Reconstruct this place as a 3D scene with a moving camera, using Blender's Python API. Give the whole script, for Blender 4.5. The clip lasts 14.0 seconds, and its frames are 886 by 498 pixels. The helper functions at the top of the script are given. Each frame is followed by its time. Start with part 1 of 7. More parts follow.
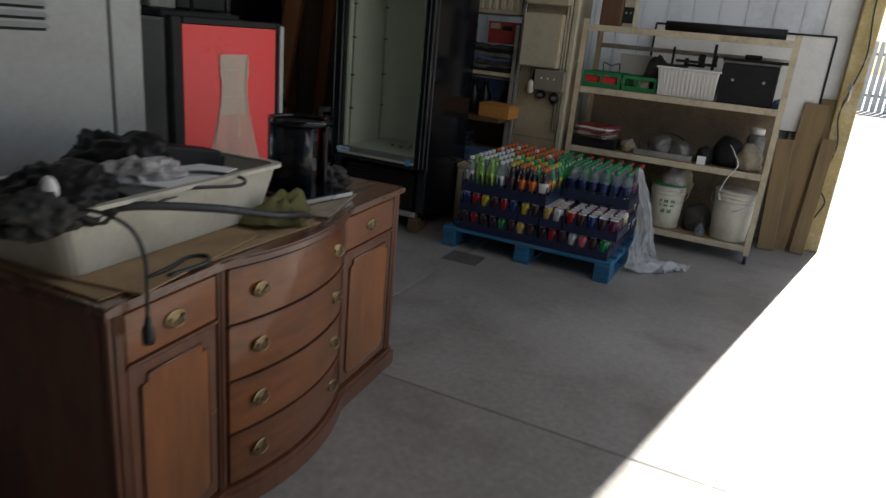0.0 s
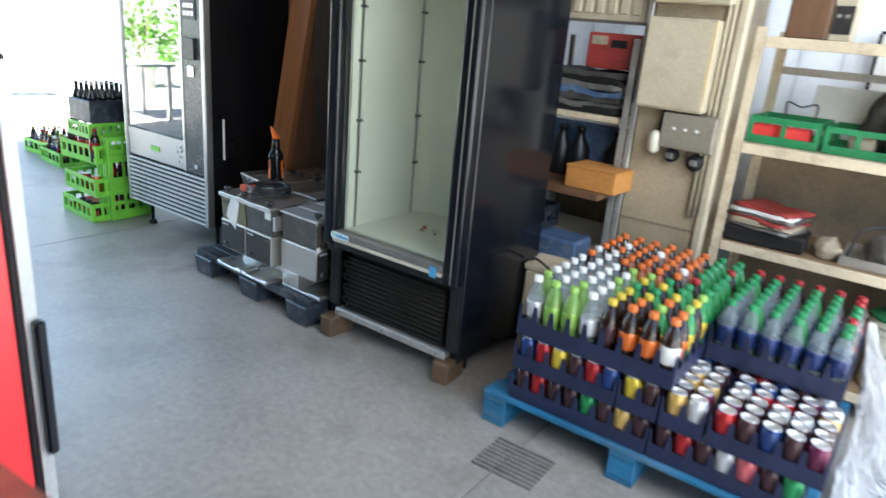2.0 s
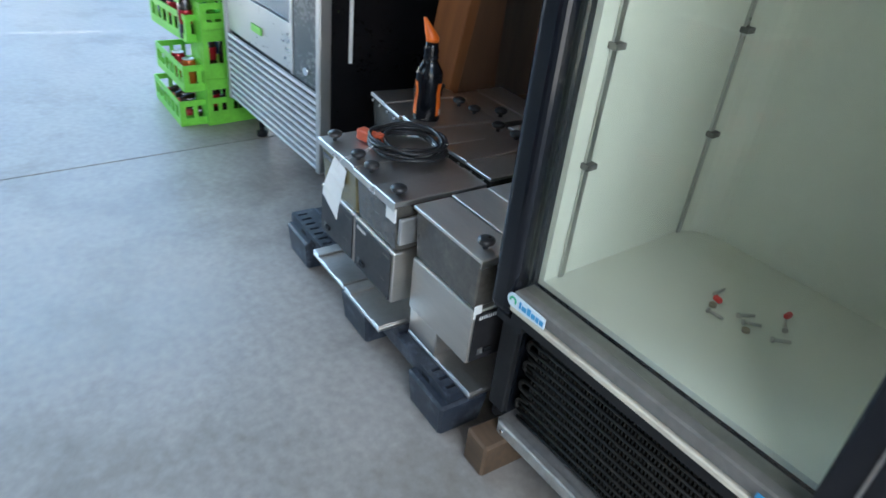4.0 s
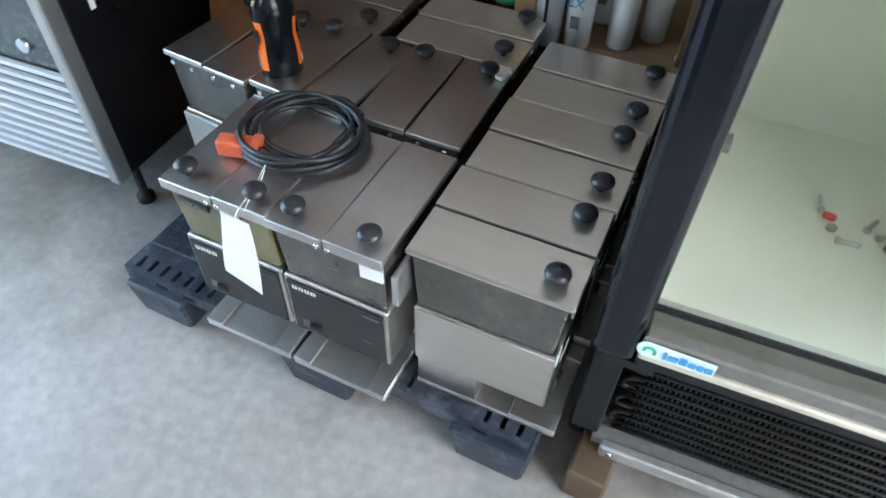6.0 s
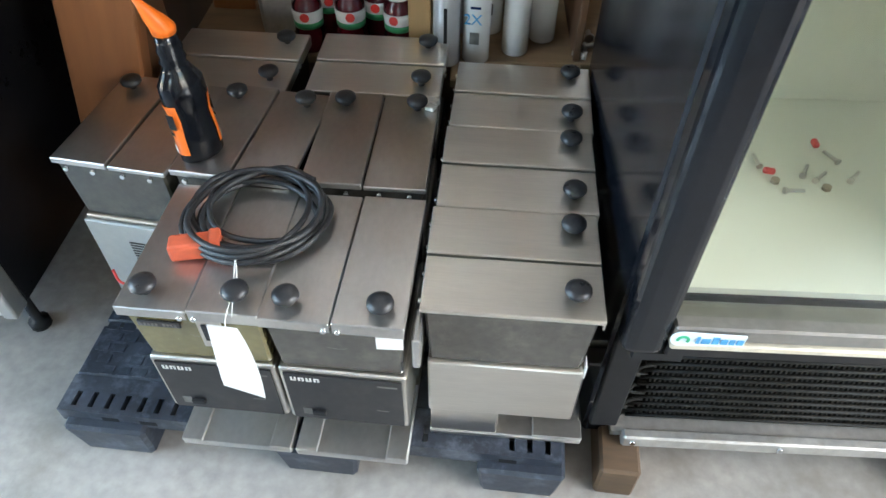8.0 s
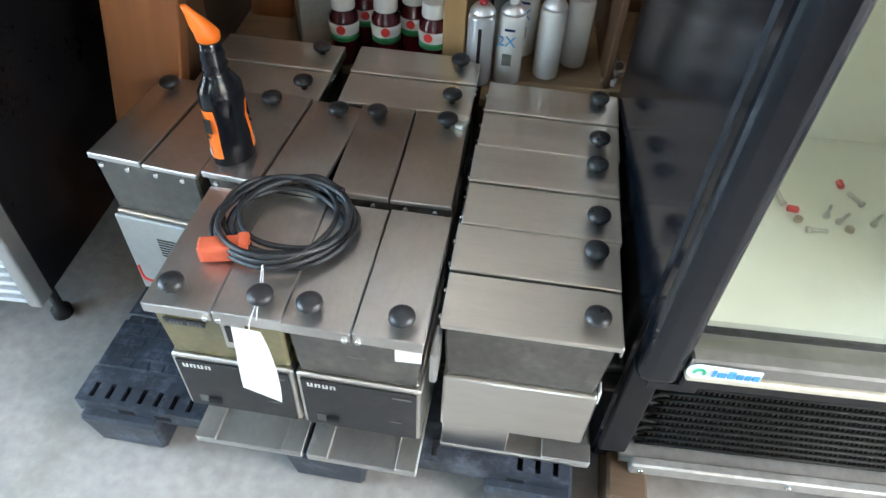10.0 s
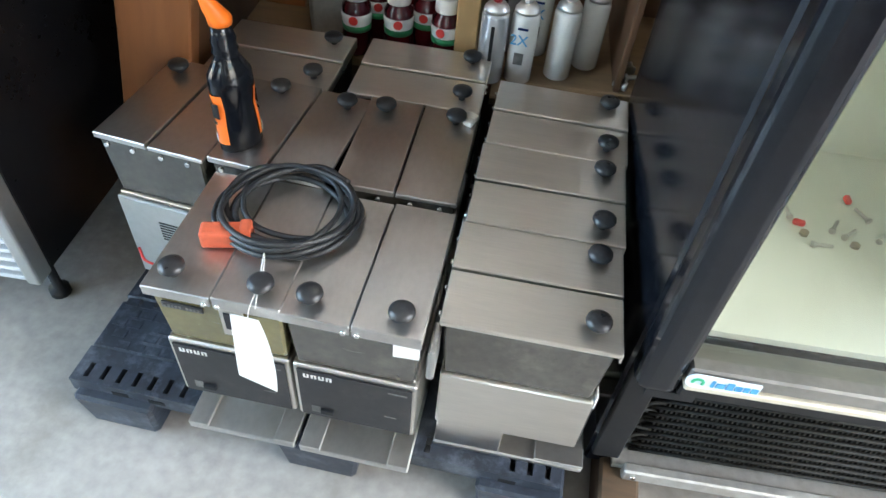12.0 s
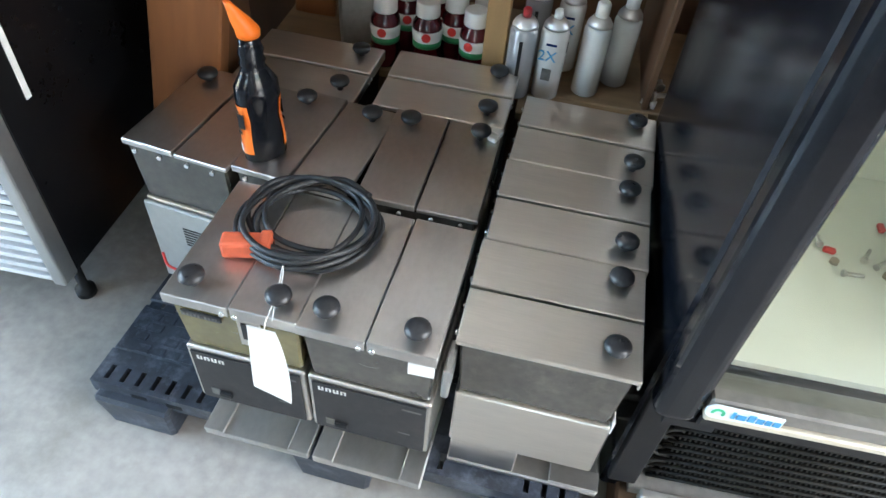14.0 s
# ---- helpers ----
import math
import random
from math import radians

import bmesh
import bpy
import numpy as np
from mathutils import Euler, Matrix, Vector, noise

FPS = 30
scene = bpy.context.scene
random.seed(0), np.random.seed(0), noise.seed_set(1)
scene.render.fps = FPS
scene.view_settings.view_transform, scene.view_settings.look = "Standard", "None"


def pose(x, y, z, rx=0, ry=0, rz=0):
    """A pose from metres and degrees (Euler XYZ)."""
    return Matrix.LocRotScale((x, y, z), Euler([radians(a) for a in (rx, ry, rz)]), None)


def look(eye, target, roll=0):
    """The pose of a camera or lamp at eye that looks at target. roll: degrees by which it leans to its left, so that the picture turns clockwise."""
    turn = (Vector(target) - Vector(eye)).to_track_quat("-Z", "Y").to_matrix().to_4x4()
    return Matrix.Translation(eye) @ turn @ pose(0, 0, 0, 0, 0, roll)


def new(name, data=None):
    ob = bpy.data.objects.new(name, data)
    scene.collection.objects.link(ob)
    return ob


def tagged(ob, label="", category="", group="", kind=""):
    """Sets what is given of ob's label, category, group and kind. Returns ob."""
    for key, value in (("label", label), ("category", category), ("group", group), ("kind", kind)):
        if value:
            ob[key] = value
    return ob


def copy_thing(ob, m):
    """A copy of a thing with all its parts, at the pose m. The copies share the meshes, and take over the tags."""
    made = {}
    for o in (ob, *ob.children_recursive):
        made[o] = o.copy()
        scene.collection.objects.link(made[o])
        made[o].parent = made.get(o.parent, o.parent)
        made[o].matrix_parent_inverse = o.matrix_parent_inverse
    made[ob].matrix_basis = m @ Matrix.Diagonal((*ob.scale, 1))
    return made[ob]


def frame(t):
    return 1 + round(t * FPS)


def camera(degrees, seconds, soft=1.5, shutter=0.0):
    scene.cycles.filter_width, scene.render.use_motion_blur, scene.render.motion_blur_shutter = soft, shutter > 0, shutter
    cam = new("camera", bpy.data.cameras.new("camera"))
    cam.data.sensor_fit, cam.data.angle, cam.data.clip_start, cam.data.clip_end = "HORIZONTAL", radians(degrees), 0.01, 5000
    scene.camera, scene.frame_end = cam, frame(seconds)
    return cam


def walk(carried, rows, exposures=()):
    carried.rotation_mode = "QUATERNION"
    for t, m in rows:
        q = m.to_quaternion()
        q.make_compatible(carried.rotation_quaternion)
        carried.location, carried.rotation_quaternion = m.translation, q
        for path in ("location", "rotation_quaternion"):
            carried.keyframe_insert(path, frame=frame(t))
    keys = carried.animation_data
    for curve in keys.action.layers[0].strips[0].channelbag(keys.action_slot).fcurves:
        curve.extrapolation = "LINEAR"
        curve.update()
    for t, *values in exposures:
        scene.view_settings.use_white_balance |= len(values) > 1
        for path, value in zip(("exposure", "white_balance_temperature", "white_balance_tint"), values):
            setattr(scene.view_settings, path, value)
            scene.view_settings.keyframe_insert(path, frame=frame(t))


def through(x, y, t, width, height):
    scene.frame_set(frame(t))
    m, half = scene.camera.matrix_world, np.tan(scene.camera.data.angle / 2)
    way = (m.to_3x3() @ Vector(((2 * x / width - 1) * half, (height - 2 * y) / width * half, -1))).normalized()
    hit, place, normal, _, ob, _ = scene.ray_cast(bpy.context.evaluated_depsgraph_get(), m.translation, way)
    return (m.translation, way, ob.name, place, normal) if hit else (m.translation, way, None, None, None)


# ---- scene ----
cam = camera(67.2, 14.0, shutter=0.4)

PATH = [
    (0, (0.2, -0.261, 1.409), (-0.608, 1.46, 0.789), 5.5),
    (0.5, (0.066, 0.243, 1.436), (-0.715, 1.981, 0.827), 6.1),
    (1, (-0.063, 0.785, 1.446), (-0.984, 2.448, 0.823), 4.7),
    (1.5, (-0.265, 1.229, 1.471), (-1.302, 2.821, 0.847), 4.5),
    (2, (-0.507, 1.706, 1.477), (-1.609, 3.252, 0.848), 5.0),
    (2.5, (-0.8, 2.103, 1.498), (-2.133, 3.482, 0.93), 5.1),
    (3, (-1.148, 2.522, 1.477), (-2.639, 3.745, 0.948), 6.8),
    (3.5, (-1.533, 2.831, 1.412), (-2.999, 3.847, 0.506), 7.4),
    (4, (-1.869, 2.967, 1.336), (-3.176, 4.052, 0.281), 6.7),
    (6.5, (-2.861, 3.202, 1.346), (-3.21, 4.464, -0.166), -1.4),
    (7, (-2.973, 3.199, 1.366), (-3.188, 4.526, -0.116), -2.5),
    (7.5, (-3.028, 3.186, 1.356), (-3.109, 4.553, -0.102), 2.3),
    (8, (-2.986, 3.21, 1.356), (-3.049, 4.572, -0.107), 0.4),
    (8.5, (-2.988, 3.204, 1.379), (-3.072, 4.57, -0.08), 0.1),
    (11, (-3.015, 3.204, 1.369), (-3.101, 4.594, -0.066), 5.2),
    (11.5, (-3.014, 3.208, 1.368), (-3.094, 4.59, -0.075), 5.8),
    (12, (-3.013, 3.208, 1.369), (-3.109, 4.585, -0.078), 5.8),
    (12.5, (-3.01, 3.209, 1.368), (-3.13, 4.584, -0.08), 5.7),
    (13, (-3.013, 3.209, 1.369), (-3.157, 4.579, -0.081), 5.9),
    (13.5, (-3.009, 3.221, 1.367), (-3.171, 4.592, -0.08), 6.0),
    (14, (-3.007, 3.228, 1.377), (-3.18, 4.605, -0.063), 5.4),
]
walk(cam, [(t, look(e, g, r)) for t, e, g, r in PATH], [(0.0, 1.2, 6450, 10), (0.5, 1.9, 6500, 10), (1.0, 2.8, 6500, 9), (1.4, 3.45, 6350, 9), (2.0, 3.83, 6000, 8), (2.6, 3.8, 5900, 8), (3.0, 3.88, 5750, 7), (4.2, 4.0, 5750, 7), (6.5, 4.93, 6250, 9), (8.5, 5.1, 6500, 8), (11.0, 5.2, 6500, 8), (14.0, 5.1, 6400, 9)])

# ---- light ----
SUN_AZ, SUN_EL = 0.19, radians(34)
world = bpy.data.worlds.new("sky")
scene.world = world
world.use_nodes = True
wn = world.node_tree.nodes
sky = wn.new("ShaderNodeTexSky")
sky.sky_type, sky.sun_disc = "NISHITA", False
sky.sun_elevation, sky.sun_rotation = SUN_EL, SUN_AZ
world.node_tree.links.new(sky.outputs[0], wn["Background"].inputs[0])
wn["Background"].inputs[1].default_value = 0.05

sun = new("sun", bpy.data.lights.new("sun", "SUN"))
sun.data.energy, sun.data.angle, sun.data.color = 5.0, radians(0.5), (1.0, 0.95, 0.87)
sun.matrix_world = look((0, 0, 0), (-math.sin(SUN_AZ) * math.cos(SUN_EL), -math.cos(SUN_AZ) * math.cos(SUN_EL), -math.sin(SUN_EL)))


def sky_lamp(name, eye, target, w, h, watts, color):
    ob = new(name, bpy.data.lights.new(name, "AREA"))
    ob.data.shape, ob.data.size, ob.data.size_y = "RECTANGLE", w, h
    ob.data.energy, ob.data.color = watts, color
    ob.matrix_world = look(eye, target)
    return ob


# stand-in sky lamps at the shed's open end, open side and unseen doorway behind
sky_lamp("daylight_west", (-7.6, 2.75, 2.75), (0, 2.2, 0.2), 5.0, 1.1, 10, (0.52, 0.77, 1.0))
sky_lamp("daylight_south", (-2.3, -5.8, 1.4), (-2.3, 4.0, 1.0), 2.4, 2.3, 0.1, (0.93, 0.96, 1.0))
# added fill for the shelf and pallet: sky and bounce from the sunlit yard
sky_lamp("daylight_east", (1.35, 2.9, 2.9), (-0.8, 4.5, 0.4), 4.0, 1.2, 12, (1.0, 0.97, 0.93))


# ---- materials ----
def mat(name, col, rough=0.6, metal=0.0, var=0.15, scale=4.0, fine=60.0, bump=0.15, stretch=(1, 1, 1), dirt=None, dirt_amt=0.0,
        per_object=0.0, transmission=0.0, coat=0.0, aniso=0.0, alpha=1.0, rvar=0.12, depth=0.002, spec=0.5, coat_rough=0.05):
    m = bpy.data.materials.new(name)
    m.use_nodes = True
    nt = m.node_tree
    n, l = nt.nodes, nt.links
    b = n["Principled BSDF"]
    tc = n.new("ShaderNodeTexCoord")
    mp = n.new("ShaderNodeMapping")
    mp.inputs["Scale"].default_value = stretch
    l.new(tc.outputs["Object"], mp.inputs[0])
    oi = n.new("ShaderNodeObjectInfo")
    off = n.new("ShaderNodeVectorMath")
    off.operation = "MULTIPLY_ADD"
    sh = n.new("ShaderNodeCombineXYZ")
    for i in range(3):
        l.new(oi.outputs["Random"], sh.inputs[i])
    l.new(sh.outputs[0], off.inputs[0])
    off.inputs[1].default_value = (7.3, 11.1, 5.7)
    l.new(mp.outputs[0], off.inputs[2])
    big = n.new("ShaderNodeTexNoise")
    big.inputs["Scale"].default_value, big.inputs["Detail"].default_value = scale, 6
    big.inputs["Roughness"].default_value = 0.62
    sm = n.new("ShaderNodeTexNoise")
    sm.inputs["Scale"].default_value, sm.inputs["Detail"].default_value = fine, 5
    l.new(off.outputs[0], big.inputs["Vector"])
    l.new(off.outputs[0], sm.inputs["Vector"])
    mixf = n.new("ShaderNodeMath")
    mixf.operation = "MULTIPLY_ADD"
    l.new(sm.outputs[0], mixf.inputs[0])
    mixf.inputs[1].default_value = 0.4
    half = n.new("ShaderNodeMath")
    half.operation = "MULTIPLY"
    l.new(big.outputs[0], half.inputs[0])
    half.inputs[1].default_value = 0.6
    l.new(half.outputs[0], mixf.inputs[2])
    ramp = n.new("ShaderNodeValToRGB")
    lo = [min(1, max(0, c * (1 - 1.6 * var))) for c in col[:3]]
    hi = [min(1, max(0, c * (1 + 1.6 * var))) for c in col[:3]]
    ramp.color_ramp.elements[0].position, ramp.color_ramp.elements[1].position = 0.32, 0.68
    ramp.color_ramp.elements[0].color, ramp.color_ramp.elements[1].color = (*lo, 1), (*hi, 1)
    l.new(mixf.outputs[0], ramp.inputs[0])
    colour = ramp.outputs[0]
    if dirt:
        dn = n.new("ShaderNodeTexNoise")
        dn.inputs["Scale"].default_value, dn.inputs["Detail"].default_value = scale * 2.3, 8
        dn.inputs["Roughness"].default_value = 0.7
        l.new(off.outputs[0], dn.inputs["Vector"])
        dr = n.new("ShaderNodeMapRange")
        dr.inputs["From Min"].default_value, dr.inputs["From Max"].default_value = 0.5, 0.72
        dr.inputs["To Max"].default_value = dirt_amt
        l.new(dn.outputs[0], dr.inputs["Value"])
        mx = n.new("ShaderNodeMix")
        mx.data_type = "RGBA"
        l.new(dr.outputs[0], mx.inputs["Factor"])
        l.new(colour, mx.inputs["A"])
        mx.inputs["B"].default_value = (*dirt, 1)
        colour = mx.outputs["Result"]
    if per_object:
        hsv = n.new("ShaderNodeHueSaturation")
        pr = n.new("ShaderNodeMapRange")
        pr.inputs["To Min"].default_value, pr.inputs["To Max"].default_value = 1 - per_object, 1 + per_object
        l.new(oi.outputs["Random"], pr.inputs["Value"])
        l.new(pr.outputs[0], hsv.inputs["Value"])
        l.new(colour, hsv.inputs["Color"])
        colour = hsv.outputs[0]
    l.new(colour, b.inputs["Base Color"])
    rr = n.new("ShaderNodeMapRange")
    rr.inputs["From Min"].default_value, rr.inputs["From Max"].default_value = 0.3, 0.7
    rr.inputs["To Min"].default_value, rr.inputs["To Max"].default_value = max(0.02, rough - rvar), min(1, rough + rvar)
    l.new(mixf.outputs[0], rr.inputs["Value"])
    l.new(rr.outputs[0], b.inputs["Roughness"])
    b.inputs["Metallic"].default_value = metal
    b.inputs["Transmission Weight"].default_value = transmission
    b.inputs["Coat Weight"].default_value = coat
    b.inputs["Coat Roughness"].default_value = coat_rough
    b.inputs["Anisotropic"].default_value = aniso
    if aniso:
        tv = n.new("ShaderNodeVectorTransform")
        tv.vector_type, tv.convert_from, tv.convert_to = "VECTOR", "OBJECT", "WORLD"
        tv.inputs[0].default_value = (1, 0, 0)
        l.new(tv.outputs[0], b.inputs["Tangent"])
    b.inputs["Alpha"].default_value = alpha
    b.inputs["Specular IOR Level"].default_value = spec
    if bump:
        bp = n.new("ShaderNodeBump")
        bp.inputs["Strength"].default_value, bp.inputs["Distance"].default_value = bump, depth
        l.new(mixf.outputs[0], bp.inputs["Height"])
        l.new(bp.outputs[0], b.inputs["Normal"])
    return m


def pane_glass(name, tint, gloss=0.03, least=0.035, most=0.65):
    m = bpy.data.materials.new(name)
    m.use_nodes = True
    n, l = m.node_tree.nodes, m.node_tree.links
    n.remove(n["Principled BSDF"])
    tr, gl, mx, lw = (n.new("ShaderNodeBsdfTransparent"), n.new("ShaderNodeBsdfGlossy"), n.new("ShaderNodeMixShader"), n.new("ShaderNodeLayerWeight"))
    lw.inputs[0].default_value = 0.5
    pw, fr = n.new("ShaderNodeMath"), n.new("ShaderNodeMath")
    pw.operation, fr.operation = "POWER", "MULTIPLY_ADD"
    l.new(lw.outputs["Facing"], pw.inputs[0])
    pw.inputs[1].default_value = 4.0
    l.new(pw.outputs[0], fr.inputs[0])
    fr.inputs[1].default_value, fr.inputs[2].default_value = most, least
    tr.inputs[0].default_value = (*tint, 1)
    gl.inputs["Roughness"].default_value = gloss
    l.new(fr.outputs[0], mx.inputs[0])
    l.new(tr.outputs[0], mx.inputs[1])
    l.new(gl.outputs[0], mx.inputs[2])
    l.new(mx.outputs[0], n["Material Output"].inputs[0])
    return m


def sheet_plastic(name, col, through):
    """Thin white sheeting that lets part of the daylight through."""
    m = bpy.data.materials.new(name)
    m.use_nodes = True
    n, l = m.node_tree.nodes, m.node_tree.links
    n.remove(n["Principled BSDF"])
    df, tl, mx = n.new("ShaderNodeBsdfDiffuse"), n.new("ShaderNodeBsdfTranslucent"), n.new("ShaderNodeMixShader")
    tc, big, fine, rp = n.new("ShaderNodeTexCoord"), n.new("ShaderNodeTexNoise"), n.new("ShaderNodeTexNoise"), n.new("ShaderNodeValToRGB")
    big.inputs["Scale"].default_value, big.inputs["Detail"].default_value = 1.6, 7
    fine.inputs["Scale"].default_value = 35
    add = n.new("ShaderNodeMath")
    add.operation = "MULTIPLY_ADD"
    l.new(tc.outputs["Object"], big.inputs["Vector"])
    l.new(tc.outputs["Object"], fine.inputs["Vector"])
    l.new(fine.outputs[0], add.inputs[0])
    add.inputs[1].default_value = 0.25
    l.new(big.outputs[0], add.inputs[2])
    rp.color_ramp.elements[0].position, rp.color_ramp.elements[1].position = 0.42, 0.66
    rp.color_ramp.elements[0].color = (*[c * 0.78 for c in col], 1)
    rp.color_ramp.elements[1].color = (*col, 1)
    l.new(add.outputs[0], rp.inputs[0])
    l.new(rp.outputs[0], df.inputs[0])
    l.new(rp.outputs[0], tl.inputs[0])
    mx.inputs[0].default_value = through
    l.new(df.outputs[0], mx.inputs[1])
    l.new(tl.outputs[0], mx.inputs[2])
    l.new(mx.outputs[0], n["Material Output"].inputs[0])
    return m


M = {}
M["sheet"] = sheet_plastic("white_translucent_sheet", (0.80, 0.83, 0.87), 0.08)
M["concrete"] = mat("concrete", (0.31, 0.29, 0.265), 0.42, var=0.20, scale=1.0, fine=34, bump=0.10, dirt=(0.17, 0.15, 0.125), dirt_amt=0.75, rvar=0.14, depth=0.003)
M["joint"] = mat("joint_dark", (0.09, 0.08, 0.07), 0.9, var=0.2)
M["yard"] = mat("yard_concrete", (0.50, 0.48, 0.45), 0.8, var=0.12, scale=0.5, fine=9, bump=0.1, dirt=(0.35, 0.32, 0.29), dirt_amt=0.4)
M["white_board"] = mat("white_painted_board", (0.74, 0.74, 0.72), 0.55, var=0.06, scale=2, fine=30, bump=0.1, dirt=(0.5, 0.46, 0.38), dirt_amt=0.35, per_object=0.04)
M["plaster"] = mat("dusty_plaster", (0.27, 0.25, 0.22), 0.85, var=0.12, scale=1.2, dirt=(0.18, 0.15, 0.12), dirt_amt=0.4)
M["roof"] = mat("roof_sheet", (0.16, 0.15, 0.14), 0.6, 0.0, var=0.1, stretch=(1, 8, 1))
M["yellow_post"] = mat("yellowed_paint", (0.52, 0.40, 0.17), 0.6, var=0.18, scale=5, dirt=(0.66, 0.62, 0.5), dirt_amt=0.8, bump=0.3)
M["tan_panel"] = mat("tan_panel", (0.33, 0.27, 0.18), 0.6, var=0.18, scale=2.2, dirt=(0.17, 0.125, 0.075), dirt_amt=0.6, bump=0.2)
M["beige_metal"] = mat("beige_enamel", (0.45, 0.40, 0.29), 0.45, var=0.1, scale=3, dirt=(0.27, 0.21, 0.13), dirt_amt=0.5, bump=0.08)
M["grey_metal"] = mat("grey_enamel", (0.36, 0.37, 0.36), 0.42, 0.1, var=0.08, scale=2.2, dirt=(0.24, 0.23, 0.2), dirt_amt=0.35, bump=0.06)
M["switch_grey"] = mat("brownish_grey_enamel", (0.24, 0.215, 0.17), 0.4, 0.1, var=0.1, scale=5, dirt=(0.13, 0.1, 0.07), dirt_amt=0.5, bump=0.06)
M["galv"] = mat("galvanised", (0.52, 0.51, 0.48), 0.42, 0.75, var=0.15, scale=6, dirt=(0.25, 0.2, 0.14), dirt_amt=0.4, bump=0.1)
M["shelf_paint"] = mat("cream_shelf_paint", (0.57, 0.49, 0.35), 0.5, var=0.1, scale=5, dirt=(0.25, 0.16, 0.09), dirt_amt=0.6, bump=0.15)
M["backboard"] = mat("brown_hardboard", (0.23, 0.18, 0.12), 0.8, var=0.2, scale=3, dirt=(0.1, 0.08, 0.06), dirt_amt=0.5)
M["steel"] = mat("brushed_steel", (0.72, 0.69, 0.64), 0.36, 1.0, var=0.05, scale=2.5, fine=40, bump=0.0, stretch=(9, 0.6, 9), dirt=(0.60, 0.57, 0.51), dirt_amt=0.10, aniso=0.75, rvar=0.04)
M["steel_dull"] = mat("dull_steel", (0.58, 0.56, 0.535), 0.38, 1.0, var=0.06, scale=5, fine=80, bump=0.0, stretch=(1.4, 0.8, 1.4), dirt=(0.48, 0.455, 0.425), dirt_amt=0.3, rvar=0.08)
M["hopper"] = mat("smoked_plastic", (0.065, 0.06, 0.052), 0.18, 0.0, var=0.2, scale=7, bump=0.02, dirt=(0.17, 0.15, 0.125), dirt_amt=0.4, rvar=0.1, coat=0.3)
M["hopper_tan"] = mat("tan_smoked_plastic", (0.16, 0.135, 0.06), 0.18, 0.0, var=0.15, scale=4, bump=0.02, dirt=(0.1, 0.09, 0.05), dirt_amt=0.25, coat=0.3)
M["black_panel"] = mat("black_panel", (0.018, 0.017, 0.018), 0.42, var=0.25, scale=8, bump=0.05, dirt=(0.07, 0.06, 0.055), dirt_amt=0.4)
M["black_gloss"] = mat("black_gloss_paint", (0.006, 0.007, 0.010), 0.15, var=0.2, scale=4, bump=0.015, dirt=(0.04, 0.038, 0.035), dirt_amt=0.10, rvar=0.06, spec=0.4)
M["black_side"] = mat("black_side_paint", (0.005, 0.005, 0.006), 0.34, var=0.2, scale=3, bump=0.03, dirt=(0.02, 0.018, 0.016), dirt_amt=0.2, spec=0.25)
M["black_matt"] = mat("black_matt", (0.010, 0.010, 0.011), 0.6, var=0.3, scale=6, bump=0.12, dirt=(0.045, 0.04, 0.036), dirt_amt=0.3, spec=0.3)
M["grey_dark"] = mat("dark_grey_enamel", (0.075, 0.085, 0.083), 0.28, var=0.12, scale=3, bump=0.03)
# scuffs; the blue of reflected sky is tinted into base and scuff colour
M["black_plastic"] = mat("black_pallet_plastic", (0.022, 0.027, 0.038), 0.42, var=0.35, scale=7, bump=0.3, dirt=(0.13, 0.15, 0.185), dirt_amt=0.8)
M["knob"] = mat("black_knob", (0.024, 0.024, 0.026), 0.34, var=0.2, dirt=(0.08, 0.078, 0.075), dirt_amt=0.4, scale=20)
M["rail_grey"] = mat("worn_grey_rail", (0.20, 0.19, 0.175), 0.35, 0.3, var=0.12, scale=5, bump=0.04, dirt=(0.1, 0.09, 0.08), dirt_amt=0.4)
M["cream_trim"] = mat("cream_trim", (0.62, 0.57, 0.46), 0.4, 0.2, var=0.08, scale=6, dirt=(0.35, 0.28, 0.18), dirt_amt=0.4)
M["chrome"] = mat("chrome", (0.75, 0.75, 0.74), 0.12, 1.0, var=0.06, bump=0.03)
M["slat"] = mat("pale_grille_paint", (0.66, 0.68, 0.70), 0.35, 0.2, var=0.06, scale=6, bump=0.03)
M["alu"] = mat("aluminium", (0.50, 0.50, 0.49), 0.34, 0.9, var=0.05, scale=5, bump=0.0)
M["white_liner"] = mat("white_liner", (0.72, 0.73, 0.66), 0.4, var=0.04, scale=2, bump=0.03, dirt=(0.5, 0.5, 0.42), dirt_amt=0.2)
M["white"] = mat("white_plastic", (0.78, 0.77, 0.74), 0.45, var=0.05, dirt=(0.5, 0.46, 0.4), dirt_amt=0.3)
M["paper"] = mat("white_card", (0.89, 0.89, 0.87), 0.7, var=0.02, bump=0.0)
M["coil"] = mat("condenser_fins", (0.013, 0.012, 0.010), 0.6, 0.0, var=0.3, scale=10, dirt=(0.033, 0.026, 0.019), dirt_amt=0.5, spec=0.25)
M["wood_dresser"] = mat("mahogany_veneer", (0.26, 0.085, 0.017), 0.36, var=0.34, scale=2.2, fine=26, bump=0.06, stretch=(1, 1, 0.18), dirt=(0.13, 0.04, 0.014), dirt_amt=0.5, coat=1.0, coat_rough=0.10, spec=0.35, rvar=0.1)
M["wood_dresser_h"] = mat("mahogany_drawer", (0.22, 0.07, 0.016), 0.34, var=0.32, scale=2.2, fine=26, bump=0.06, stretch=(0.18, 1, 1), dirt=(0.12, 0.038, 0.014), dirt_amt=0.5, coat=1.0, coat_rough=0.10, spec=0.35, rvar=0.1)
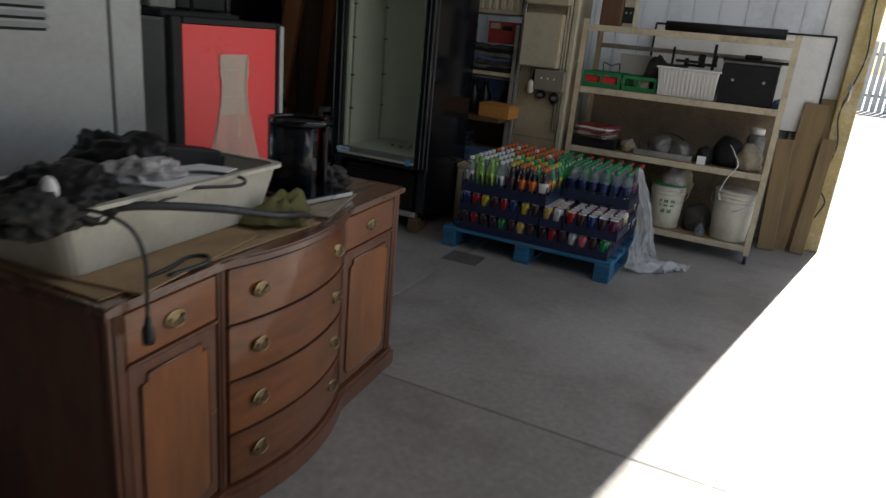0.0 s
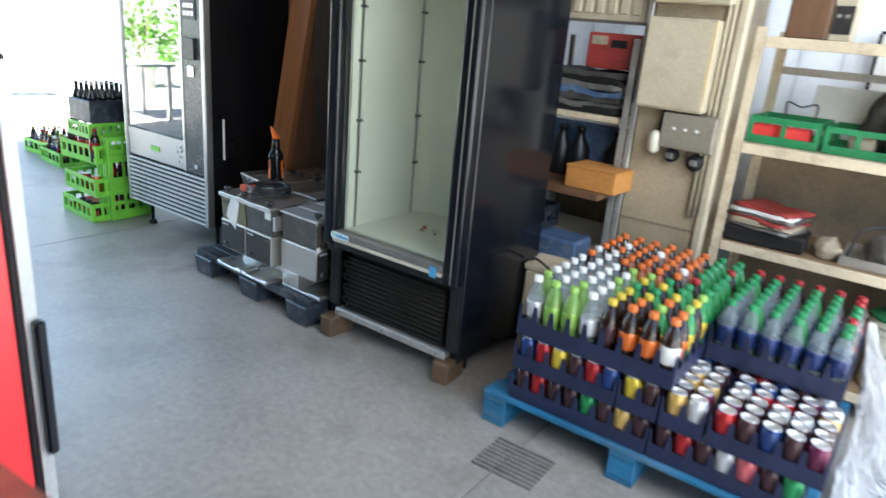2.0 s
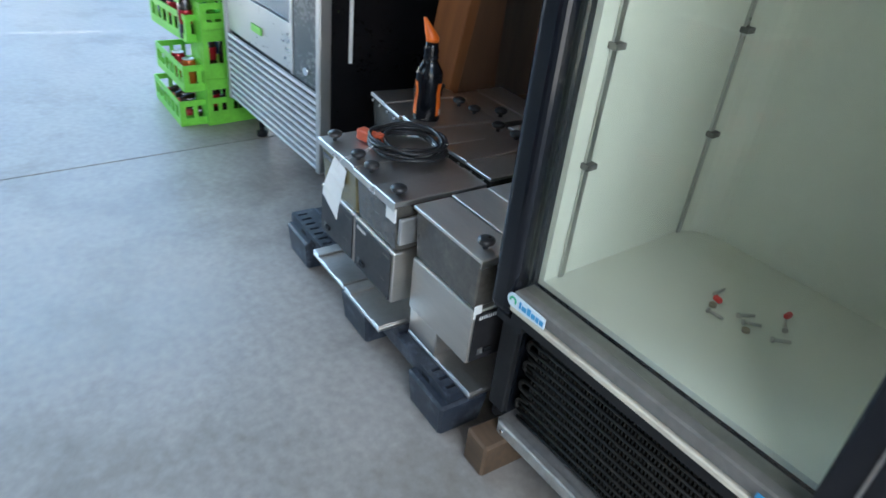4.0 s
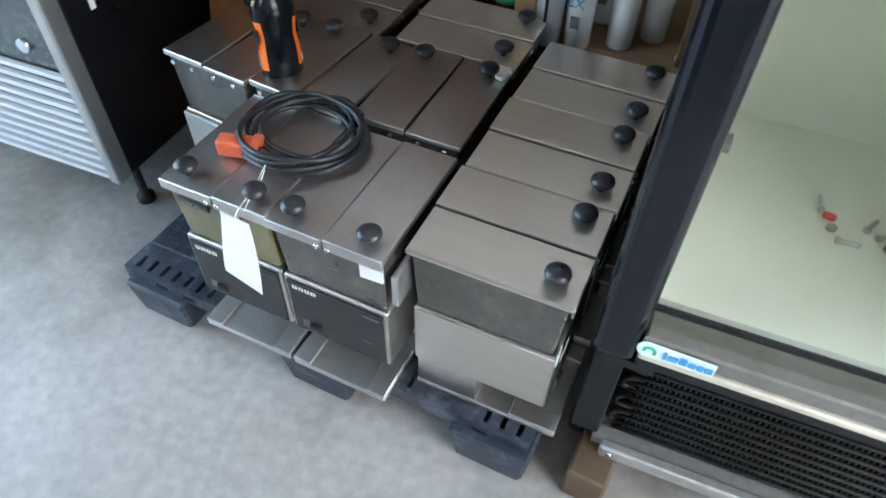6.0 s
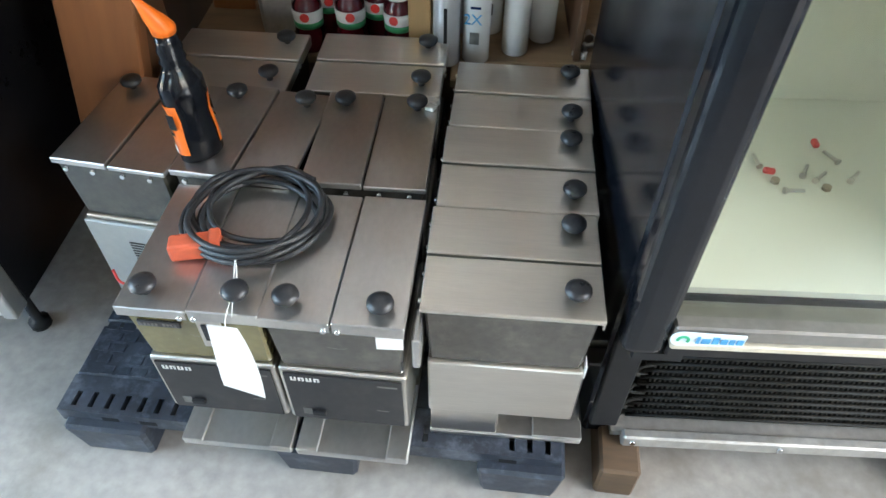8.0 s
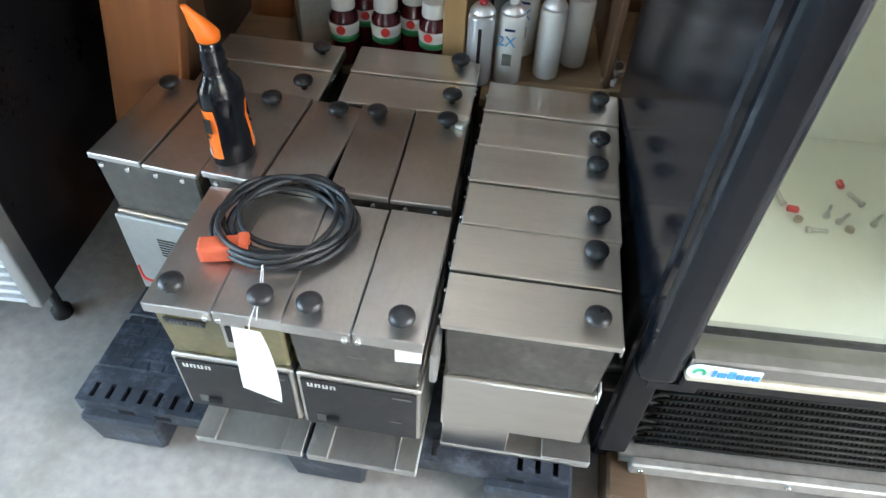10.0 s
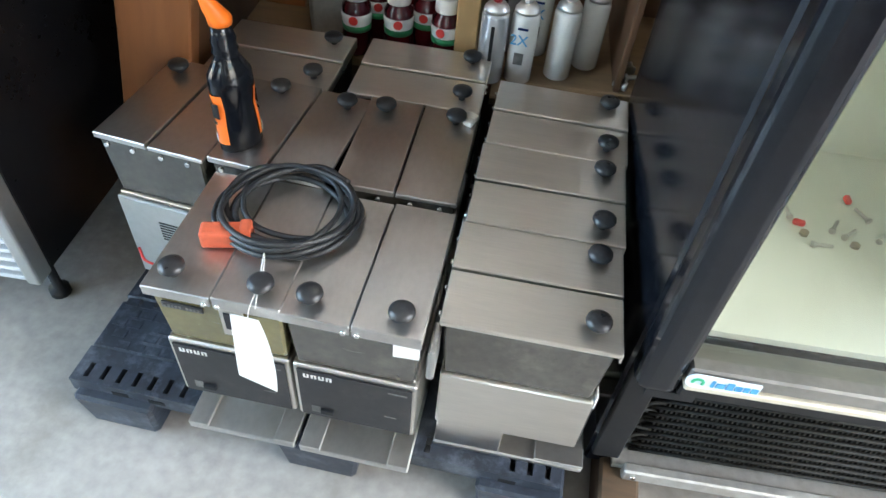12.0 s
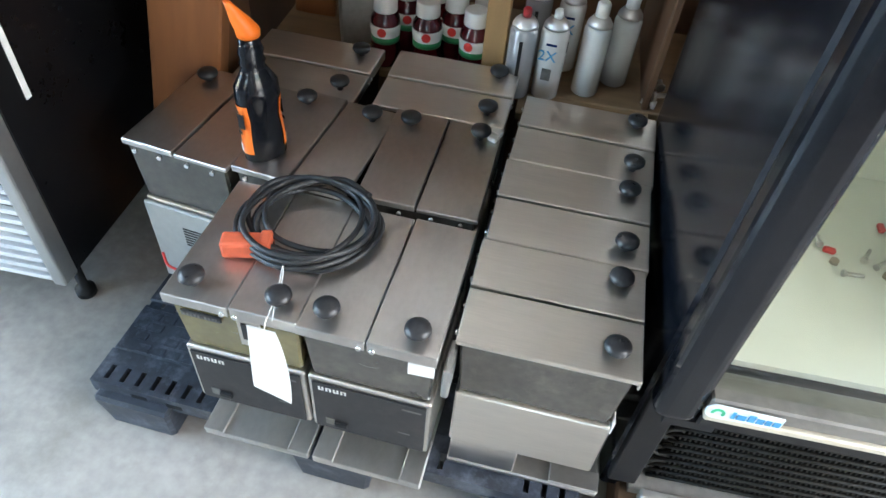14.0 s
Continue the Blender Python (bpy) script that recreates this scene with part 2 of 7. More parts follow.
M["wood_frame"] = mat("mahogany_frame", (0.15, 0.05, 0.02), 0.38, var=0.3, scale=3, fine=30, stretch=(1, 1, 0.25), dirt=(0.21, 0.12, 0.07), dirt_amt=0.25, coat=0.7, coat_rough=0.14)
M["wood_top"] = mat("mahogany_top", (0.13, 0.055, 0.03), 0.26, var=0.3, scale=2, fine=24, stretch=(0.2, 1, 1), dirt=(0.24, 0.17, 0.12), dirt_amt=0.15, coat=0.8, coat_rough=0.14)
M["brass"] = mat("aged_brass", (0.30, 0.23, 0.13), 0.35, 1.0, var=0.25, scale=30, dirt=(0.1, 0.07, 0.03), dirt_amt=0.5)
M["orange_wood"] = mat("orange_brown_wood", (0.30, 0.115, 0.04), 0.5, var=0.25, scale=2.2, fine=24, stretch=(1, 1, 0.12), bump=0.12)
M["brown_wood"] = mat("dark_brown_wood", (0.13, 0.065, 0.032), 0.6, var=0.25, scale=2.5, fine=24, stretch=(1, 1, 0.15), bump=0.15)
M["ledge_wood"] = mat("worn_shelf_wood", (0.25, 0.17, 0.095), 0.6, var=0.25, scale=3, fine=30, stretch=(0.2, 1, 1), bump=0.12)
M["pine"] = mat("pale_pine", (0.40, 0.25, 0.11), 0.55, var=0.18, scale=2.2, fine=24, stretch=(1, 1, 0.12), bump=0.1)
M["plank"] = mat("weathered_plank", (0.20, 0.135, 0.065), 0.75, var=0.25, scale=3, fine=25, stretch=(1, 1, 0.1), bump=0.25, dirt=(0.12, 0.09, 0.06), dirt_amt=0.5, per_object=0.4)
M["block_wood"] = mat("timber_block", (0.10, 0.06, 0.032), 0.7, var=0.3, scale=6, stretch=(0.2, 1, 1), bump=0.3)
M["blue_pallet"] = mat("blue_pallet_paint", (0.015, 0.13, 0.25), 0.65, var=0.25, scale=5, fine=40, dirt=(0.16, 0.15, 0.13), dirt_amt=0.45, bump=0.3, stretch=(0.3, 1, 1))
M["tray_blue"] = mat("navy_tray_plastic", (0.011, 0.017, 0.052), 0.42, var=0.25, scale=8, bump=0.05, dirt=(0.035, 0.04, 0.06), dirt_amt=0.3)
M["crate_green"] = mat("green_crate_plastic", (0.21, 0.60, 0.055), 0.4, var=0.12, scale=8, bump=0.05, per_object=0.08)
M["crate_dkgreen"] = mat("dark_green_crate", (0.02, 0.20, 0.07), 0.45, var=0.15, scale=8, dirt=(0.06, 0.12, 0.06), dirt_amt=0.4)
M["crate_red"] = mat("red_crate", (0.28, 0.035, 0.03), 0.5, var=0.2, scale=6, dirt=(0.14, 0.05, 0.04), dirt_amt=0.5)
M["red_panel"] = mat("red_panel", (0.86, 0.028, 0.035), 0.3, var=0.02, scale=0.8, bump=0.0)
M["cardboard"] = mat("cardboard", (0.36, 0.24, 0.13), 0.85, var=0.14, scale=5, bump=0.15, per_object=0.1)
M["orange_box"] = mat("orange_carton", (0.50, 0.22, 0.05), 0.7, var=0.12, scale=4, dirt=(0.3, 0.14, 0.05), dirt_amt=0.4)
M["bucket"] = mat("cream_bucket_plastic", (0.62, 0.59, 0.48), 0.5, var=0.08, scale=5, dirt=(0.36, 0.32, 0.24), dirt_amt=0.5)
M["tub"] = mat("milky_tub_plastic", (0.58, 0.56, 0.47), 0.4, var=0.07, scale=4, dirt=(0.36, 0.33, 0.26), dirt_amt=0.4)
M["film"] = mat("clear_film", (0.91, 0.92, 0.94), 0.14, var=0.03, scale=14, fine=40, bump=0.8, alpha=0.66, depth=0.012)
M["bag"] = mat("clear_bag", (0.62, 0.58, 0.56), 0.25, var=0.15, scale=12, bump=0.5, alpha=0.7, depth=0.01)
M["rubber"] = mat("black_rubber", (0.02, 0.021, 0.023), 0.45, var=0.2, scale=20, dirt=(0.09, 0.09, 0.09), dirt_amt=0.35)
M["orange"] = mat("orange_plastic", (0.85, 0.17, 0.015), 0.4, var=0.06)
M["coral"] = mat("faded_orange_plastic", (0.62, 0.12, 0.055), 0.5, var=0.12, scale=20, dirt=(0.4, 0.1, 0.06), dirt_amt=0.4)
M["cloth"] = mat("olive_cloth", (0.27, 0.25, 0.10), 0.9, var=0.2, scale=12, bump=0.4)
M["cloth_grey"] = mat("grey_cloth", (0.05, 0.047, 0.043), 0.9, var=0.3, scale=14, bump=0.4)
M["bag_black"] = mat("black_bag", (0.011, 0.011, 0.012), 0.5, var=0.3, scale=9, bump=0.3, depth=0.006, spec=0.3)
M["junk_grey"] = mat("grey_scrap", (0.17, 0.165, 0.155), 0.5, 0.4, var=0.3, scale=12, dirt=(0.08, 0.06, 0.05), dirt_amt=0.5)
M["junk_tan"] = mat("tan_scrap", (0.33, 0.28, 0.2), 0.7, var=0.25, scale=12, dirt=(0.15, 0.11, 0.08), dirt_amt=0.5)
M["blue_sheet"] = mat("blue_plastic", (0.06, 0.11, 0.21), 0.5, var=0.25, scale=8, dirt=(0.22, 0.26, 0.31), dirt_amt=0.6)
M["teal"] = mat("teal_bin", (0.04, 0.33, 0.27), 0.5, var=0.1)
M["leaf"] = mat("leaf_green", (0.10, 0.24, 0.03), 0.5, var=0.3, scale=3, per_object=0.3)
M["leaf_y"] = mat("leaf_yellow", (0.38, 0.36, 0.04), 0.5, var=0.3, scale=3, per_object=0.2)
M["soil"] = mat("soil", (0.08, 0.055, 0.035), 0.95, var=0.3)
M["stone_white"] = mat("white_planter", (0.66, 0.64, 0.6), 0.75, var=0.1, scale=3)
M["glass"] = pane_glass("cooler_glass", (0.95, 0.97, 0.935))
M["glass_dark"] = pane_glass("vending_glass", (0.40, 0.48, 0.45), 0.02, 0.34, 1.0)
M["bottle_clear"] = mat("clear_bottle", (0.30, 0.36, 0.38), 0.05, var=0.06, bump=0.0, alpha=0.30, coat=0.8, spec=0.8)
M["can_navy"] = mat("navy_label", (0.010, 0.025, 0.11), 0.3, 0.2, var=0.15, scale=22, bump=0.0, per_object=0.1)
M["sticker"] = mat("blue_sticker", (0.07, 0.31, 0.56), 0.4, var=0.08)
M["sticker_w"] = mat("pale_sticker", (0.70, 0.78, 0.84), 0.35, var=0.04)
M["teal_mark"] = mat("green_mark", (0.05, 0.42, 0.22), 0.4, var=0.05)
M["red_bit"] = mat("red_plastic", (0.62, 0.03, 0.025), 0.45, var=0.1)
M["sauce"] = mat("red_sauce", (0.075, 0.006, 0.010), 0.18, var=0.12, coat=0.3)
M["can_top"] = mat("can_aluminium", (0.91, 0.91, 0.91), 0.5, 1.0, var=0.08, bump=0.05)
for key, c in (("red", (0.33, 0.015, 0.02)), ("silver", (0.55, 0.56, 0.58)), ("blue", (0.018, 0.045, 0.17)), ("green", (0.025, 0.23, 0.08)), ("gold", (0.50, 0.33, 0.10)),
               ("orange", (0.60, 0.14, 0.025)), ("dark", (0.05, 0.025, 0.03)), ("yellow", (0.55, 0.42, 0.04)), ("lime", (0.27, 0.46, 0.09)), ("purple", (0.12, 0.02, 0.06)),
               ("white", (0.72, 0.72, 0.70)), ("pink", (0.62, 0.14, 0.16))):
    M["can_" + key] = mat("can_" + key, c, 0.2, 0.0 if key == "white" else 0.35, var=0.02 if key in ("white", "silver") else 0.12, scale=22, bump=0.0, per_object=0.08, rvar=0.03)
    M["cap_" + key] = mat("cap_" + key, c, 0.4, var=0.06, bump=0.0)
for key, c in (("cola", (0.02, 0.008, 0.005)), ("orange", (0.26, 0.075, 0.025)), ("lime", (0.15, 0.27, 0.06)), ("yellow", (0.55, 0.42, 0.05)), ("green", (0.03, 0.2, 0.05)), ("water", (0.42, 0.5, 0.56))):
    M["drink_" + key] = mat("drink_" + key, c, 0.12, var=0.08, bump=0.0, coat=0.3)


# ---- mesh helpers ----
def box(bm, x0, y0, z0, x1, y1, z1):
    v = [bm.verts.new(p) for p in ((x0, y0, z0), (x1, y0, z0), (x1, y1, z0), (x0, y1, z0), (x0, y0, z1), (x1, y0, z1), (x1, y1, z1), (x0, y1, z1))]
    for f in ((3, 2, 1, 0), (4, 5, 6, 7), (0, 1, 5, 4), (1, 2, 6, 5), (2, 3, 7, 6), (3, 0, 4, 7)):
        bm.faces.new([v[i] for i in f])
    return v


def frustum(bm, a, za, b, zb):
    """A box whose bottom rectangle a and top rectangle b (x0, y0, x1, y1) differ."""
    v = [bm.verts.new(p) for p in ((a[0], a[1], za), (a[2], a[1], za), (a[2], a[3], za), (a[0], a[3], za), (b[0], b[1], zb), (b[2], b[1], zb), (b[2], b[3], zb), (b[0], b[3], zb))]
    for f in ((3, 2, 1, 0), (4, 5, 6, 7), (0, 1, 5, 4), (1, 2, 6, 5), (2, 3, 7, 6), (3, 0, 4, 7)):
        bm.faces.new([v[i] for i in f])
    return v


def rbox(bm, x0, y0, z0, x1, y1, z1, r=0.004, seg=1):
    v = box(bm, x0, y0, z0, x1, y1, z1)
    edges = list({e for q in v for e in q.link_edges})
    bmesh.ops.bevel(bm, geom=edges, offset=r, segments=seg, affect="EDGES", profile=0.5)


def lathe(bm, prof, seg=16, at=(0, 0, 0), turn=None):
    """Rings of (radius, height) joined round the z axis."""
    rings = []
    for r, z in prof:
        ring = []
        for i in range(seg):
            a = 2 * math.pi * i / seg
            p = Vector((r * math.cos(a), r * math.sin(a), z))
            if turn is not None:
                p = turn @ p
            ring.append(bm.verts.new(p + Vector(at)))
        rings.append(ring)
    for a, b in zip(rings, rings[1:]):
        for i in range(seg):
            f = bm.faces.new((a[i], a[(i + 1) % seg], b[(i + 1) % seg], b[i]))
            f.smooth = True
    bm.faces.new(list(reversed(rings[0])))
    bm.faces.new(rings[-1])


TO_Y = Matrix.Rotation(radians(90), 3, "X")     # z axis to -y
TO_X = Matrix.Rotation(radians(90), 3, "Y")     # z axis to +x


def cyl(bm, at, r, h, seg=16, r2=None, turn=None):
    lathe(bm, [(r, 0), (r if r2 is None else r2, h)], seg, at, turn)


def sweep(bm, pts, r, seg=8, closed=False):
    pts = [Vector(p) for p in pts]
    n = len(pts)
    rings = []
    up = Vector((0, 0, 1))
    for i, p in enumerate(pts):
        a = pts[(i - 1) % n] if closed or i else p
        b = pts[(i + 1) % n] if closed or i < n - 1 else p
        d = (b - a).normalized()
        side = d.cross(up)
        if side.length < 0.1:
            side = d.cross(Vector((1, 0, 0)))
        side.normalize()
        top = side.cross(d)
        rings.append([bm.verts.new(p + r * (math.cos(2 * math.pi * k / seg) * side + math.sin(2 * math.pi * k / seg) * top)) for k in range(seg)])
    for i in range(n if closed else n - 1):
        a, b = rings[i], rings[(i + 1) % n]
        for k in range(seg):
            f = bm.faces.new((a[k], a[(k + 1) % seg], b[(k + 1) % seg], b[k]))
            f.smooth = True
    if not closed:
        bm.faces.new(list(reversed(rings[0])))
        bm.faces.new(rings[-1])


def curve_pts(pts, steps=8):
    """A smooth line through the points."""
    p = [Vector(q) for q in pts]
    p = [2 * p[0] - p[1]] + p + [2 * p[-1] - p[-2]]
    out = []
    for i in range(1, len(p) - 2):
        for k in range(steps):
            t = k / steps
            out.append(0.5 * (2 * p[i] + (p[i + 1] - p[i - 1]) * t + (2 * p[i - 1] - 5 * p[i] + 4 * p[i + 1] - p[i + 2]) * t * t + (3 * p[i] - p[i - 1] - 3 * p[i + 1] + p[i + 2]) * t ** 3))
    return out + [p[-2]]


def extrude(bm, poly, a, b, axis="z"):
    """A prism of a 2D outline between a and b along an axis."""
    def at(u, v, w):
        return (u, v, w) if axis == "z" else (u, w, v) if axis == "y" else (w, u, v)
    lo = [bm.verts.new(at(u, v, a)) for u, v in poly]
    hi = [bm.verts.new(at(u, v, b)) for u, v in poly]
    k = len(poly)
    bm.faces.new(list(reversed(lo)))
    bm.faces.new(hi)
    for i in range(k):
        bm.faces.new((lo[i], lo[(i + 1) % k], hi[(i + 1) % k], hi[i]))


def lump(bm, c, size, rough=0.35, freq=3.0, sub=3, seed=0.0, fold=0.0):
    """A crumpled heap, for bags and cloths."""
    made = bmesh.ops.create_icosphere(bm, subdivisions=sub, radius=1.0)["verts"]
    for v in made:
        n = noise.noise(v.co * freq + Vector((seed, seed * 2.1, 0))) + 0.5 * noise.noise(v.co * freq * 2.7 + Vector((0, seed, 3)))
        ridge = 0.5 - abs(noise.noise(v.co * freq * 1.3 + Vector((seed, 5, seed)))) - 0.6 * abs(noise.noise(v.co * freq * 2.4 + Vector((2, seed, 9))))
        q = v.co * (1 + rough * n + fold * ridge)
        if q.z < -0.55:
            q.z = -0.55
        v.co = Vector(c) + Vector((q.x * size[0], q.y * size[1], (q.z + 0.55) * size[2]))
        for f in v.link_faces:
            f.smooth = True


def rumple(bm, amount, freq, seed, cuts=6):
    """Cut a plain block finely and push its surface about."""
    bmesh.ops.subdivide_edges(bm, edges=bm.edges[:], cuts=cuts, use_grid_fill=True)
    for v in bm.verts:
        p = v.co * freq + Vector((seed * 3.1, seed, seed * 1.7))
        v.co += amount * Vector((noise.noise(p), noise.noise(p + Vector((9, 0, 0))), noise.noise(p + Vector((0, 9, 0))) if v.co.z > 0.004 else 0.0))
    for f in bm.faces:
        f.smooth = True


def mesh_of(name, bm, material):
    bmesh.ops.recalc_face_normals(bm, faces=bm.faces)
    me = bpy.data.meshes.new(name)
    bm.to_mesh(me)
    bm.free()
    me.materials.append(material)
    return me


def part(name, bm, material, parent, label="", m=None):
    """One mesh under a thing or under a part."""
    ob = new(name, mesh_of(name, bm, material) if isinstance(bm, bmesh.types.BMesh) else bm)
    ob.parent = parent
    if m is not None:
        ob.matrix_basis = m
    if label:
        ob["label"] = label
    return ob


def thing(name, label, category, m=None, group="", kind=""):
    ob = new(name)
    ob.empty_display_size = 0.1
    if m is not None:
        ob.matrix_basis = m
    return tagged(ob, label, category, group, kind)


def solid(name, bm, material, label, category, m=None, group="", kind=""):
    """A thing that is one plain mesh."""
    ob = new(name, mesh_of(name, bm, material))
    if m is not None:
        ob.matrix_basis = m
    return tagged(ob, label, category, group, kind)


def B():
    return bmesh.new()


def one(name, parent, material, *dims, r=0.0, label="", seg=1):
    bm = B()
    if r:
        rbox(bm, *dims, r=r, seg=seg)
    else:
        box(bm, *dims)
    return part(name, bm, material, parent, label)


# ---- structure ----
WALL_Y, EAVE = 5.78, 3.7
ground = tagged(new("ground"), "pale sunlit concrete yard round the shed", "ground", kind="structure")
bm = B()
box(bm, -400, -400, -0.30, 400, 400, -0.02)
ground_sheet = part("ground_sheet", bm, M["yard"], ground)

floor = tagged(new("floor"), "grey stained concrete floor slabs with cut joints", "floor", kind="structure")
bm = B()
box(bm, -8.0, -6.0, -0.018, 6.0, 6.0, -0.008)
part("slab_bed", bm, M["joint"], floor)
xs = [-8.0, -4.752, -1.474, 1.80, 6.0]
ys = [-6.0, -1.34, 1.945, 6.0]
for xa, xb in zip(xs, xs[1:]):
    for ya, yb in zip(ys, ys[1:]):
        bm = B()
        rbox(bm, xa + 0.0025, ya + 0.0025, -0.012, xb - 0.0025, yb - 0.0025, 0.0, r=0.003)
        part("slab", bm, M["concrete"], floor)


def board_wall(name, x0, x1, y, z0, z1, label, face=-1, step=0.2):
    """A boarded wall: a core with upright boards that stand proud of it."""
    w = tagged(new(name), label, "wall", kind="structure")
    one("wall_core", w, M["plaster"], x0, y, z0, x1, y + 0.14, 1.12)
    for z in (1.121, z1 - 0.08):
        one("wall_rail", w, M["plank"], x0, y + 0.02, z, x1, y + 0.10, z + 0.07)
    x = x0
    while x < x1 - 0.01:
        e = min(x + step, x1)
        one("board", w, M["white_board"], x + 0.003, y - 0.018, z0 + 0.005, e - 0.003, y - 0.001, 1.119)
        one("board", w, M["sheet"], x + 0.002, y - 0.018, 1.122, e - 0.002, y - 0.006, z1 - 0.005)
        if e < x1 - 0.01:
            one("joint_strip", w, M["sheet"], e - 0.02, y - 0.0055, 1.122, e + 0.02, y - 0.003, z1 - 0.005)
        x = e
    return w


board_wall("wall_north", -6.4, 0.70, WALL_Y, 0, EAVE, "white painted upright boards with grime")
# unseen closing wall; its doorway is made up and sets how much light enters
w = tagged(new("wall_south"), "plain dusty plaster wall, unseen, with an added doorway for light", "wall", kind="structure")
one("wall_core", w, M["plaster"], -1.0, -6.15, 0, 1.2, -6.0, EAVE)
one("wall_core", w, M["plaster"], -8.0, -6.15, 0, -3.6, -6.0, EAVE)
one("wall_core", w, M["plaster"], -3.6, -6.15, 2.6, -1.0, -6.0, EAVE)
w = tagged(new("wall_west_pier"), "white painted pier at the open end", "wall", kind="structure")
one("wall_core", w, M["white_board"], -8.0, 5.55, 0, -7.6, 5.92, EAVE)
one("wall_core", w, M["white_board"], -8.0, -6.0, 3.35, -7.8, 5.55, EAVE)
one("wall_core", w, M["white_board"], -7.6, WALL_Y, 0, -6.4, 5.92, EAVE)
# unseen wall; keeps the bright yard out of the cooler glass and cuts fill
w = tagged(new("wall_west"), "plain dusty plaster wall, unseen, closing part of the open end", "wall", kind="structure")
one("wall_core", w, M["plaster"], -8.0, -6.0, 0, -7.85, -0.1, 3.349)
# unseen wall added to block south-east light from the dresser's near side
w = tagged(new("wall_east"), "plain dusty plaster wall, unseen, added to shade the dresser side", "wall", kind="structure")
one("wall_core", w, M["plaster"], 1.1, -6.0, 0, 1.25, 0.3, EAVE)
# unseen stub, put here only to hold light off the dresser
w = tagged(new("wall_stub"), "plain dusty plaster wall stub, unseen, added to shade the dresser", "wall", kind="structure")
one("wall_core", w, M["plaster"], -2.4, -0.75, 0, -0.75, -0.6, EAVE)
ceiling = tagged(new("ceiling"), "dusty sheet metal shed roof", "ceiling", kind="structure")
bm = B()
box(bm, -8.0, -6.15, EAVE, 1.25, 5.92, EAVE + 0.08)
part("ceiling_sheet", bm, M["roof"], ceiling)

# yellowed door post at the end of the wall, with a slack cable
post = thing("door_post", "yellowed peeling wooden door post at the wall's end", "door post", kind="structure")
one("post", post, M["yellow_post"], 0.57, WALL_Y - 0.12, 0, 0.71, WALL_Y - 0.02, EAVE, r=0.008)
one("trim", post, M["white_board"], 0.36, WALL_Y - 0.035, 0, 0.568, WALL_Y - 0.02, EAVE, r=0.003)
bm = B()
sweep(bm, curve_pts([(0.66, 5.64, 2.6), (0.64, 5.63, 1.9), (0.67, 5.62, 1.5), (0.60, 5.63, 1.1), (0.64, 5.62, 0.85), (0.60, 5.62, 0.55), (0.66, 5.6, 0.42), (0.62, 5.62, 0.28)], 8), 0.006, 6)
solid("hanging_cable", bm, M["rubber"], "thin dark slack cable hanging on the door post", "cable")
bm = B()
sweep(bm, curve_pts([(0.62, 5.62, 1.28), (0.62, 5.55, 1.30), (0.62, 5.50, 1.25), (0.62, 5.55, 1.19), (0.62, 5.62, 1.21)], 6), 0.012, 8)
solid("door_hook", bm, M["galv"], "grey iron hook on the door post", "hook")


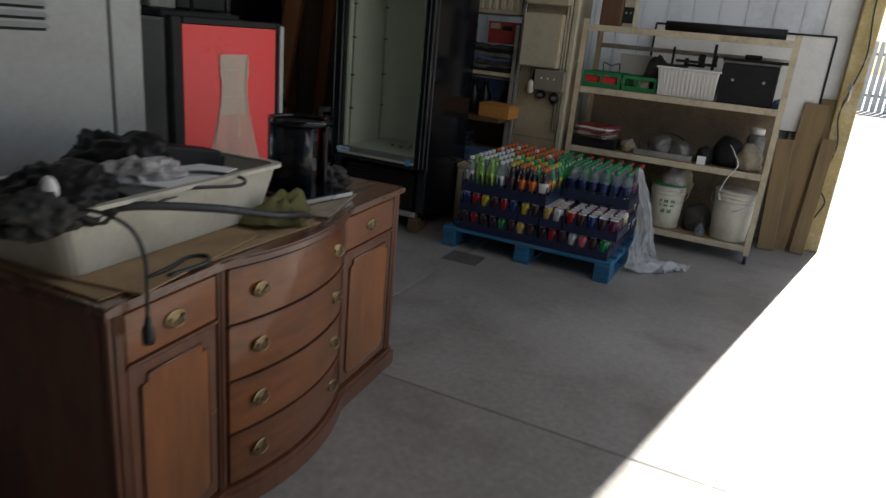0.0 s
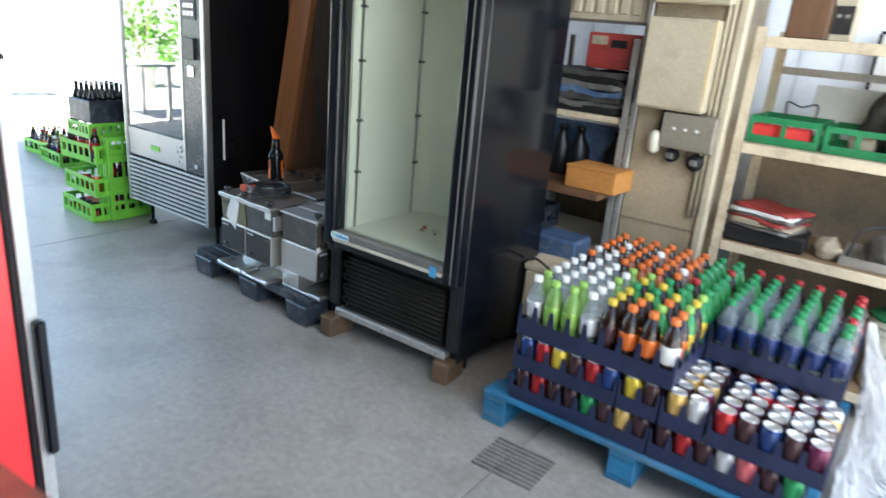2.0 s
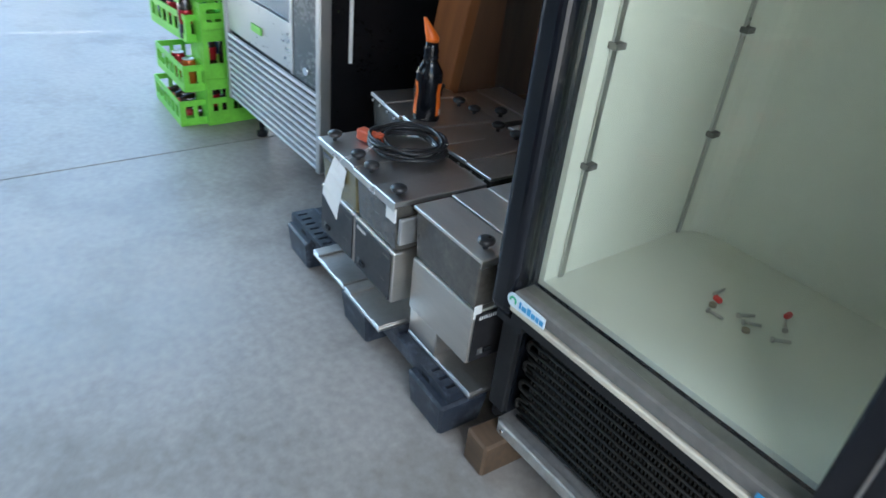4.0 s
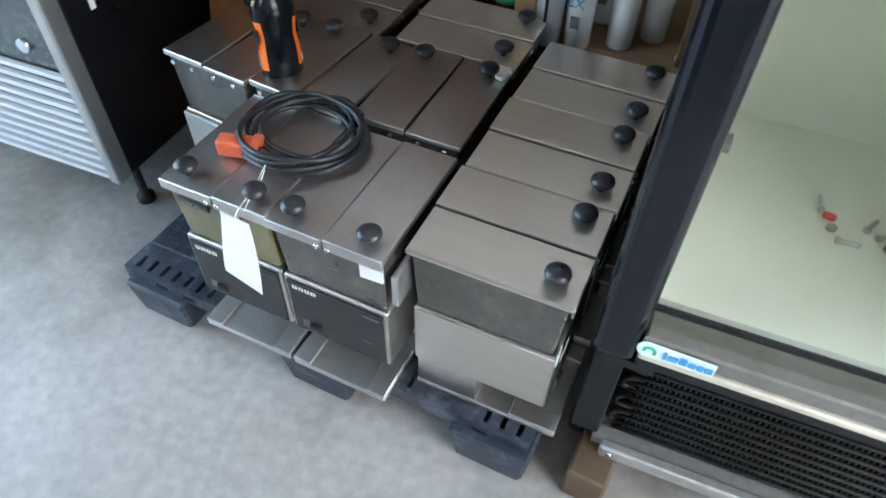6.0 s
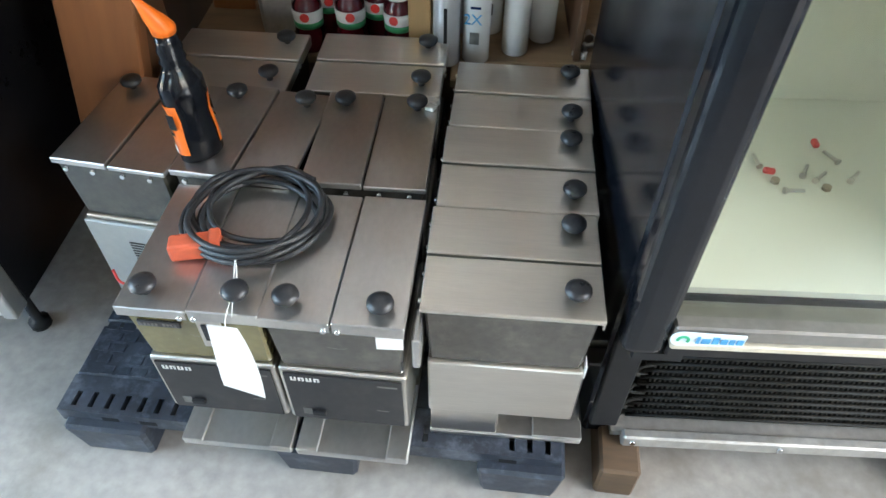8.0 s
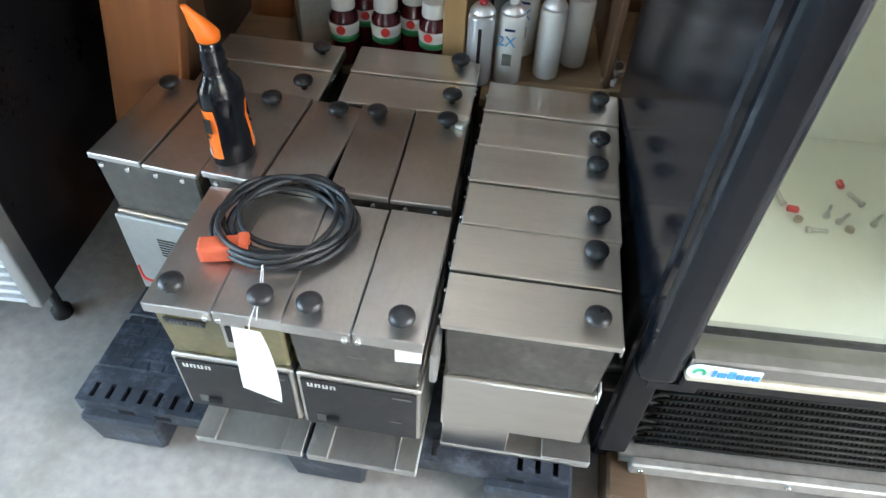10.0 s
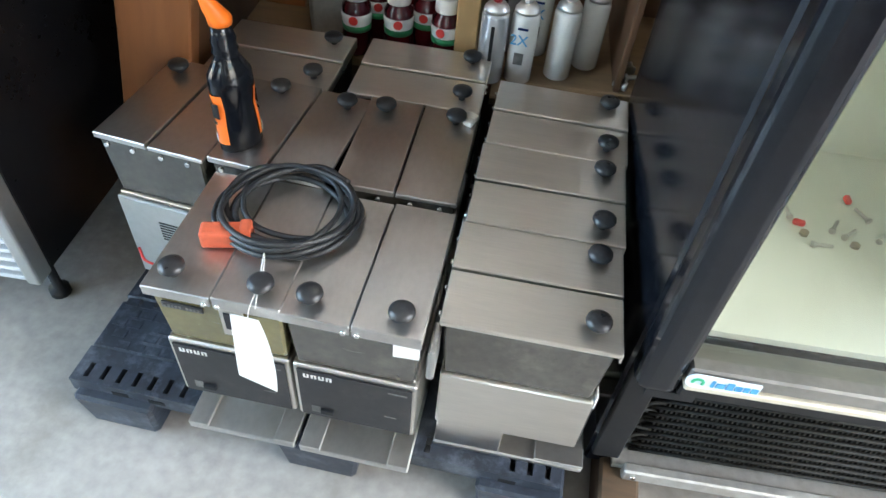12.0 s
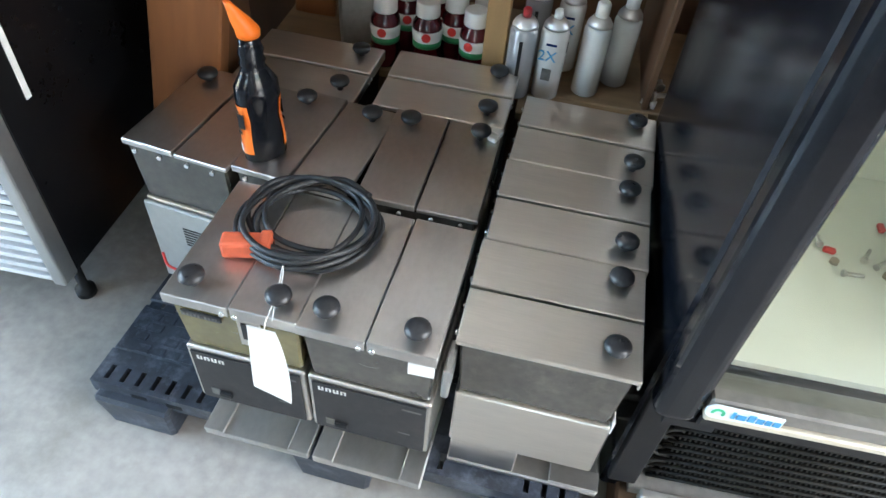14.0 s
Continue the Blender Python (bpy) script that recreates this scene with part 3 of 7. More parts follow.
# ---- cooler with a glass door ----
def build_cooler():
    c = thing("display_cooler", "tall black single-door glass display cooler, empty inside", "cooler")
    x0, x1, y0, y1, zt = -2.725, -1.94, 3.828, 4.53, 2.02
    one("side_panel", c, M["black_gloss"], x0, y0 + 0.07, 0.08, x0 + 0.05, y1, zt, r=0.006)
    one("side_panel", c, M["black_gloss"], x1 - 0.05, y0 + 0.07, 0.08, x1, y1, zt, r=0.006)
    one("back_panel", c, M["black_gloss"], x0 + 0.05, y1 - 0.05, 0.08, x1 - 0.05, y1, zt, r=0.004)
    one("top_panel", c, M["black_gloss"], x0 + 0.05, y0 + 0.07, zt - 0.26, x1 - 0.05, y1 - 0.0505, zt, r=0.004)
    one("deck_panel", c, M["black_gloss"], x0 + 0.05, y0 + 0.09, 0.46, x1 - 0.05, y1 - 0.0505, 0.515, r=0.004)
    # white liner
    bm = B()
    box(bm, x0 + 0.051, y0 + 0.09, 0.516, x0 + 0.066, y1 - 0.051, 1.759)
    box(bm, x1 - 0.066, y0 + 0.09, 0.516, x1 - 0.051, y1 - 0.051, 1.759)
    box(bm, x0 + 0.066, y1 - 0.066, 0.516, x1 - 0.066, y1 - 0.051, 1.759)
    box(bm, x0 + 0.066, y0 + 0.09, 0.516, x1 - 0.066, y1 - 0.066, 0.53)
    box(bm, x0 + 0.066, y0 + 0.09, 1.745, x1 - 0.066, y1 - 0.066, 1.759)
    rr = 0.09
    for sx, xc in ((1, x0 + 0.066), (-1, x1 - 0.066)):     # rounded rear corners
        poly = [(xc, y1 - 0.066)]
        for k in range(9):
            a = math.pi / 2 * k / 8
            poly.append((xc + sx * rr * (1 - math.sin(a)), y1 - 0.066 - rr * (1 - math.cos(a))))
        extrude(bm, poly if sx < 0 else poly[::-1], 0.53, 1.745)
    part("liner", bm, M["white_liner"], c, "white enamelled inner lining")
    for px, py in ((x0 + 0.068, y0 + 0.13), (x0 + 0.068, y1 - 0.147), (x1 - 0.074, y0 + 0.13), (x1 - 0.074, y1 - 0.147)):
        bm = B()
        box(bm, px, py, 0.5305, px + 0.006, py + 0.014, 1.72)
        strip = part("shelf_strip", bm, M["alu"], c, "slotted metal shelf strip")
        for z in (0.795, 1.035, 1.30, 1.53):
            one("clip", strip, M["junk_grey"], px - 0.004, py - 0.006, z, px + 0.018, py + 0.022, z + 0.012)
    # door
    door = part("door", B(), M["black_gloss"], c)
    bm = B()
    rbox(bm, x0 - 0.005, y0, 0.455, x0 + 0.066, y0 + 0.06, zt - 0.02, r=0.020, seg=4)
    rbox(bm, x1 - 0.077, y0, 0.455, x1 + 0.005, y0 + 0.06, zt - 0.02, r=0.014, seg=3)
    rbox(bm, x0 + 0.066, y0, zt - 0.2, x1 - 0.077, y0 + 0.06, zt - 0.02, r=0.008)
    door.data = mesh_of("door", bm, M["black_gloss"])
    one("door_rail", door, M["rail_grey"], x0 + 0.0665, y0 + 0.002, 0.502, x1 - 0.0775, y0 + 0.06, 0.535, r=0.004)
    one("door_rail", door, M["black_matt"], x0 + 0.0665, y0 + 0.004, 0.455, x1 - 0.0775, y0 + 0.06, 0.486, r=0.004)
    one("door_trim", door, M["cream_trim"], x0 + 0.0665, y0 - 0.004, 0.4865, x1 - 0.0775, y0 + 0.06, 0.5015, r=0.003)
    one("door_bead", door, M["rail_grey"], x1 - 0.031, y0 - 0.005, 0.47, x1 - 0.026, y0 - 0.001, zt - 0.04)
    g = one("pane", door, M["glass"], x0 + 0.067, y0 + 0.026, 0.536, x1 - 0.078, y0 + 0.032, zt - 0.201)
    g.visible_shadow = False
    one("hinge", door, M["black_matt"], x0 + 0.02, y0 + 0.01, 0.435, x0 + 0.10, y0 + 0.055, 0.454)
    # stickers on the door: a pale badge with a green and blue mark, a small blue one
    bm = B()
    pts = []
    bx0, bx1, bz0, bz1 = x0 + 0.062, x0 + 0.172, 0.507, 0.532
    for k in range(9):
        a = math.pi / 2 + math.pi * k / 8
        pts.append((bx0 + 0.014 + 0.0165 * math.cos(a), (bz0 + bz1) / 2 + 0.0165 * math.sin(a)))
    pts += [(bx1, bz0), (bx1, bz1)]
    extrude(bm, pts, y0 - 0.0075, y0 - 0.0045, "y")
    badge = part("badge", bm, M["sticker_w"], door, "pale sticker with a green and blue mark")
    bm = B()
    for k in range(8):
        a0, a1 = -0.6 + k * 0.5, -0.6 + (k + 1) * 0.5
        w = 0.0045
        q = [(bx0 + 0.016 + r * math.cos(a), (bz0 + bz1) / 2 + r * math.sin(a)) for r, a in ((0.006, a0), (0.006 + w, a0), (0.006 + w, a1), (0.006, a1))]
        extrude(bm, q, y0 - 0.0095, y0 - 0.008, "y")
    part("mark", bm, M["teal_mark"], badge)
    bm = B()
    x = bx0 + 0.036
    for wdt, hgt in ((0.005, 0.016), (0.013, 0.011), (0.010, 0.016), (0.010, 0.011), (0.008, 0.011), (0.010, 0.011)):
        box(bm, x, y0 - 0.0095, 0.513, x + wdt, y0 - 0.008, 0.513 + hgt)
        x += wdt + 0.003
    part("letter_bars", bm, M["sticker"], badge)
    one("label_sticker", door, M["sticker"], x1 - 0.137, y0 - 0.006, 0.478, x1 - 0.102, y0 - 0.0045, 0.525, label="small blue label")
    one("label_sticker", c, M["sticker_w"], x0 + 0.12, y0 + 0.033, 1.62, x0 + 0.24, y0 + 0.0345, 1.76, label="pale energy label on the glass")
    # machine bay: condenser coil behind the open front, rail, legs of the bay
    bm = B()
    rbox(bm, x0 + 0.09, y0 + 0.107, 0.121, x1 - 0.09, y0 + 0.135, 0.41, r=0.004)
    coil = part("condenser_coil", bm, M["coil"], c, "dusty dark condenser coil with fins")
    bm = B()
    box(bm, 0, 0, 0, 0.004, 0.024, 0.26)
    fin = mesh_of("fin", bm, M["coil"])
    for k in range(62):
        part("fin", fin, None, coil, m=pose(x0 + 0.10 + k * 0.0095, y0 + 0.0825, 0.128))
    for k in range(12):
        bm = B()
        z = 0.136 + k * 0.0234
        sweep(bm, [(x0 + 0.08, y0 + 0.080, z), (x1 - 0.1, y0 + 0.080, z)], 0.0042, 6)
        part("coil_tube", bm, M["coil"], coil)
    one("bay_panel", c, M["black_matt"], x0 + 0.051, y0 + 0.30, 0.09, x1 - 0.051, y0 + 0.31, 0.455)
    one("bay_floor", c, M["galv"], x0 + 0.051, y0 + 0.0495, 0.105, x1 - 0.051, y0 + 0.299, 0.12)
    bm = B()
    rbox(bm, x0 + 0.070, y0 + 0.026, 0.102, x1 - 0.045, y0 + 0.049, 0.138, r=0.004)
    rail = part("base_rail", bm, M["galv"], c, "dented galvanised base rail")
    for xx in (x0 + 0.09, x0 + 0.38, x1 - 0.09):
        bm = B()
        cyl(bm, (xx, y0 + 0.026, 0.12), 0.006, 0.004, 8, turn=TO_Y)
        part("screw", bm, M["chrome"], rail)
    one("bay_post", c, M["black_matt"], x0 + 0.004, y0 + 0.05, 0.1385, x0 + 0.058, y0 + 0.069, 0.45, r=0.003)
    one("bay_post", c, M["black_matt"], x1 - 0.058, y0 + 0.05, 0.1385, x1 - 0.004, y0 + 0.069, 0.45, r=0.003)
    for k in range(4):
        bm = B()
        z = 0.15 + 0.06 * k
        sweep(bm, curve_pts([(x0 + 0.10, y0 + 0.088, z), (x0 + 0.07, y0 + 0.084, z + 0.012), (x0 + 0.075, y0 + 0.084, z + 0.034), (x0 + 0.10, y0 + 0.088, z + 0.04)], 5), 0.006, 6)
        part("return_bend", bm, M["coil"], coil)
    # four feet
    for xx in (x0 + 0.06, x1 - 0.06):
        for yy in (y0 + 0.2, y1 - 0.06):
            bm = B()
            cyl(bm, (xx, yy, 0.0), 0.022, 0.08, 10)
            part("foot", bm, M["black_matt"], c)
    return c


build_cooler()
for i, (x, y) in enumerate(((-2.70, 3.80), (-2.02, 3.82))):
    bm = B()
    rbox(bm, 0, 0, 0, 0.08, 0.15, 0.1015, r=0.006)
    solid("timber_block", bm, M["block_wood"], "rough timber block wedged under the cooler", "wood block", pose(x, y, 0, rz=(-4, 6)[i]), "blocks under the cooler")

# screws and plugs left on the cooler floor
for x, y, k in ((-2.30, 4.30, 1), (-2.415, 4.21, 1), (-2.40, 4.155, 0), (-2.335, 4.187, 0), (-2.355, 4.20, 0), (-2.27, 4.19, 0), (-2.276, 4.245, 0), (-2.43, 4.225, 0), (-2.41, 4.185, 2), (-2.32, 4.17, 2)):
    bm = B()
    if k == 1:
        rbox(bm, -0.011, -0.006, 0, 0.011, 0.006, 0.012, r=0.003)
        solid("wall_plug", bm, M["red_bit"], "small red plastic plug on the cooler floor", "plug", pose(x, y, 0.5302, rz=x * 900), "loose bits in the cooler")
    elif k == 0:
        cyl(bm, (0, 0, 0.006), 0.0035, 0.034, 8, turn=TO_X)
        cyl(bm, (-0.004, 0, 0.006), 0.0065, 0.005, 8, turn=TO_X)
        solid("screw", bm, M["galv"], "loose steel screw on the cooler floor", "screw", pose(x, y, 0.5305, rz=y * 1300), "loose bits in the cooler")
    else:
        cyl(bm, (0, 0, 0), 0.009, 0.007, 6)
        solid("nut", bm, M["junk_tan"], "loose brownish nut on the cooler floor", "nut", pose(x, y, 0.5302), "loose bits in the cooler")


# ---- coffee grinders on a black plastic pallet ----
def build_pallet_black():
    p = thing("plastic_pallet", "scuffed black plastic pallet under the grinders", "pallet", pose(-3.80, 3.855, 0, rz=-3.3))
    W, D, z0, z1 = 1.02, 1.05, 0.10, 0.14
    # deck of slats with slots along the edges
    for k in range(7):
        y = 0.085 + k * 0.14
        one("deck_slat", p, M["black_plastic"], 0.0, y, z0 + 0.012, W, y + 0.128, z1, r=0.004)
    bm = B()
    box(bm, 0, 0, z0, W, 0.012, z1)
    box(bm, 0, 0.046, z0 + 0.006, W, 0.084, z1)
    x = 0.0
    while x < W - 0.005:
        wide = 0.024 if x < 0.24 or x > 0.76 else 0.16
        box(bm, x, 0.012, z0 + 0.006, min(x + wide, W), 0.046, z1)
        x += wide + 0.011
    part("front_edge", bm, M["black_plastic"], p, "slotted front edge of the deck")
    bm = B()
    for i in range(9):
        for j in range(11):
            if (i * 7 + j * 5) % 6:
                x, y = 0.012 + i * 0.036 + 0.016 * (j % 2), 0.09 + j * 0.028
                box(bm, x, y, z1 + 0.0004, x + 0.028, y + 0.020, z1 + 0.002)
    part("grip_texture", bm, M["black_plastic"], p, "raised grip pads on the deck")["kind"] = "stuff"
    for x in (0.09, 0.17, 0.90):
        one("edge_hole", p, M["black_matt"], x, -0.0012, 0.112, x + 0.035, -0.0002, 0.124)
    for x in (0.02, 0.46, 0.87):
        for y in (-0.012, 0.45, 0.88):
            bm = B()
            frustum(bm, (x, y, x + 0.15, y + 0.13), 0.0, (x - 0.012, y - 0.012, x + 0.162, y + 0.142), z0 + 0.012)
            bmesh.ops.bevel(bm, geom=bm.edges[:], offset=0.008, segments=1, affect="EDGES")
            part("foot", bm, M["black_plastic"], p)
    return p


build_pallet_black()


def build_grinder(hop="hopper", m=None, lid="steel", label="", panel=True, vents=False, knob_in=0.040):
    """A two-hopper coffee grinder, 0.225 wide and 0.28 deep; its front looks along -y."""
    g = thing("coffee_grinder", label, "grinder", m, "grinders on the plastic pallet")
    w, d = 0.112, 0.14
    bm = B()
    rbox(bm, -w + 0.004, -d - 0.025, 0, w - 0.004, d - 0.01, 0.014, r=0.003)
    base = part("base_tray", bm, M["steel_dull"], g)
    one("tray_rib", base, M["steel_dull"], -w + 0.004, -d - 0.0255, 0.0145, -w + 0.046, -d + 0.07, 0.022, r=0.002)
    one("tray_rib", base, M["steel_dull"], w - 0.046, -d - 0.0255, 0.0145, w - 0.004, -d + 0.07, 0.022, r=0.002)
    one("rear_column", g, M["steel"], -w + 0.006, 0.0, 0.0145, w - 0.006, d - 0.012, 0.0935, r=0.003)
    bm = B()
    rbox(bm, -w + 0.002, -d + 0.006, 0.094, w - 0.002, d - 0.008, 0.255, r=0.005, seg=2)
    body = part("body", bm, M["steel"], g, "brushed steel housing")
    if panel:
        bm = B()
        rbox(bm, -w + 0.010, -d + 0.0025, 0.100, w - 0.010, -d + 0.0058, 0.247, r=0.001)
        pn = part("front_panel", bm, M["black_panel"], body, "black front panel with pale letter bars")
        bm = B()
        x = -w + 0.022
        for k in range(4):
            for q in range(2):
                box(bm, x + q * 0.0065, -d + 0.0012, 0.228, x + q * 0.0065 + 0.0032, -d + 0.0024, 0.238)
            box(bm, x, -d + 0.0012, 0.2365 if k % 2 else 0.228, x + 0.0097, -d + 0.0024, 0.238 if k % 2 else 0.2295)
            x += 0.0135
        part("letter_bars", bm, M["white"], pn)
        one("model_bar", pn, M["junk_grey"], w - 0.052, -d + 0.0014, 0.229, w - 0.018, -d + 0.0024, 0.2325)
        one("switch", pn, M["black_matt"], -w + 0.048, -d - 0.004, 0.122, -w + 0.072, -d + 0.0024, 0.134, r=0.001)
        one("switch_plate", pn, M["junk_grey"], -w + 0.030, -d + 0.0012, 0.117, -w + 0.046, -d + 0.0024, 0.137)
        one("small_mark", pn, M["junk_grey"], w - 0.058, -d + 0.0014, 0.15, w - 0.036, -d + 0.0024, 0.152)
    if vents:
        bm = B()
        rbox(bm, -w + 0.012, d - 0.0075, 0.02, w - 0.002, d + 0.004, 0.25, r=0.003)
        back = part("back_panel", bm, M["grey_metal"], body, "pale grey back panel with vent slots")
        for k in range(7):
            one("vent_slot", back, M["black_matt"], -0.03, d + 0.0042, 0.15 + k * 0.008, 0.025, d + 0.0052, 0.1535 + k * 0.008)
    bm = B()
    frustum(bm, (-w + 0.008, -d + 0.014, w - 0.008, d - 0.012), 0.256, (-w + 0.003, -d + 0.005, w - 0.003, d - 0.005), 0.394)
    bmesh.ops.bevel(bm, geom=bm.edges[:], offset=0.004, segments=1, affect="EDGES")
    hp = part("hopper", bm, M[hop], g, "smoky translucent bean hopper")
    bm = B()
    sweep(bm, [(0.045 * math.cos(a), -d + 0.0105, 0.368 + 0.045 * math.sin(a)) for a in [math.pi * (1 + k / 12) for k in range(13)]], 0.0012, 5)
    part("hopper_rim", bm, M["junk_grey"], hp)
    for sx in (-1, 1):
        bm = B()
        xa, xb = (-w - 0.003, -0.0015) if sx < 0 else (0.0015, w + 0.0015)
        rbox(bm, xa, -d - 0.004, 0.395, xb, d + 0.002, 0.4085 if sx > 0 else 0.405, r=0.0018)
        box(bm, xa + 0.001, -d - 0.0035, 0.384, xb - 0.001, -d - 0.0005, 0.396)
        ld = part("lid", bm, M[lid], g)
        bm = B()
        kx, ky = sx * 0.073, -d + knob_in
        lathe(bm, [(0.007, 0.405), (0.007, 0.416), (0.0185, 0.419), (0.0215, 0.424), (0.0205, 0.430), (0.014, 0.434), (0.004, 0.4355)], 18, (kx, ky, 0))
        part("knob", bm, M["knob"], ld, "black mushroom knob")
        for q in (0.03, 0.085):
            bm = B()
            cyl(bm, (sx * q, d + 0.0015, 0.388), 0.005, 0.006, 8, turn=Matrix.Rotation(radians(-90), 3, "X"))
            part("hinge_screw", bm, M["chrome"], ld)
        bm = B()
        cyl(bm, (sx * 0.011, -d - 0.003, 0.390), 0.0045, 0.005, 8, turn=TO_Y)
        part("lid_screw", bm, M["chrome"], ld)
    return g


DECK = 0.14
tan_unit = build_grinder("hopper_tan", pose(-3.402, 3.955, DECK, rz=-2.5), "steel_dull", "stainless coffee grinder with tan hopper, carrying a coiled cable", knob_in=0.030)
build_grinder("hopper", pose(-3.176, 3.943, DECK, rz=-3), "steel_dull", "scuffed stainless coffee grinder with black front panel", knob_in=0.030)
bm = B()
rbox(bm, -0.092, -0.1385, 0.352, -0.022, -0.1345, 0.366, r=0.001)
name_plate = part("name_plate", bm, M["black_panel"], tan_unit, "small black plate with pale letter bars")
for k in range(10):
    if k != 5:
        one("letter_bar", name_plate, M["junk_grey"], -0.087 + 0.0062 * k, -0.1395, 0.356, -0.083 + 0.0062 * k, -0.1386, 0.362)
side_units = []
for x, y, z, r, lid, label in ((-2.905, 3.947, 0.0, 88, "steel", "stainless two-hopper coffee grinder turned sideways"), (-2.892, 4.177, 0.004, 88, "steel", "stainless two-hopper coffee grinder turned sideways"),
                               (-2.878, 4.405, 0.008, 87, "steel", "stainless two-hopper coffee grinder turned sideways"), (-3.512, 4.508, 0.012, 87, "steel", "stainless two-hopper coffee grinder in the back row"),
                               (-3.188, 4.502, 0.014, 88, "steel", "stainless two-hopper coffee grinder in the back row")):
    side_units.append(build_grinder("hopper", pose(x, y, DECK + z, rz=r), lid, label))
bm = B()
rbox(bm, -0.150, 0.139, 0.292, -0.085, 0.152, 0.368, r=0.004, seg=2)
part("side_bracket", bm, M["alu"], side_units[0], "pale bent bracket")
one("tape_scrap", side_units[0], M["white"], -0.108, -0.1365, 0.235, -0.086, -0.1343, 0.272, label="white tape scrap")
for x, y, r in ((-3.632, 4.265, 172), (-3.402, 4.245, 173), (-3.168, 4.238, 178)):
    build_grinder("hopper", pose(x, y, DECK + 0.014, rz=r), "steel_dull", "scuffed stainless coffee grinder seen from behind", panel=False, vents=True)

# coiled cable with a coral connector lying on the lids
random.seed(3)
cable = thing("coiled_cable", "coiled dark grey power cable with faded orange plug", "cable", pose(-3.338, 4.013, 0.5475))
for k in range(7):
    bm = B()
    rx, ry = 0.100 + 0.010 * ((k * 5) % 4) / 2, 0.088 + 0.010 * ((k * 3) % 4) / 2
    ox, oy = 0.014 * math.sin(k * 2.1), 0.016 * math.cos(k * 1.7)
    pts = [(ox + (rx + 0.006 * math.sin(2 * a + k)) * math.cos(a), oy + (ry + 0.005 * math.cos(3 * a + 2 * k)) * math.sin(a), 0.006 + 0.0052 * k + 0.006 * math.sin(2 * a + 1.9 * k)) for a in [2 * math.pi * q / 44 for q in range(44)]]
    sweep(bm, [(x, y, max(z, 0.0056)) for x, y, z in pts], 0.0052, 7, closed=True)
    part("loop", bm, M["rubber"], cable)
bm = B()
sweep(bm, curve_pts([(-0.05, -0.088, 0.02), (-0.085, -0.03, 0.03), (-0.06, 0.05, 0.034), (0.02, 0.10, 0.034), (0.085, 0.07, 0.034)], 8), 0.0058, 7)
part("loop", bm, M["rubber"], cable)
bm = B()
rbox(bm, -0.040, -0.017, 0, 0.034, 0.017, 0.034, r=0.006, seg=2)
rbox(bm, 0.024, -0.020, 0.0, 0.044, 0.020, 0.037, r=0.005, seg=2)
plug = part("plug", bm, M["coral"], cable, "faded orange plug housing", pose(-0.085, -0.083, 0.001, rz=12))
one("plug_slot", plug, M["black_matt"], 0.0445, -0.006, 0.012, 0.0455, 0.006, 0.024)

# cables bundled behind the rear grinder
bm = B()
for k in range(4):
    sweep(bm, curve_pts([(-3.66 + 0.01 * k, 4.09, 0.27 + 0.012 * k), (-3.62, 4.05 - 0.012 * k, 0.24 + 0.02 * k), (-3.585 + 0.006 * k, 4.06, 0.20 + 0.02 * k), (-3.57, 4.085, 0.16)], 6), 0.006, 6)
solid("cable_bundle", bm, M["rubber"], "short bundle of black cables behind a grinder", "cable")
bm = B()
sweep(bm, curve_pts([(-3.72, 4.095, 0.30), (-3.70, 4.075, 0.285), (-3.66, 4.07, 0.28), (-3.63, 4.08, 0.265)], 6), 0.003, 6)
solid("red_wire", bm, M["red_bit"], "thin red wire behind a grinder", "wire")

bm = B()
rbox(bm, -0.013, -0.010, 0, 0.013, 0.010, 0.012, r=0.002)
rbox(bm, -0.004, -0.028, 0.001, 0.016, -0.0105, 0.011, r=0.002)
solid("wire_connector", bm, M["white"], "white plastic wire connector beside a grinder lid", "connector", pose(-3.062, 4.355, 0.5595, rz=-25))

# white tag tied to a knob
tag = thing("paper_tag", "blank white curled paper tag tied to a grinder knob", "tag")
bm = B()
pl, pr = [], []


def bend(a, b, c, t):
    """A bowed line from a through b to c."""
    return a * (1 - t) * (1 - 2 * t) + b * 4 * t * (1 - t) + c * t * (2 * t - 1)


for k in range(21):
    t = k / 20
    y = 3.784 - 0.045 * math.sin(t * 1.5)
    pl.append(bm.verts.new((bend(-3.364, -3.352, -3.347, t), y, bend(0.556, 0.503, 0.459, t))))
    pr.append(bm.verts.new((bend(-3.330, -3.303, -3.300, t), y + 0.020, bend(0.520, 0.462, 0.391, t))))
for a, b, c, d in zip(pl, pl[1:], pr[1:], pr):
    f = bm.faces.new((a, b, c, d))
    f.smooth = True
bmesh.ops.solidify(bm, geom=bm.faces[:], thickness=0.0006)
for f in bm.faces:
    f.smooth = f.calc_area() > 0.0001
part("card", bm, M["paper"], tag)
bm = B()
sweep(bm, curve_pts([(-3.335, 3.777, 0.536), (-3.337, 3.792, 0.556), (-3.337, 3.83, 0.562), (-3.338, 3.865, 0.562), (-3.346, 3.90, 0.575), (-3.34, 3.86, 0.566), (-3.33, 3.80, 0.553)], 6), 0.0009, 5)
part("string", bm, M["white"], tag)
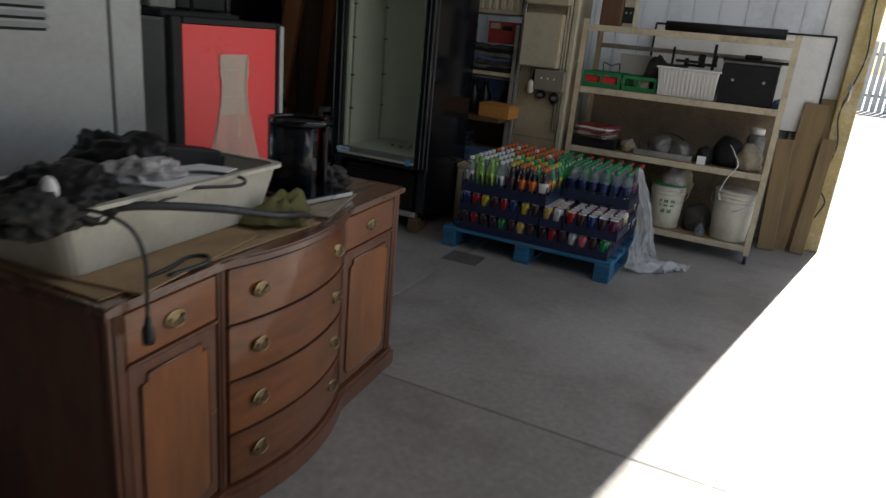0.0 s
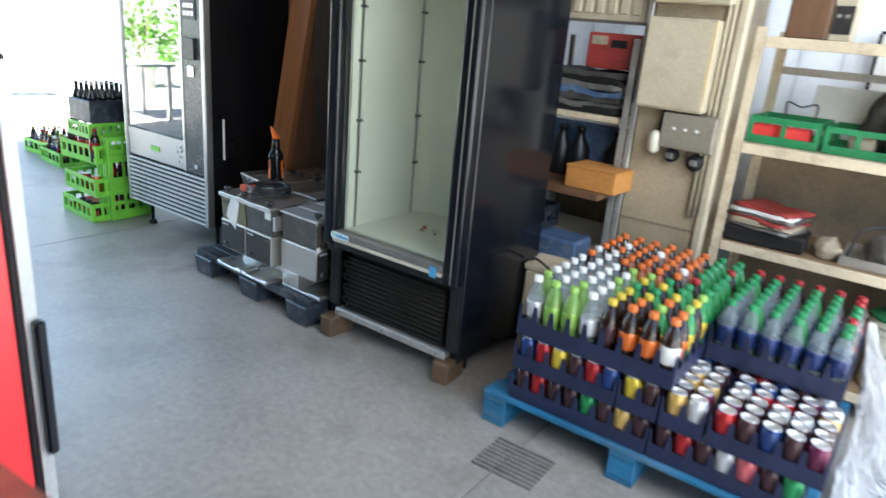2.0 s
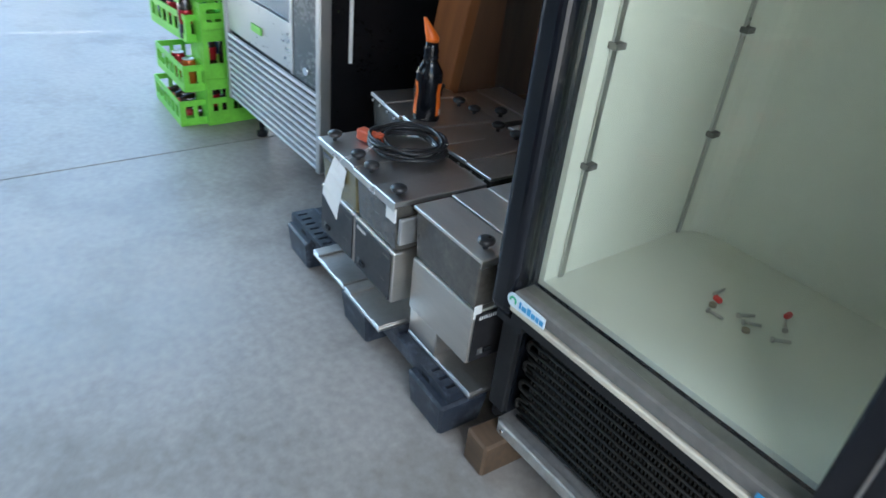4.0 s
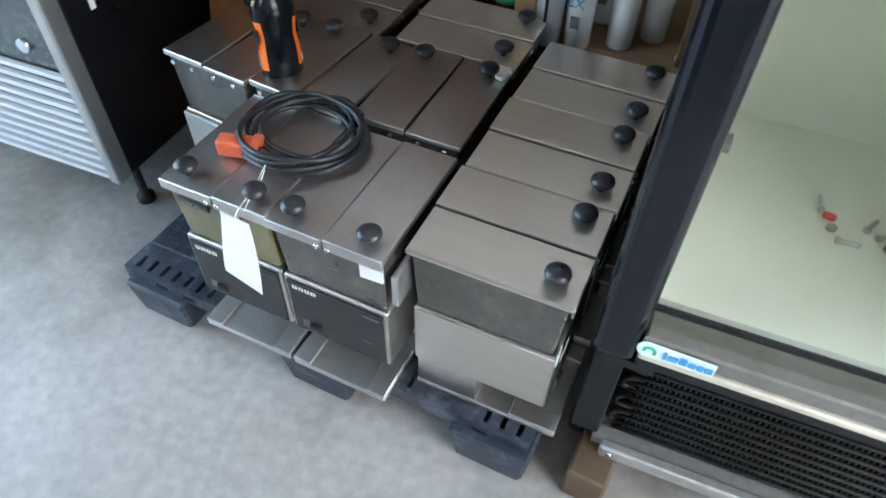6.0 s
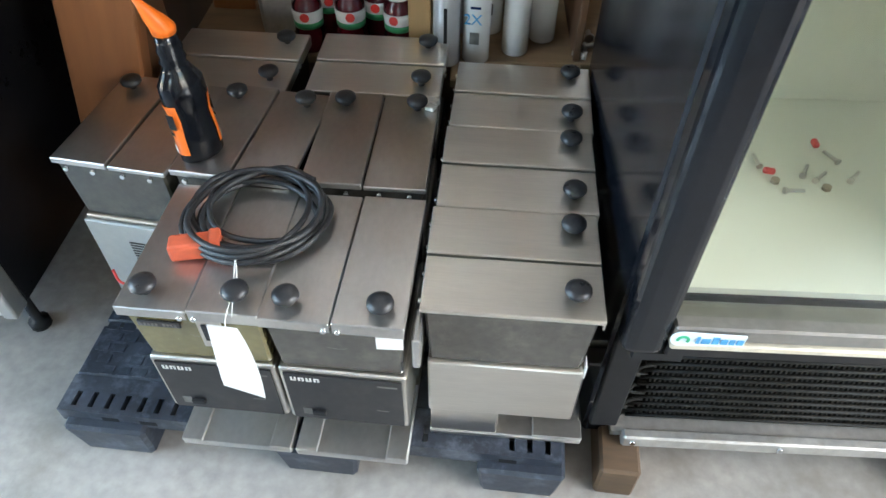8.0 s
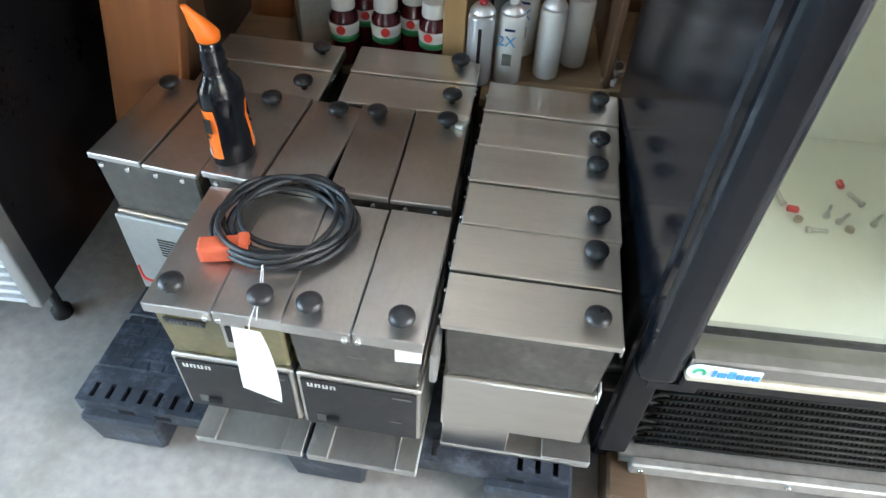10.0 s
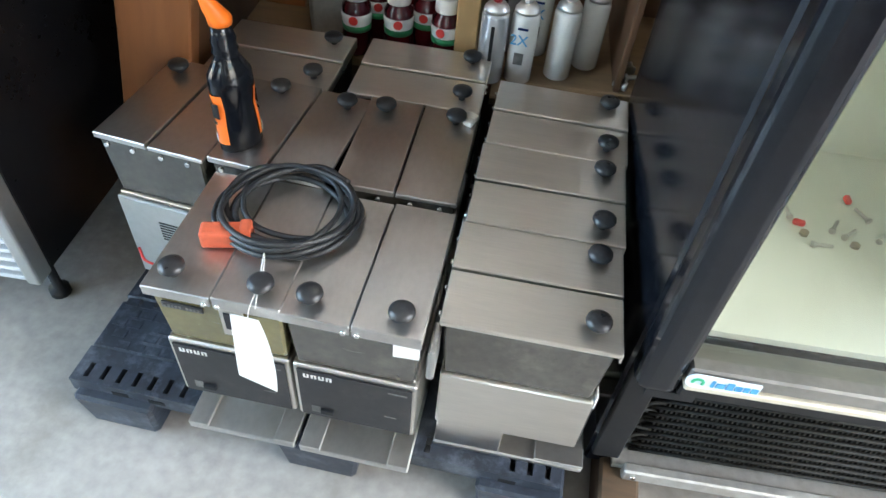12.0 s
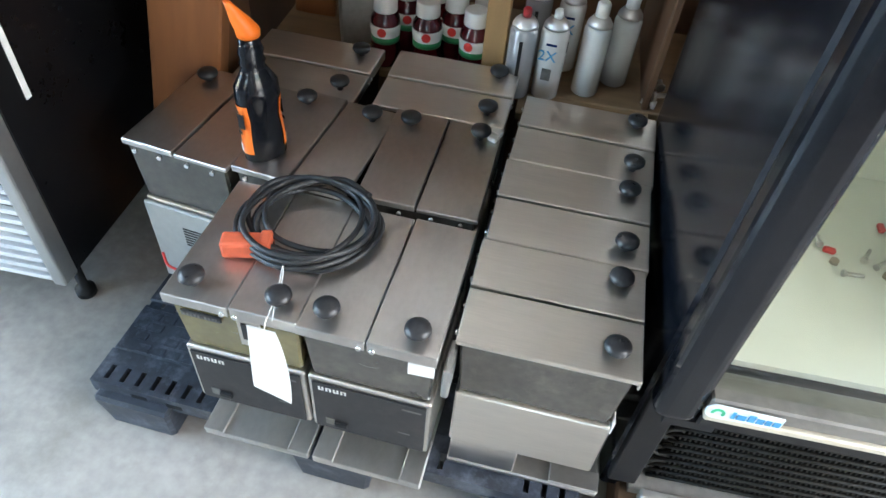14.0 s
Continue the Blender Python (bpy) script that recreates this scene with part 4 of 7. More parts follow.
# white patch and a rating plate on the front hoppers
bm = B()
box(bm, -3.116, 3.799, 0.488, -3.074, 3.8035, 0.527)
solid("tape_patch", bm, M["white"], "torn white tape stuck on a grinder hopper", "tape", pose(0, 0, 0))
bm = B()
rbox(bm, -0.02, -0.002, 0, 0.02, 0.002, 0.072, r=0.001)
dial = solid("metal_plate", bm, M["steel"], "small steel plate with a dark symbol on a hopper", "plate", pose(-3.380, 3.815, 0.452, rz=-2.5))
one("symbol", dial, M["black_panel"], -0.012, -0.0042, 0.02, 0.014, -0.0022, 0.06)


def bottle_black(m):
    b = thing("black_bottle", "black shaped squeeze bottle with orange cap and label", "bottle", m)
    prof = [(0.030, 0.0), (0.034, 0.006), (0.033, 0.05), (0.030, 0.085), (0.034, 0.12), (0.033, 0.145), (0.022, 0.165), (0.017, 0.176), (0.020, 0.182), (0.017, 0.19), (0.019, 0.20), (0.016, 0.21), (0.015, 0.225)]
    bm = B()
    lathe(bm, prof, 20)
    for v in bm.verts:
        v.co.y *= 0.72
        v.co.x *= 1.12
    part("body", bm, M["black_gloss"], b)
    for sx in (-1, 1):
        bm = B()
        ring = []
        for z, r in ((0.02, 0.0335), (0.05, 0.0332), (0.085, 0.0303), (0.115, 0.0338)):
            row = []
            for k in range(6):
                a = -0.75 + 1.5 * k / 5 if sx > 0 else math.pi - 0.75 + 1.5 * k / 5
                row.append(bm.verts.new((1.12 * (r + 0.0008) * math.cos(a), 0.72 * (r + 0.0008) * math.sin(a), z)))
            ring.append(row)
        for ra, rb in zip(ring, ring[1:]):
            for k in range(5):
                bm.faces.new((ra[k], ra[k + 1], rb[k + 1], rb[k])).smooth = True
        label = part("label", bm, M["orange"], b, "orange label with dark bars")
        for z0, z1, f in ((0.060, 0.066, 0.0), (0.072, 0.100, 0.25), (0.024, 0.040, -0.2)):
            bm = B()
            a = (0 if sx > 0 else math.pi) + f
            r = 0.0346 + 0.0010
            prev = None
            for k in range(5):
                w = a - 0.28 + 0.14 * k
                row = [bm.verts.new((1.12 * r * math.cos(w), 0.72 * r * math.sin(w), z)) for z in (z0, z1)]
                if prev:
                    bm.faces.new((prev[0], row[0], row[1], prev[1]))
                prev = row
            part("label_bar", bm, M["white" if z0 < 0.03 else "black_matt"], label)
    bm = B()
    lathe(bm, [(0.018, 0.225), (0.019, 0.235), (0.016, 0.25), (0.009, 0.27), (0.005, 0.285)], 14)
    for v in bm.verts:
        v.co.x -= max(0, v.co.z - 0.235) * 0.5
    part("cap", bm, M["orange"], b, "orange nozzle cap")
    return b


bottle_black(pose(-3.482, 4.172, 0.5595, rz=48) @ Matrix.Scale(1.1, 4))


# ---- wooden shelf behind the grinders ----
SHELF_Z = 0.5005


def build_bookcase():
    s = thing("wooden_shelf", "brown wooden shelving unit with worn boards", "shelf")
    x0, x1, y0, y1 = -3.86, -2.74, 4.68, 5.05
    bm = B()
    rbox(bm, 0, 0, 0, 0.16, 0.05, 1.75, r=0.004)
    part("side_panel", bm, M["orange_wood"], s, "orange-brown leaning upright board", pose(x0 - 0.10, y0 - 0.27, 0, ry=11.5))
    one("side_panel", s, M["brown_wood"], x0 + 0.10, y0 - 0.19, 0, x0 + 0.15, y0 - 0.02, 2.3, r=0.004)
    one("side_panel", s, M["brown_wood"], x1 - 0.006, y0 - 0.05, SHELF_Z, x1 + 0.010, y1 - 0.002, 2.3, r=0.003)
    one("divider", s, M["pine"], -3.135, y0 - 0.05, 0.501, -3.083, y0 - 0.01, 1.55, r=0.003)
    one("back_panel", s, M["brown_wood"], x0 - 1.2, y1, 0, x1 + 0.01, y1 + 0.02, 1.9)
    one("back_panel", s, M["brown_wood"], x1 + 0.0105, y1, 0, x1 + 0.3, y1 + 0.02, 1.05)
    one("shelf_board", s, M["ledge_wood"], x0 + 0.175, y0 - 0.055, 0.478, x1 + 0.3, y1 - 0.002, 0.50, r=0.003)
    one("shelf_lip", s, M["ledge_wood"], -3.035, y0 - 0.14, 0.478, x1 + 0.012, y0 - 0.0555, 0.4995, r=0.003)
    one("front_panel", s, M["brown_wood"], x0 + 0.175, y0 + 0.03, 0.0, x1 - 0.032, y0 + 0.05, 0.4775)
    for k, (x, w, key) in enumerate(((x0 + 0.19, 0.11, "orange_wood"), (x0 + 0.31, 0.12, "brown_wood"), (x0 + 0.44, 0.10, "orange_wood"))):
        bm = B()
        rbox(bm, 0, 0, 0, w, 0.022, 1.35, r=0.003)
        part("loose_board", bm, M[key], s, "upright brown board stored on the shelf", pose(x, y0 + 0.16 + 0.03 * k, SHELF_Z, ry=5 - k))
    return s


build_bookcase()


def spray_can(m, mat_key, cap, label):
    c = thing("spray_can", label, "spray can", m, "spray cans on the wooden shelf")
    bm = B()
    lathe(bm, [(0.030, 0), (0.0325, 0.004), (0.0325, 0.165), (0.029, 0.175)], 20)
    part("body", bm, M[mat_key], c)
    bm = B()
    lathe(bm, [(0.030, 0.175), (0.0285, 0.182), (0.021, 0.192), (0.012, 0.196)], 20)
    part("shoulder", bm, M["can_top"], c)
    bm = B()
    lathe(bm, [(0.010, 0.1965), (0.010, 0.213), (0.006, 0.217)] if cap != "wide" else [(0.016, 0.1965), (0.0155, 0.225), (0.012, 0.23)], 12)
    part("nozzle", bm, M["cap_red" if cap == "red" else "white"], c)
    if cap == "wide":
        return c
    if mat_key == "can_white":
        tx = bpy.data.curves.new("print_text", "FONT")
        tx.body, tx.size, tx.align_x, tx.extrude = "2X", 0.036, "CENTER", 0.0008
        part("print_text", tx, None, c, "blue printed characters", pose(-0.006, -0.0335, 0.105, rx=90))
        tx.materials.append(M["sticker"])
        one("print_bar", c, M["can_blue"], -0.012, -0.0336, 0.142, 0.012, -0.0331, 0.148)
        one("print_block", c, M["junk_grey"], -0.012, -0.0336, 0.055, 0.010, -0.0331, 0.085)
        return c
    one("print_stripe", c, M["black_matt"], -0.006, -0.0336, 0.03, 0.002, -0.0331, 0.15)
    return c


for i, (x, y, k, cap) in enumerate(((-3.02, 4.645, "can_silver", "red"), (-2.952, 4.66, "can_white", "white"), (-2.858, 4.70, "can_white", "wide"), (-2.79, 4.765, "can_white", "wide"),
                                    (-3.0, 4.80, "can_silver", "white"), (-2.92, 4.80, "can_white", "white"))):
    spray_can(pose(x - 0.026, y - 0.025, SHELF_Z, rz=-6 * (i % 2)) @ Matrix.Scale(0.98, 4), k, cap, ("silver" if k == "can_silver" else "white") + " aerosol spray can standing on the wooden shelf")


def sauce_bottle(m):
    c = thing("sauce_bottle", "red sauce bottle with white cap and printed label", "bottle", m, "sauce bottles on the wooden shelf")
    bm = B()
    lathe(bm, [(0.032, 0), (0.036, 0.005), (0.036, 0.045), (0.033, 0.07), (0.036, 0.095), (0.034, 0.118), (0.025, 0.130), (0.025, 0.134)], 18)
    part("body", bm, M["sauce"], c)
    bm = B()
    lathe(bm, [(0.028, 0.1345), (0.0285, 0.137), (0.0275, 0.166), (0.0255, 0.169)], 18)
    part("cap", bm, M["white"], c, "white screw cap")
    bm = B()
    lathe(bm, [(0.0338, 0.060), (0.0345, 0.076), (0.0366, 0.092), (0.0366, 0.104)], 18)
    part("label", bm, M["can_white"], c, "white label")
    bm = B()
    lathe(bm, [(0.0345, 0.061), (0.0348, 0.068), (0.0356, 0.076)], 18)
    part("label_band", bm, M["cap_green"], c, "green label band")
    bm = B()
    cyl(bm, (0, -0.0366, 0.0925), 0.011, 0.0012, 12, turn=TO_Y)
    part("label_picture", bm, M["red_bit"], c, "red round picture")
    return c


sb = sauce_bottle(pose(-3.375, 4.665, SHELF_Z))
for x, y in ((-3.275, 4.672), (-3.16, 4.662), (-3.215, 4.72), (-3.34, 4.745), (-3.27, 4.755), (-3.15, 4.76)):
    copy_thing(sb, pose(x, y, SHELF_Z, rz=14 * math.sin(x * 90)))
for i, (x, y) in enumerate(((-2.722, 4.68), (-2.70, 4.72), (-2.715, 4.64))):
    bm = B()
    cyl(bm, (0, 0, 0.012), 0.006, 0.035, 8, turn=TO_X)
    cyl(bm, (0, 0, 0.012), 0.012, 0.009, 6, turn=TO_X)
    solid("bolt", bm, M["galv"], "loose steel bolt on the shelf board", "bolt", pose(x, y, SHELF_Z, rz=70 * i + 20), "loose bolts")
bm = B()
rbox(bm, -0.05, -0.05, 0, 0.05, 0.05, 0.16, r=0.006)
solid("tin_box", bm, M["galv"], "dull metal tin on the wooden shelf", "tin", pose(-3.47, 4.77, SHELF_Z, rz=20))


# ---- vending machine ----
def build_vending():
    v = thing("vending_machine", "tall black and silver glass-front vending machine", "vending machine", pose(-4.86, 4.04, 0))
    W, D, z0, H = 0.905, 0.84, 0.18, 1.86
    one("side_panel", v, M["black_side"], 0.0, 0.05, z0, 0.03, D, H, r=0.004)
    one("side_panel", v, M["black_side"], W - 0.03, 0.05, z0, W, D, H, r=0.004)
    one("back_panel", v, M["black_side"], 0.0305, D - 0.03, z0, W - 0.0305, D, H)
    one("top_panel", v, M["black_side"], 0.0305, 0.05, H - 0.03, W - 0.0305, D - 0.0305, H)
    one("base_box", v, M["black_side"], 0.0305, 0.05, z0, W - 0.0305, D - 0.0305, z0 + 0.35)
    one("side_strip", v, M["white"], W + 0.0005, 0.118, 0.60, W + 0.003, 0.132, 0.845, label="white strip on the black side")
    fr = part("front_frame", B(), M["alu"], v, "silver door frame")
    bm = B()
    rbox(bm, -0.005, 0, z0, 0.025, 0.049, H, r=0.006, seg=2)
    rbox(bm, W - 0.028, 0, z0, W + 0.004, 0.049, H, r=0.006, seg=2)
    rbox(bm, 0.025, 0.004, H - 0.12, W - 0.028, 0.049, H, r=0.003)
    rbox(bm, 0.66, 0.006, 0.50, 0.685, 0.049, H - 0.12, r=0.003)
    fr.data = mesh_of("front_frame", bm, M["alu"])
    g = one("pane", v, M["glass_dark"], 0.026, 0.016, 0.69, 0.659, 0.022, H - 0.121)
    one("inner_back", v, M["black_side"], 0.031, 0.42, 0.512, 0.70, 0.43, H - 0.031)
    for k in range(5):
        z = 0.78 + 0.2 * k
        sh = one("vend_shelf", v, M["black_side"], 0.04, 0.07, z, 0.65, 0.40, z + 0.02)
    bm = B()
    frustum(bm, (0.026, 0.012, 0.659, 0.048), 0.505, (0.026, 0.008, 0.659, 0.048), 0.685)
    part("delivery_door", bm, M["alu"], v, "silver delivery flap")
    one("flap_mark", v, M["crate_green"], 0.30, 0.003, 0.57, 0.40, 0.0065, 0.60)
    col = one("control_column", v, M["grey_dark"], 0.686, 0.010, 0.50, W - 0.029, 0.049, H - 0.121, r=0.002)
    kp = one("keypad", col, M["black_panel"], 0.71, 0.004, 1.40, 0.83, 0.0098, 1.60)
    for i in range(3):
        for j in range(4):
            one("key", kp, M["alu"], 0.72 + i * 0.035, 0.0005, 1.42 + j * 0.043, 0.745 + i * 0.035, 0.0038, 1.445 + j * 0.043)
    one("display", col, M["black_gloss"], 0.71, 0.004, 1.63, 0.83, 0.0098, 1.68)
    one("bill_slot", col, M["black_panel"], 0.715, -0.012, 1.18, 0.83, 0.0098, 1.30, r=0.004)
    one("coin_slot", col, M["chrome"], 0.74, 0.002, 1.08, 0.80, 0.0098, 1.14, r=0.002)
    bm = B()
    cyl(bm, (0.80, 0.01, 0.55), 0.016, 0.012, 12, turn=TO_Y)
    part("lock", bm, M["chrome"], col)
    for k in range(11):
        z = z0 + 0.010 + k * 0.0285
        one("grille_slat", v, M["slat"], 0.026, 0.004, z, W - 0.03, 0.016, z + 0.012)
    one("grille_back", v, M["black_matt"], 0.026, 0.030, z0, W - 0.029, 0.048, 0.50)
    for x in (0.08, W - 0.08):
        for y in (0.12, D - 0.1):
            bm = B()
            lathe(bm, [(0.025, 0), (0.025, 0.02), (0.012, 0.025), (0.012, z0)], 12, (x, y, 0))
            part("foot", bm, M["black_matt"], v)
    return v


build_vending()


# ---- dresser ----
def build_dresser():
    d = thing("dresser", "worn mahogany bow-front dresser with brass pulls", "dresser", pose(-0.970, 0.597, 0, rz=95))
    L, D, H = 1.455, 0.50, 0.795
    a, b = 0.37, 1.01

    def bow(u, amt=0.062):
        if u <= a or u >= b:
            return 0.0
        return -amt * math.sin(math.pi * (u - a) / (b - a)) ** 0.8

    def bowed(bm, u0, u1, z0, z1, front, back, n=14):
        """A slab whose front follows the bow; front and back are offsets from the bow line."""
        us = [u0 + (u1 - u0) * k / n for k in range(n + 1)]
        cols = []
        for u in us:
            y = bow(u)
            cols.append([bm.verts.new(p) for p in ((u, y + front, z0), (u, y + front, z1), (u, back if back > 0.1 else y + back, z1), (u, back if back > 0.1 else y + back, z0))])
        for p, q in zip(cols, cols[1:]):
            for k in range(4):
                f = bm.faces.new((p[k], q[k], q[(k + 1) % 4], p[(k + 1) % 4]))
        bm.faces.new(cols[0][::-1])
        bm.faces.new(cols[-1])

    bm = B()
    bowed(bm, -0.015, L + 0.015, 0.772, H, -0.014, D, 40)
    bmesh.ops.bevel(bm, geom=[e for e in bm.edges if abs(e.verts[0].co.z - e.verts[1].co.z) < 0.001 and e.verts[0].co.z > 0.79], offset=0.006, segments=2, affect="EDGES")
    part("top", bm, M["wood_top"], d, "scratched dark wooden top")
    bm = B()
    box(bm, 0.0, 0.02, 0.0785, 0.022, D - 0.01, 0.7715)
    part("side", bm, M["wood_frame"], d)
    bm = B()
    box(bm, L - 0.022, 0.02, 0.0785, L, D - 0.01, 0.7715)
    part("side", bm, M["wood_frame"], d)
    one("back", d, M["brown_wood"], 0.0225, D - 0.022, 0.10, L - 0.0225, D - 0.01, 0.7715)
    bm = B()
    bowed(bm, -0.008, L + 0.008, 0.0, 0.062, -0.016, D - 0.02, 40)
    bowed(bm, -0.002, L + 0.002, 0.062, 0.078, -0.006, D - 0.02, 40)
    part("plinth", bm, M["wood_frame"], d)
    bm = B()
    bowed(bm, 0.0225, L - 0.0225, 0.0785, 0.7715, 0.032, D - 0.03, 30)
    part("carcass", bm, M["wood_frame"], d)
    # reeded corner posts and dividers
    for u, w in ((0.0, 0.045), (a - 0.018, 0.03), (b - 0.012, 0.03), (L - 0.045, 0.045)):
        bm = B()
        for k in range(3):
            w3 = w / 3
            rbox(bm, u + k * w3, 0.001 - 0.004 * (k == 1), 0.079, u + (k + 1) * w3 - 0.001, 0.031, 0.771, r=0.003)
        part("post", bm, M["wood_frame"], d)

    def pull(parent, u, z, y):
        bm = B()
        seg = 22
        lathe(bm, [(0.036, 0), (0.036, 0.002), (0.030, 0.004), (0.024, 0.0035), (0.012, 0.0055), (0.004, 0.006)], seg, (0, 0, 0), TO_Y)
        for v in bm.verts:
            v.co = Vector((v.co.x * 1.0 + u, v.co.y + y, v.co.z * 0.62 + z))
        pl = part("pull_plate", bm, M["brass"], parent, "oval aged brass plate")
        for sx in (-1, 1):
            bm = B()
            cyl(bm, (u + sx * 0.021, y, z + 0.004), 0.0035, 0.013, 8, turn=TO_Y)
            part("pull_post", bm, M["brass"], pl)
        bm = B()
        sweep(bm, curve_pts([(u - 0.021, y - 0.011, z + 0.004), (u - 0.019, y - 0.014, z - 0.010), (u, y - 0.015, z - 0.016), (u + 0.019, y - 0.014, z - 0.010), (u + 0.021, y - 0.011, z + 0.004)], 5), 0.0024, 6)
        part("bail", bm, M["brass"], pl)

    rows = [(0.602, 0.757), (0.430, 0.590), (0.258, 0.418), (0.088, 0.246)]
    for z0, z1 in rows:
        bm = B()
        bowed(bm, a + 0.016, b - 0.016, z0, z1, 0.002, 0.030, 20)
        dr = part("drawer", bm, M["wood_dresser_h"], d)
        bm = B()
        bowed(bm, a + 0.016, b - 0.016, z1 + 0.0005, z1 + 0.006, -0.003, 0.02, 20)
        part("cock_bead", bm, M["wood_frame"], dr)
        for u in (a + 0.115, b - 0.115):
            pull(dr, u, (z0 + z1) / 2 + 0.004, bow(u) + 0.001)
    for u0, u1 in ((0.049, a - 0.022), (b + 0.022, L - 0.049)):
        bm = B()
        rbox(bm, u0, 0.004, 0.632, u1, 0.0315, 0.757, r=0.003)
        dr = part("drawer", bm, M["wood_dresser_h"], d)
        one("cock_bead", dr, M["wood_frame"], u0, -0.001, 0.622, u1, 0.02, 0.6295)
        pull(dr, (u0 + u1) / 2, 0.692, 0.003)
        bm = B()
        rbox(bm, u0, 0.006, 0.088, u1, 0.0315, 0.618, r=0.003)
        door = part("door", bm, M["wood_frame"], d)
        # raised panel with notched corners, and its bead
        p0, p1, q0, q1, c = u0 + 0.035, u1 - 0.035, 0.122, 0.585, 0.022
        outline = [(p0, q0 + c), (p0 + c * 0.5, q0 + c * 0.5), (p0 + c, q0), (p1 - c, q0), (p1 - c * 0.5, q0 + c * 0.5), (p1, q0 + c), (p1, q1 - c), (p1 - c, q1 - c), (p1 - c, q1), (p0 + c, q1), (p0 + c, q1 - c), (p0, q1 - c)]
        bm = B()
        extrude(bm, outline, 0.001, 0.0055, "y")
        part("door_panel", bm, M["wood_dresser"], door, "figured orange-brown veneer panel")
        bm = B()
        sweep(bm, [(u, 0.003, z) for u, z in outline], 0.0045, 6, closed=True)
        part("panel_bead", bm, M["wood_frame"], door)
        bm = B()
        cyl(bm, (u0 + 0.012 if u0 > 0.6 else u1 - 0.012, 0.006, 0.36), 0.006, 0.003, 10, turn=TO_Y)
        part("keyhole", bm, M["brass"], door)
    return d


build_dresser()
DR = pose(-0.970, 0.597, 0.795, rz=95)      # dresser top: u along its front, v towards its back


def on_dresser(u, v, z=0.0, rz=0.0):
    return DR @ pose(u, v, z + 0.0008, rz=rz)


# cardboard sheets under the tub
for u, v, r, w, h, z, key in ((0.42, 0.20, -4, 0.80, 0.40, 0.0, "cardboard"), (0.30, 0.16, 7, 0.50, 0.32, 0.006, "cardboard"), (1.0, 0.17, 14, 0.35, 0.30, 0.0, "cloth")):
    bm = B()
    rbox(bm, -w / 2, -h / 2, 0, w / 2, h / 2, 0.005, r=0.0015)
    bmesh.ops.subdivide_edges(bm, edges=bm.edges[:], cuts=4, use_grid_fill=True)
    solid("cardboard_sheet" if key == "cardboard" else "folded_cloth", bm, M[key if key == "cardboard" else "junk_tan"], "flattened worn brown cardboard on the dresser top" if key == "cardboard" else "thin tan cloth spread on the dresser", "cardboard" if key == "cardboard" else "cloth", on_dresser(u, v, z, r))

# milky plastic tub
tub = thing("plastic_tub", "milky translucent plastic storage tub full of odds and ends", "tub", on_dresser(0.392, 0.285, 0.0125, -1))


def round_rect(bm, x0, y0, x1, y1, z, cr=0.04):
    ring = []
    for cx, cy, a0 in ((x1 - cr, y1 - cr, 0), (x0 + cr, y1 - cr, 90), (x0 + cr, y0 + cr, 180), (x1 - cr, y0 + cr, 270)):
        for k in range(5):
            an = radians(a0 + 22.5 * k)
            ring.append(bm.verts.new((cx + cr * math.cos(an), cy + cr * math.sin(an), z)))
    return ring


def skin(bm, rings, closed=False):
    for p, q in zip(rings, rings[1:] + ([rings[0]] if closed else [])):
        for k in range(20):
            bm.faces.new((p[k], p[(k + 1) % 20], q[(k + 1) % 20], q[k]))
    if not closed:
        bm.faces.new(rings[0][::-1])
        bm.faces.new(rings[-1])


TL, TW, TH = 0.385, 0.17, 0.155
bm = B()
skin(bm, [round_rect(bm, -TL + 0.04, -TW + 0.03, TL - 0.04, TW - 0.03, 0.0), round_rect(bm, -TL, -TW, TL, TW, TH),
          round_rect(bm, -TL + 0.006, -TW + 0.006, TL - 0.006, TW - 0.006, TH), round_rect(bm, -TL + 0.046, -TW + 0.036, TL - 0.046, TW - 0.036, 0.008)])
part("tub_body", bm, M["tub"], tub)
bm = B()
skin(bm, [round_rect(bm, -TL - 0.014, -TW - 0.014, TL + 0.014, TW + 0.014, TH + 0.0005), round_rect(bm, -TL - 0.014, -TW - 0.014, TL + 0.014, TW + 0.014, TH + 0.011),
          round_rect(bm, -TL + 0.006, -TW + 0.006, TL - 0.006, TW - 0.006, TH + 0.011), round_rect(bm, -TL + 0.006, -TW + 0.006, TL - 0.006, TW - 0.006, TH + 0.0005)], True)
part("tub_rim", bm, M["tub"], tub)
# what lies in the tub
IN = 0.0225
for u, v, s, seed, key, label, cat, name, z in (
        (0.22, 0.20, (0.17, 0.13, 0.14), 1.0, "bag_black", "crumpled black plastic bag in the tub", "bag", "black_bag", 0.07),
        (0.52, 0.34, (0.20, 0.11, 0.17), 2.2, "bag_black", "crumpled black plastic bag in the tub", "bag", "black_bag", 0.06),
        (0.47, 0.22, (0.12, 0.085, 0.10), 3.7, "bag", "crumpled clear plastic bag in the tub", "bag", "plastic_bag", 0.09),
        (0.10, 0.13, (0.12, 0.10, 0.09), 5.1, "cloth_grey", "dark crumpled cloth in the tub", "cloth", "dark_cloth", 0.08),
        (0.72, 0.27, (0.10, 0.09, 0.07), 6.3, "junk_grey", "grey scrap parts in the tub", "scrap", "scrap_parts", 0.05)):
    bm = B()
    lump(bm, (0, 0, 0), (s[0] * 0.85, s[1] * 0.85, s[2] * 0.55), 0.28, 1.6, 5, seed, 0.28)
    solid(name, bm, M[key], label, cat, on_dresser(u - 0.10, v + 0.05, IN + z + 0.035, seed * 40))
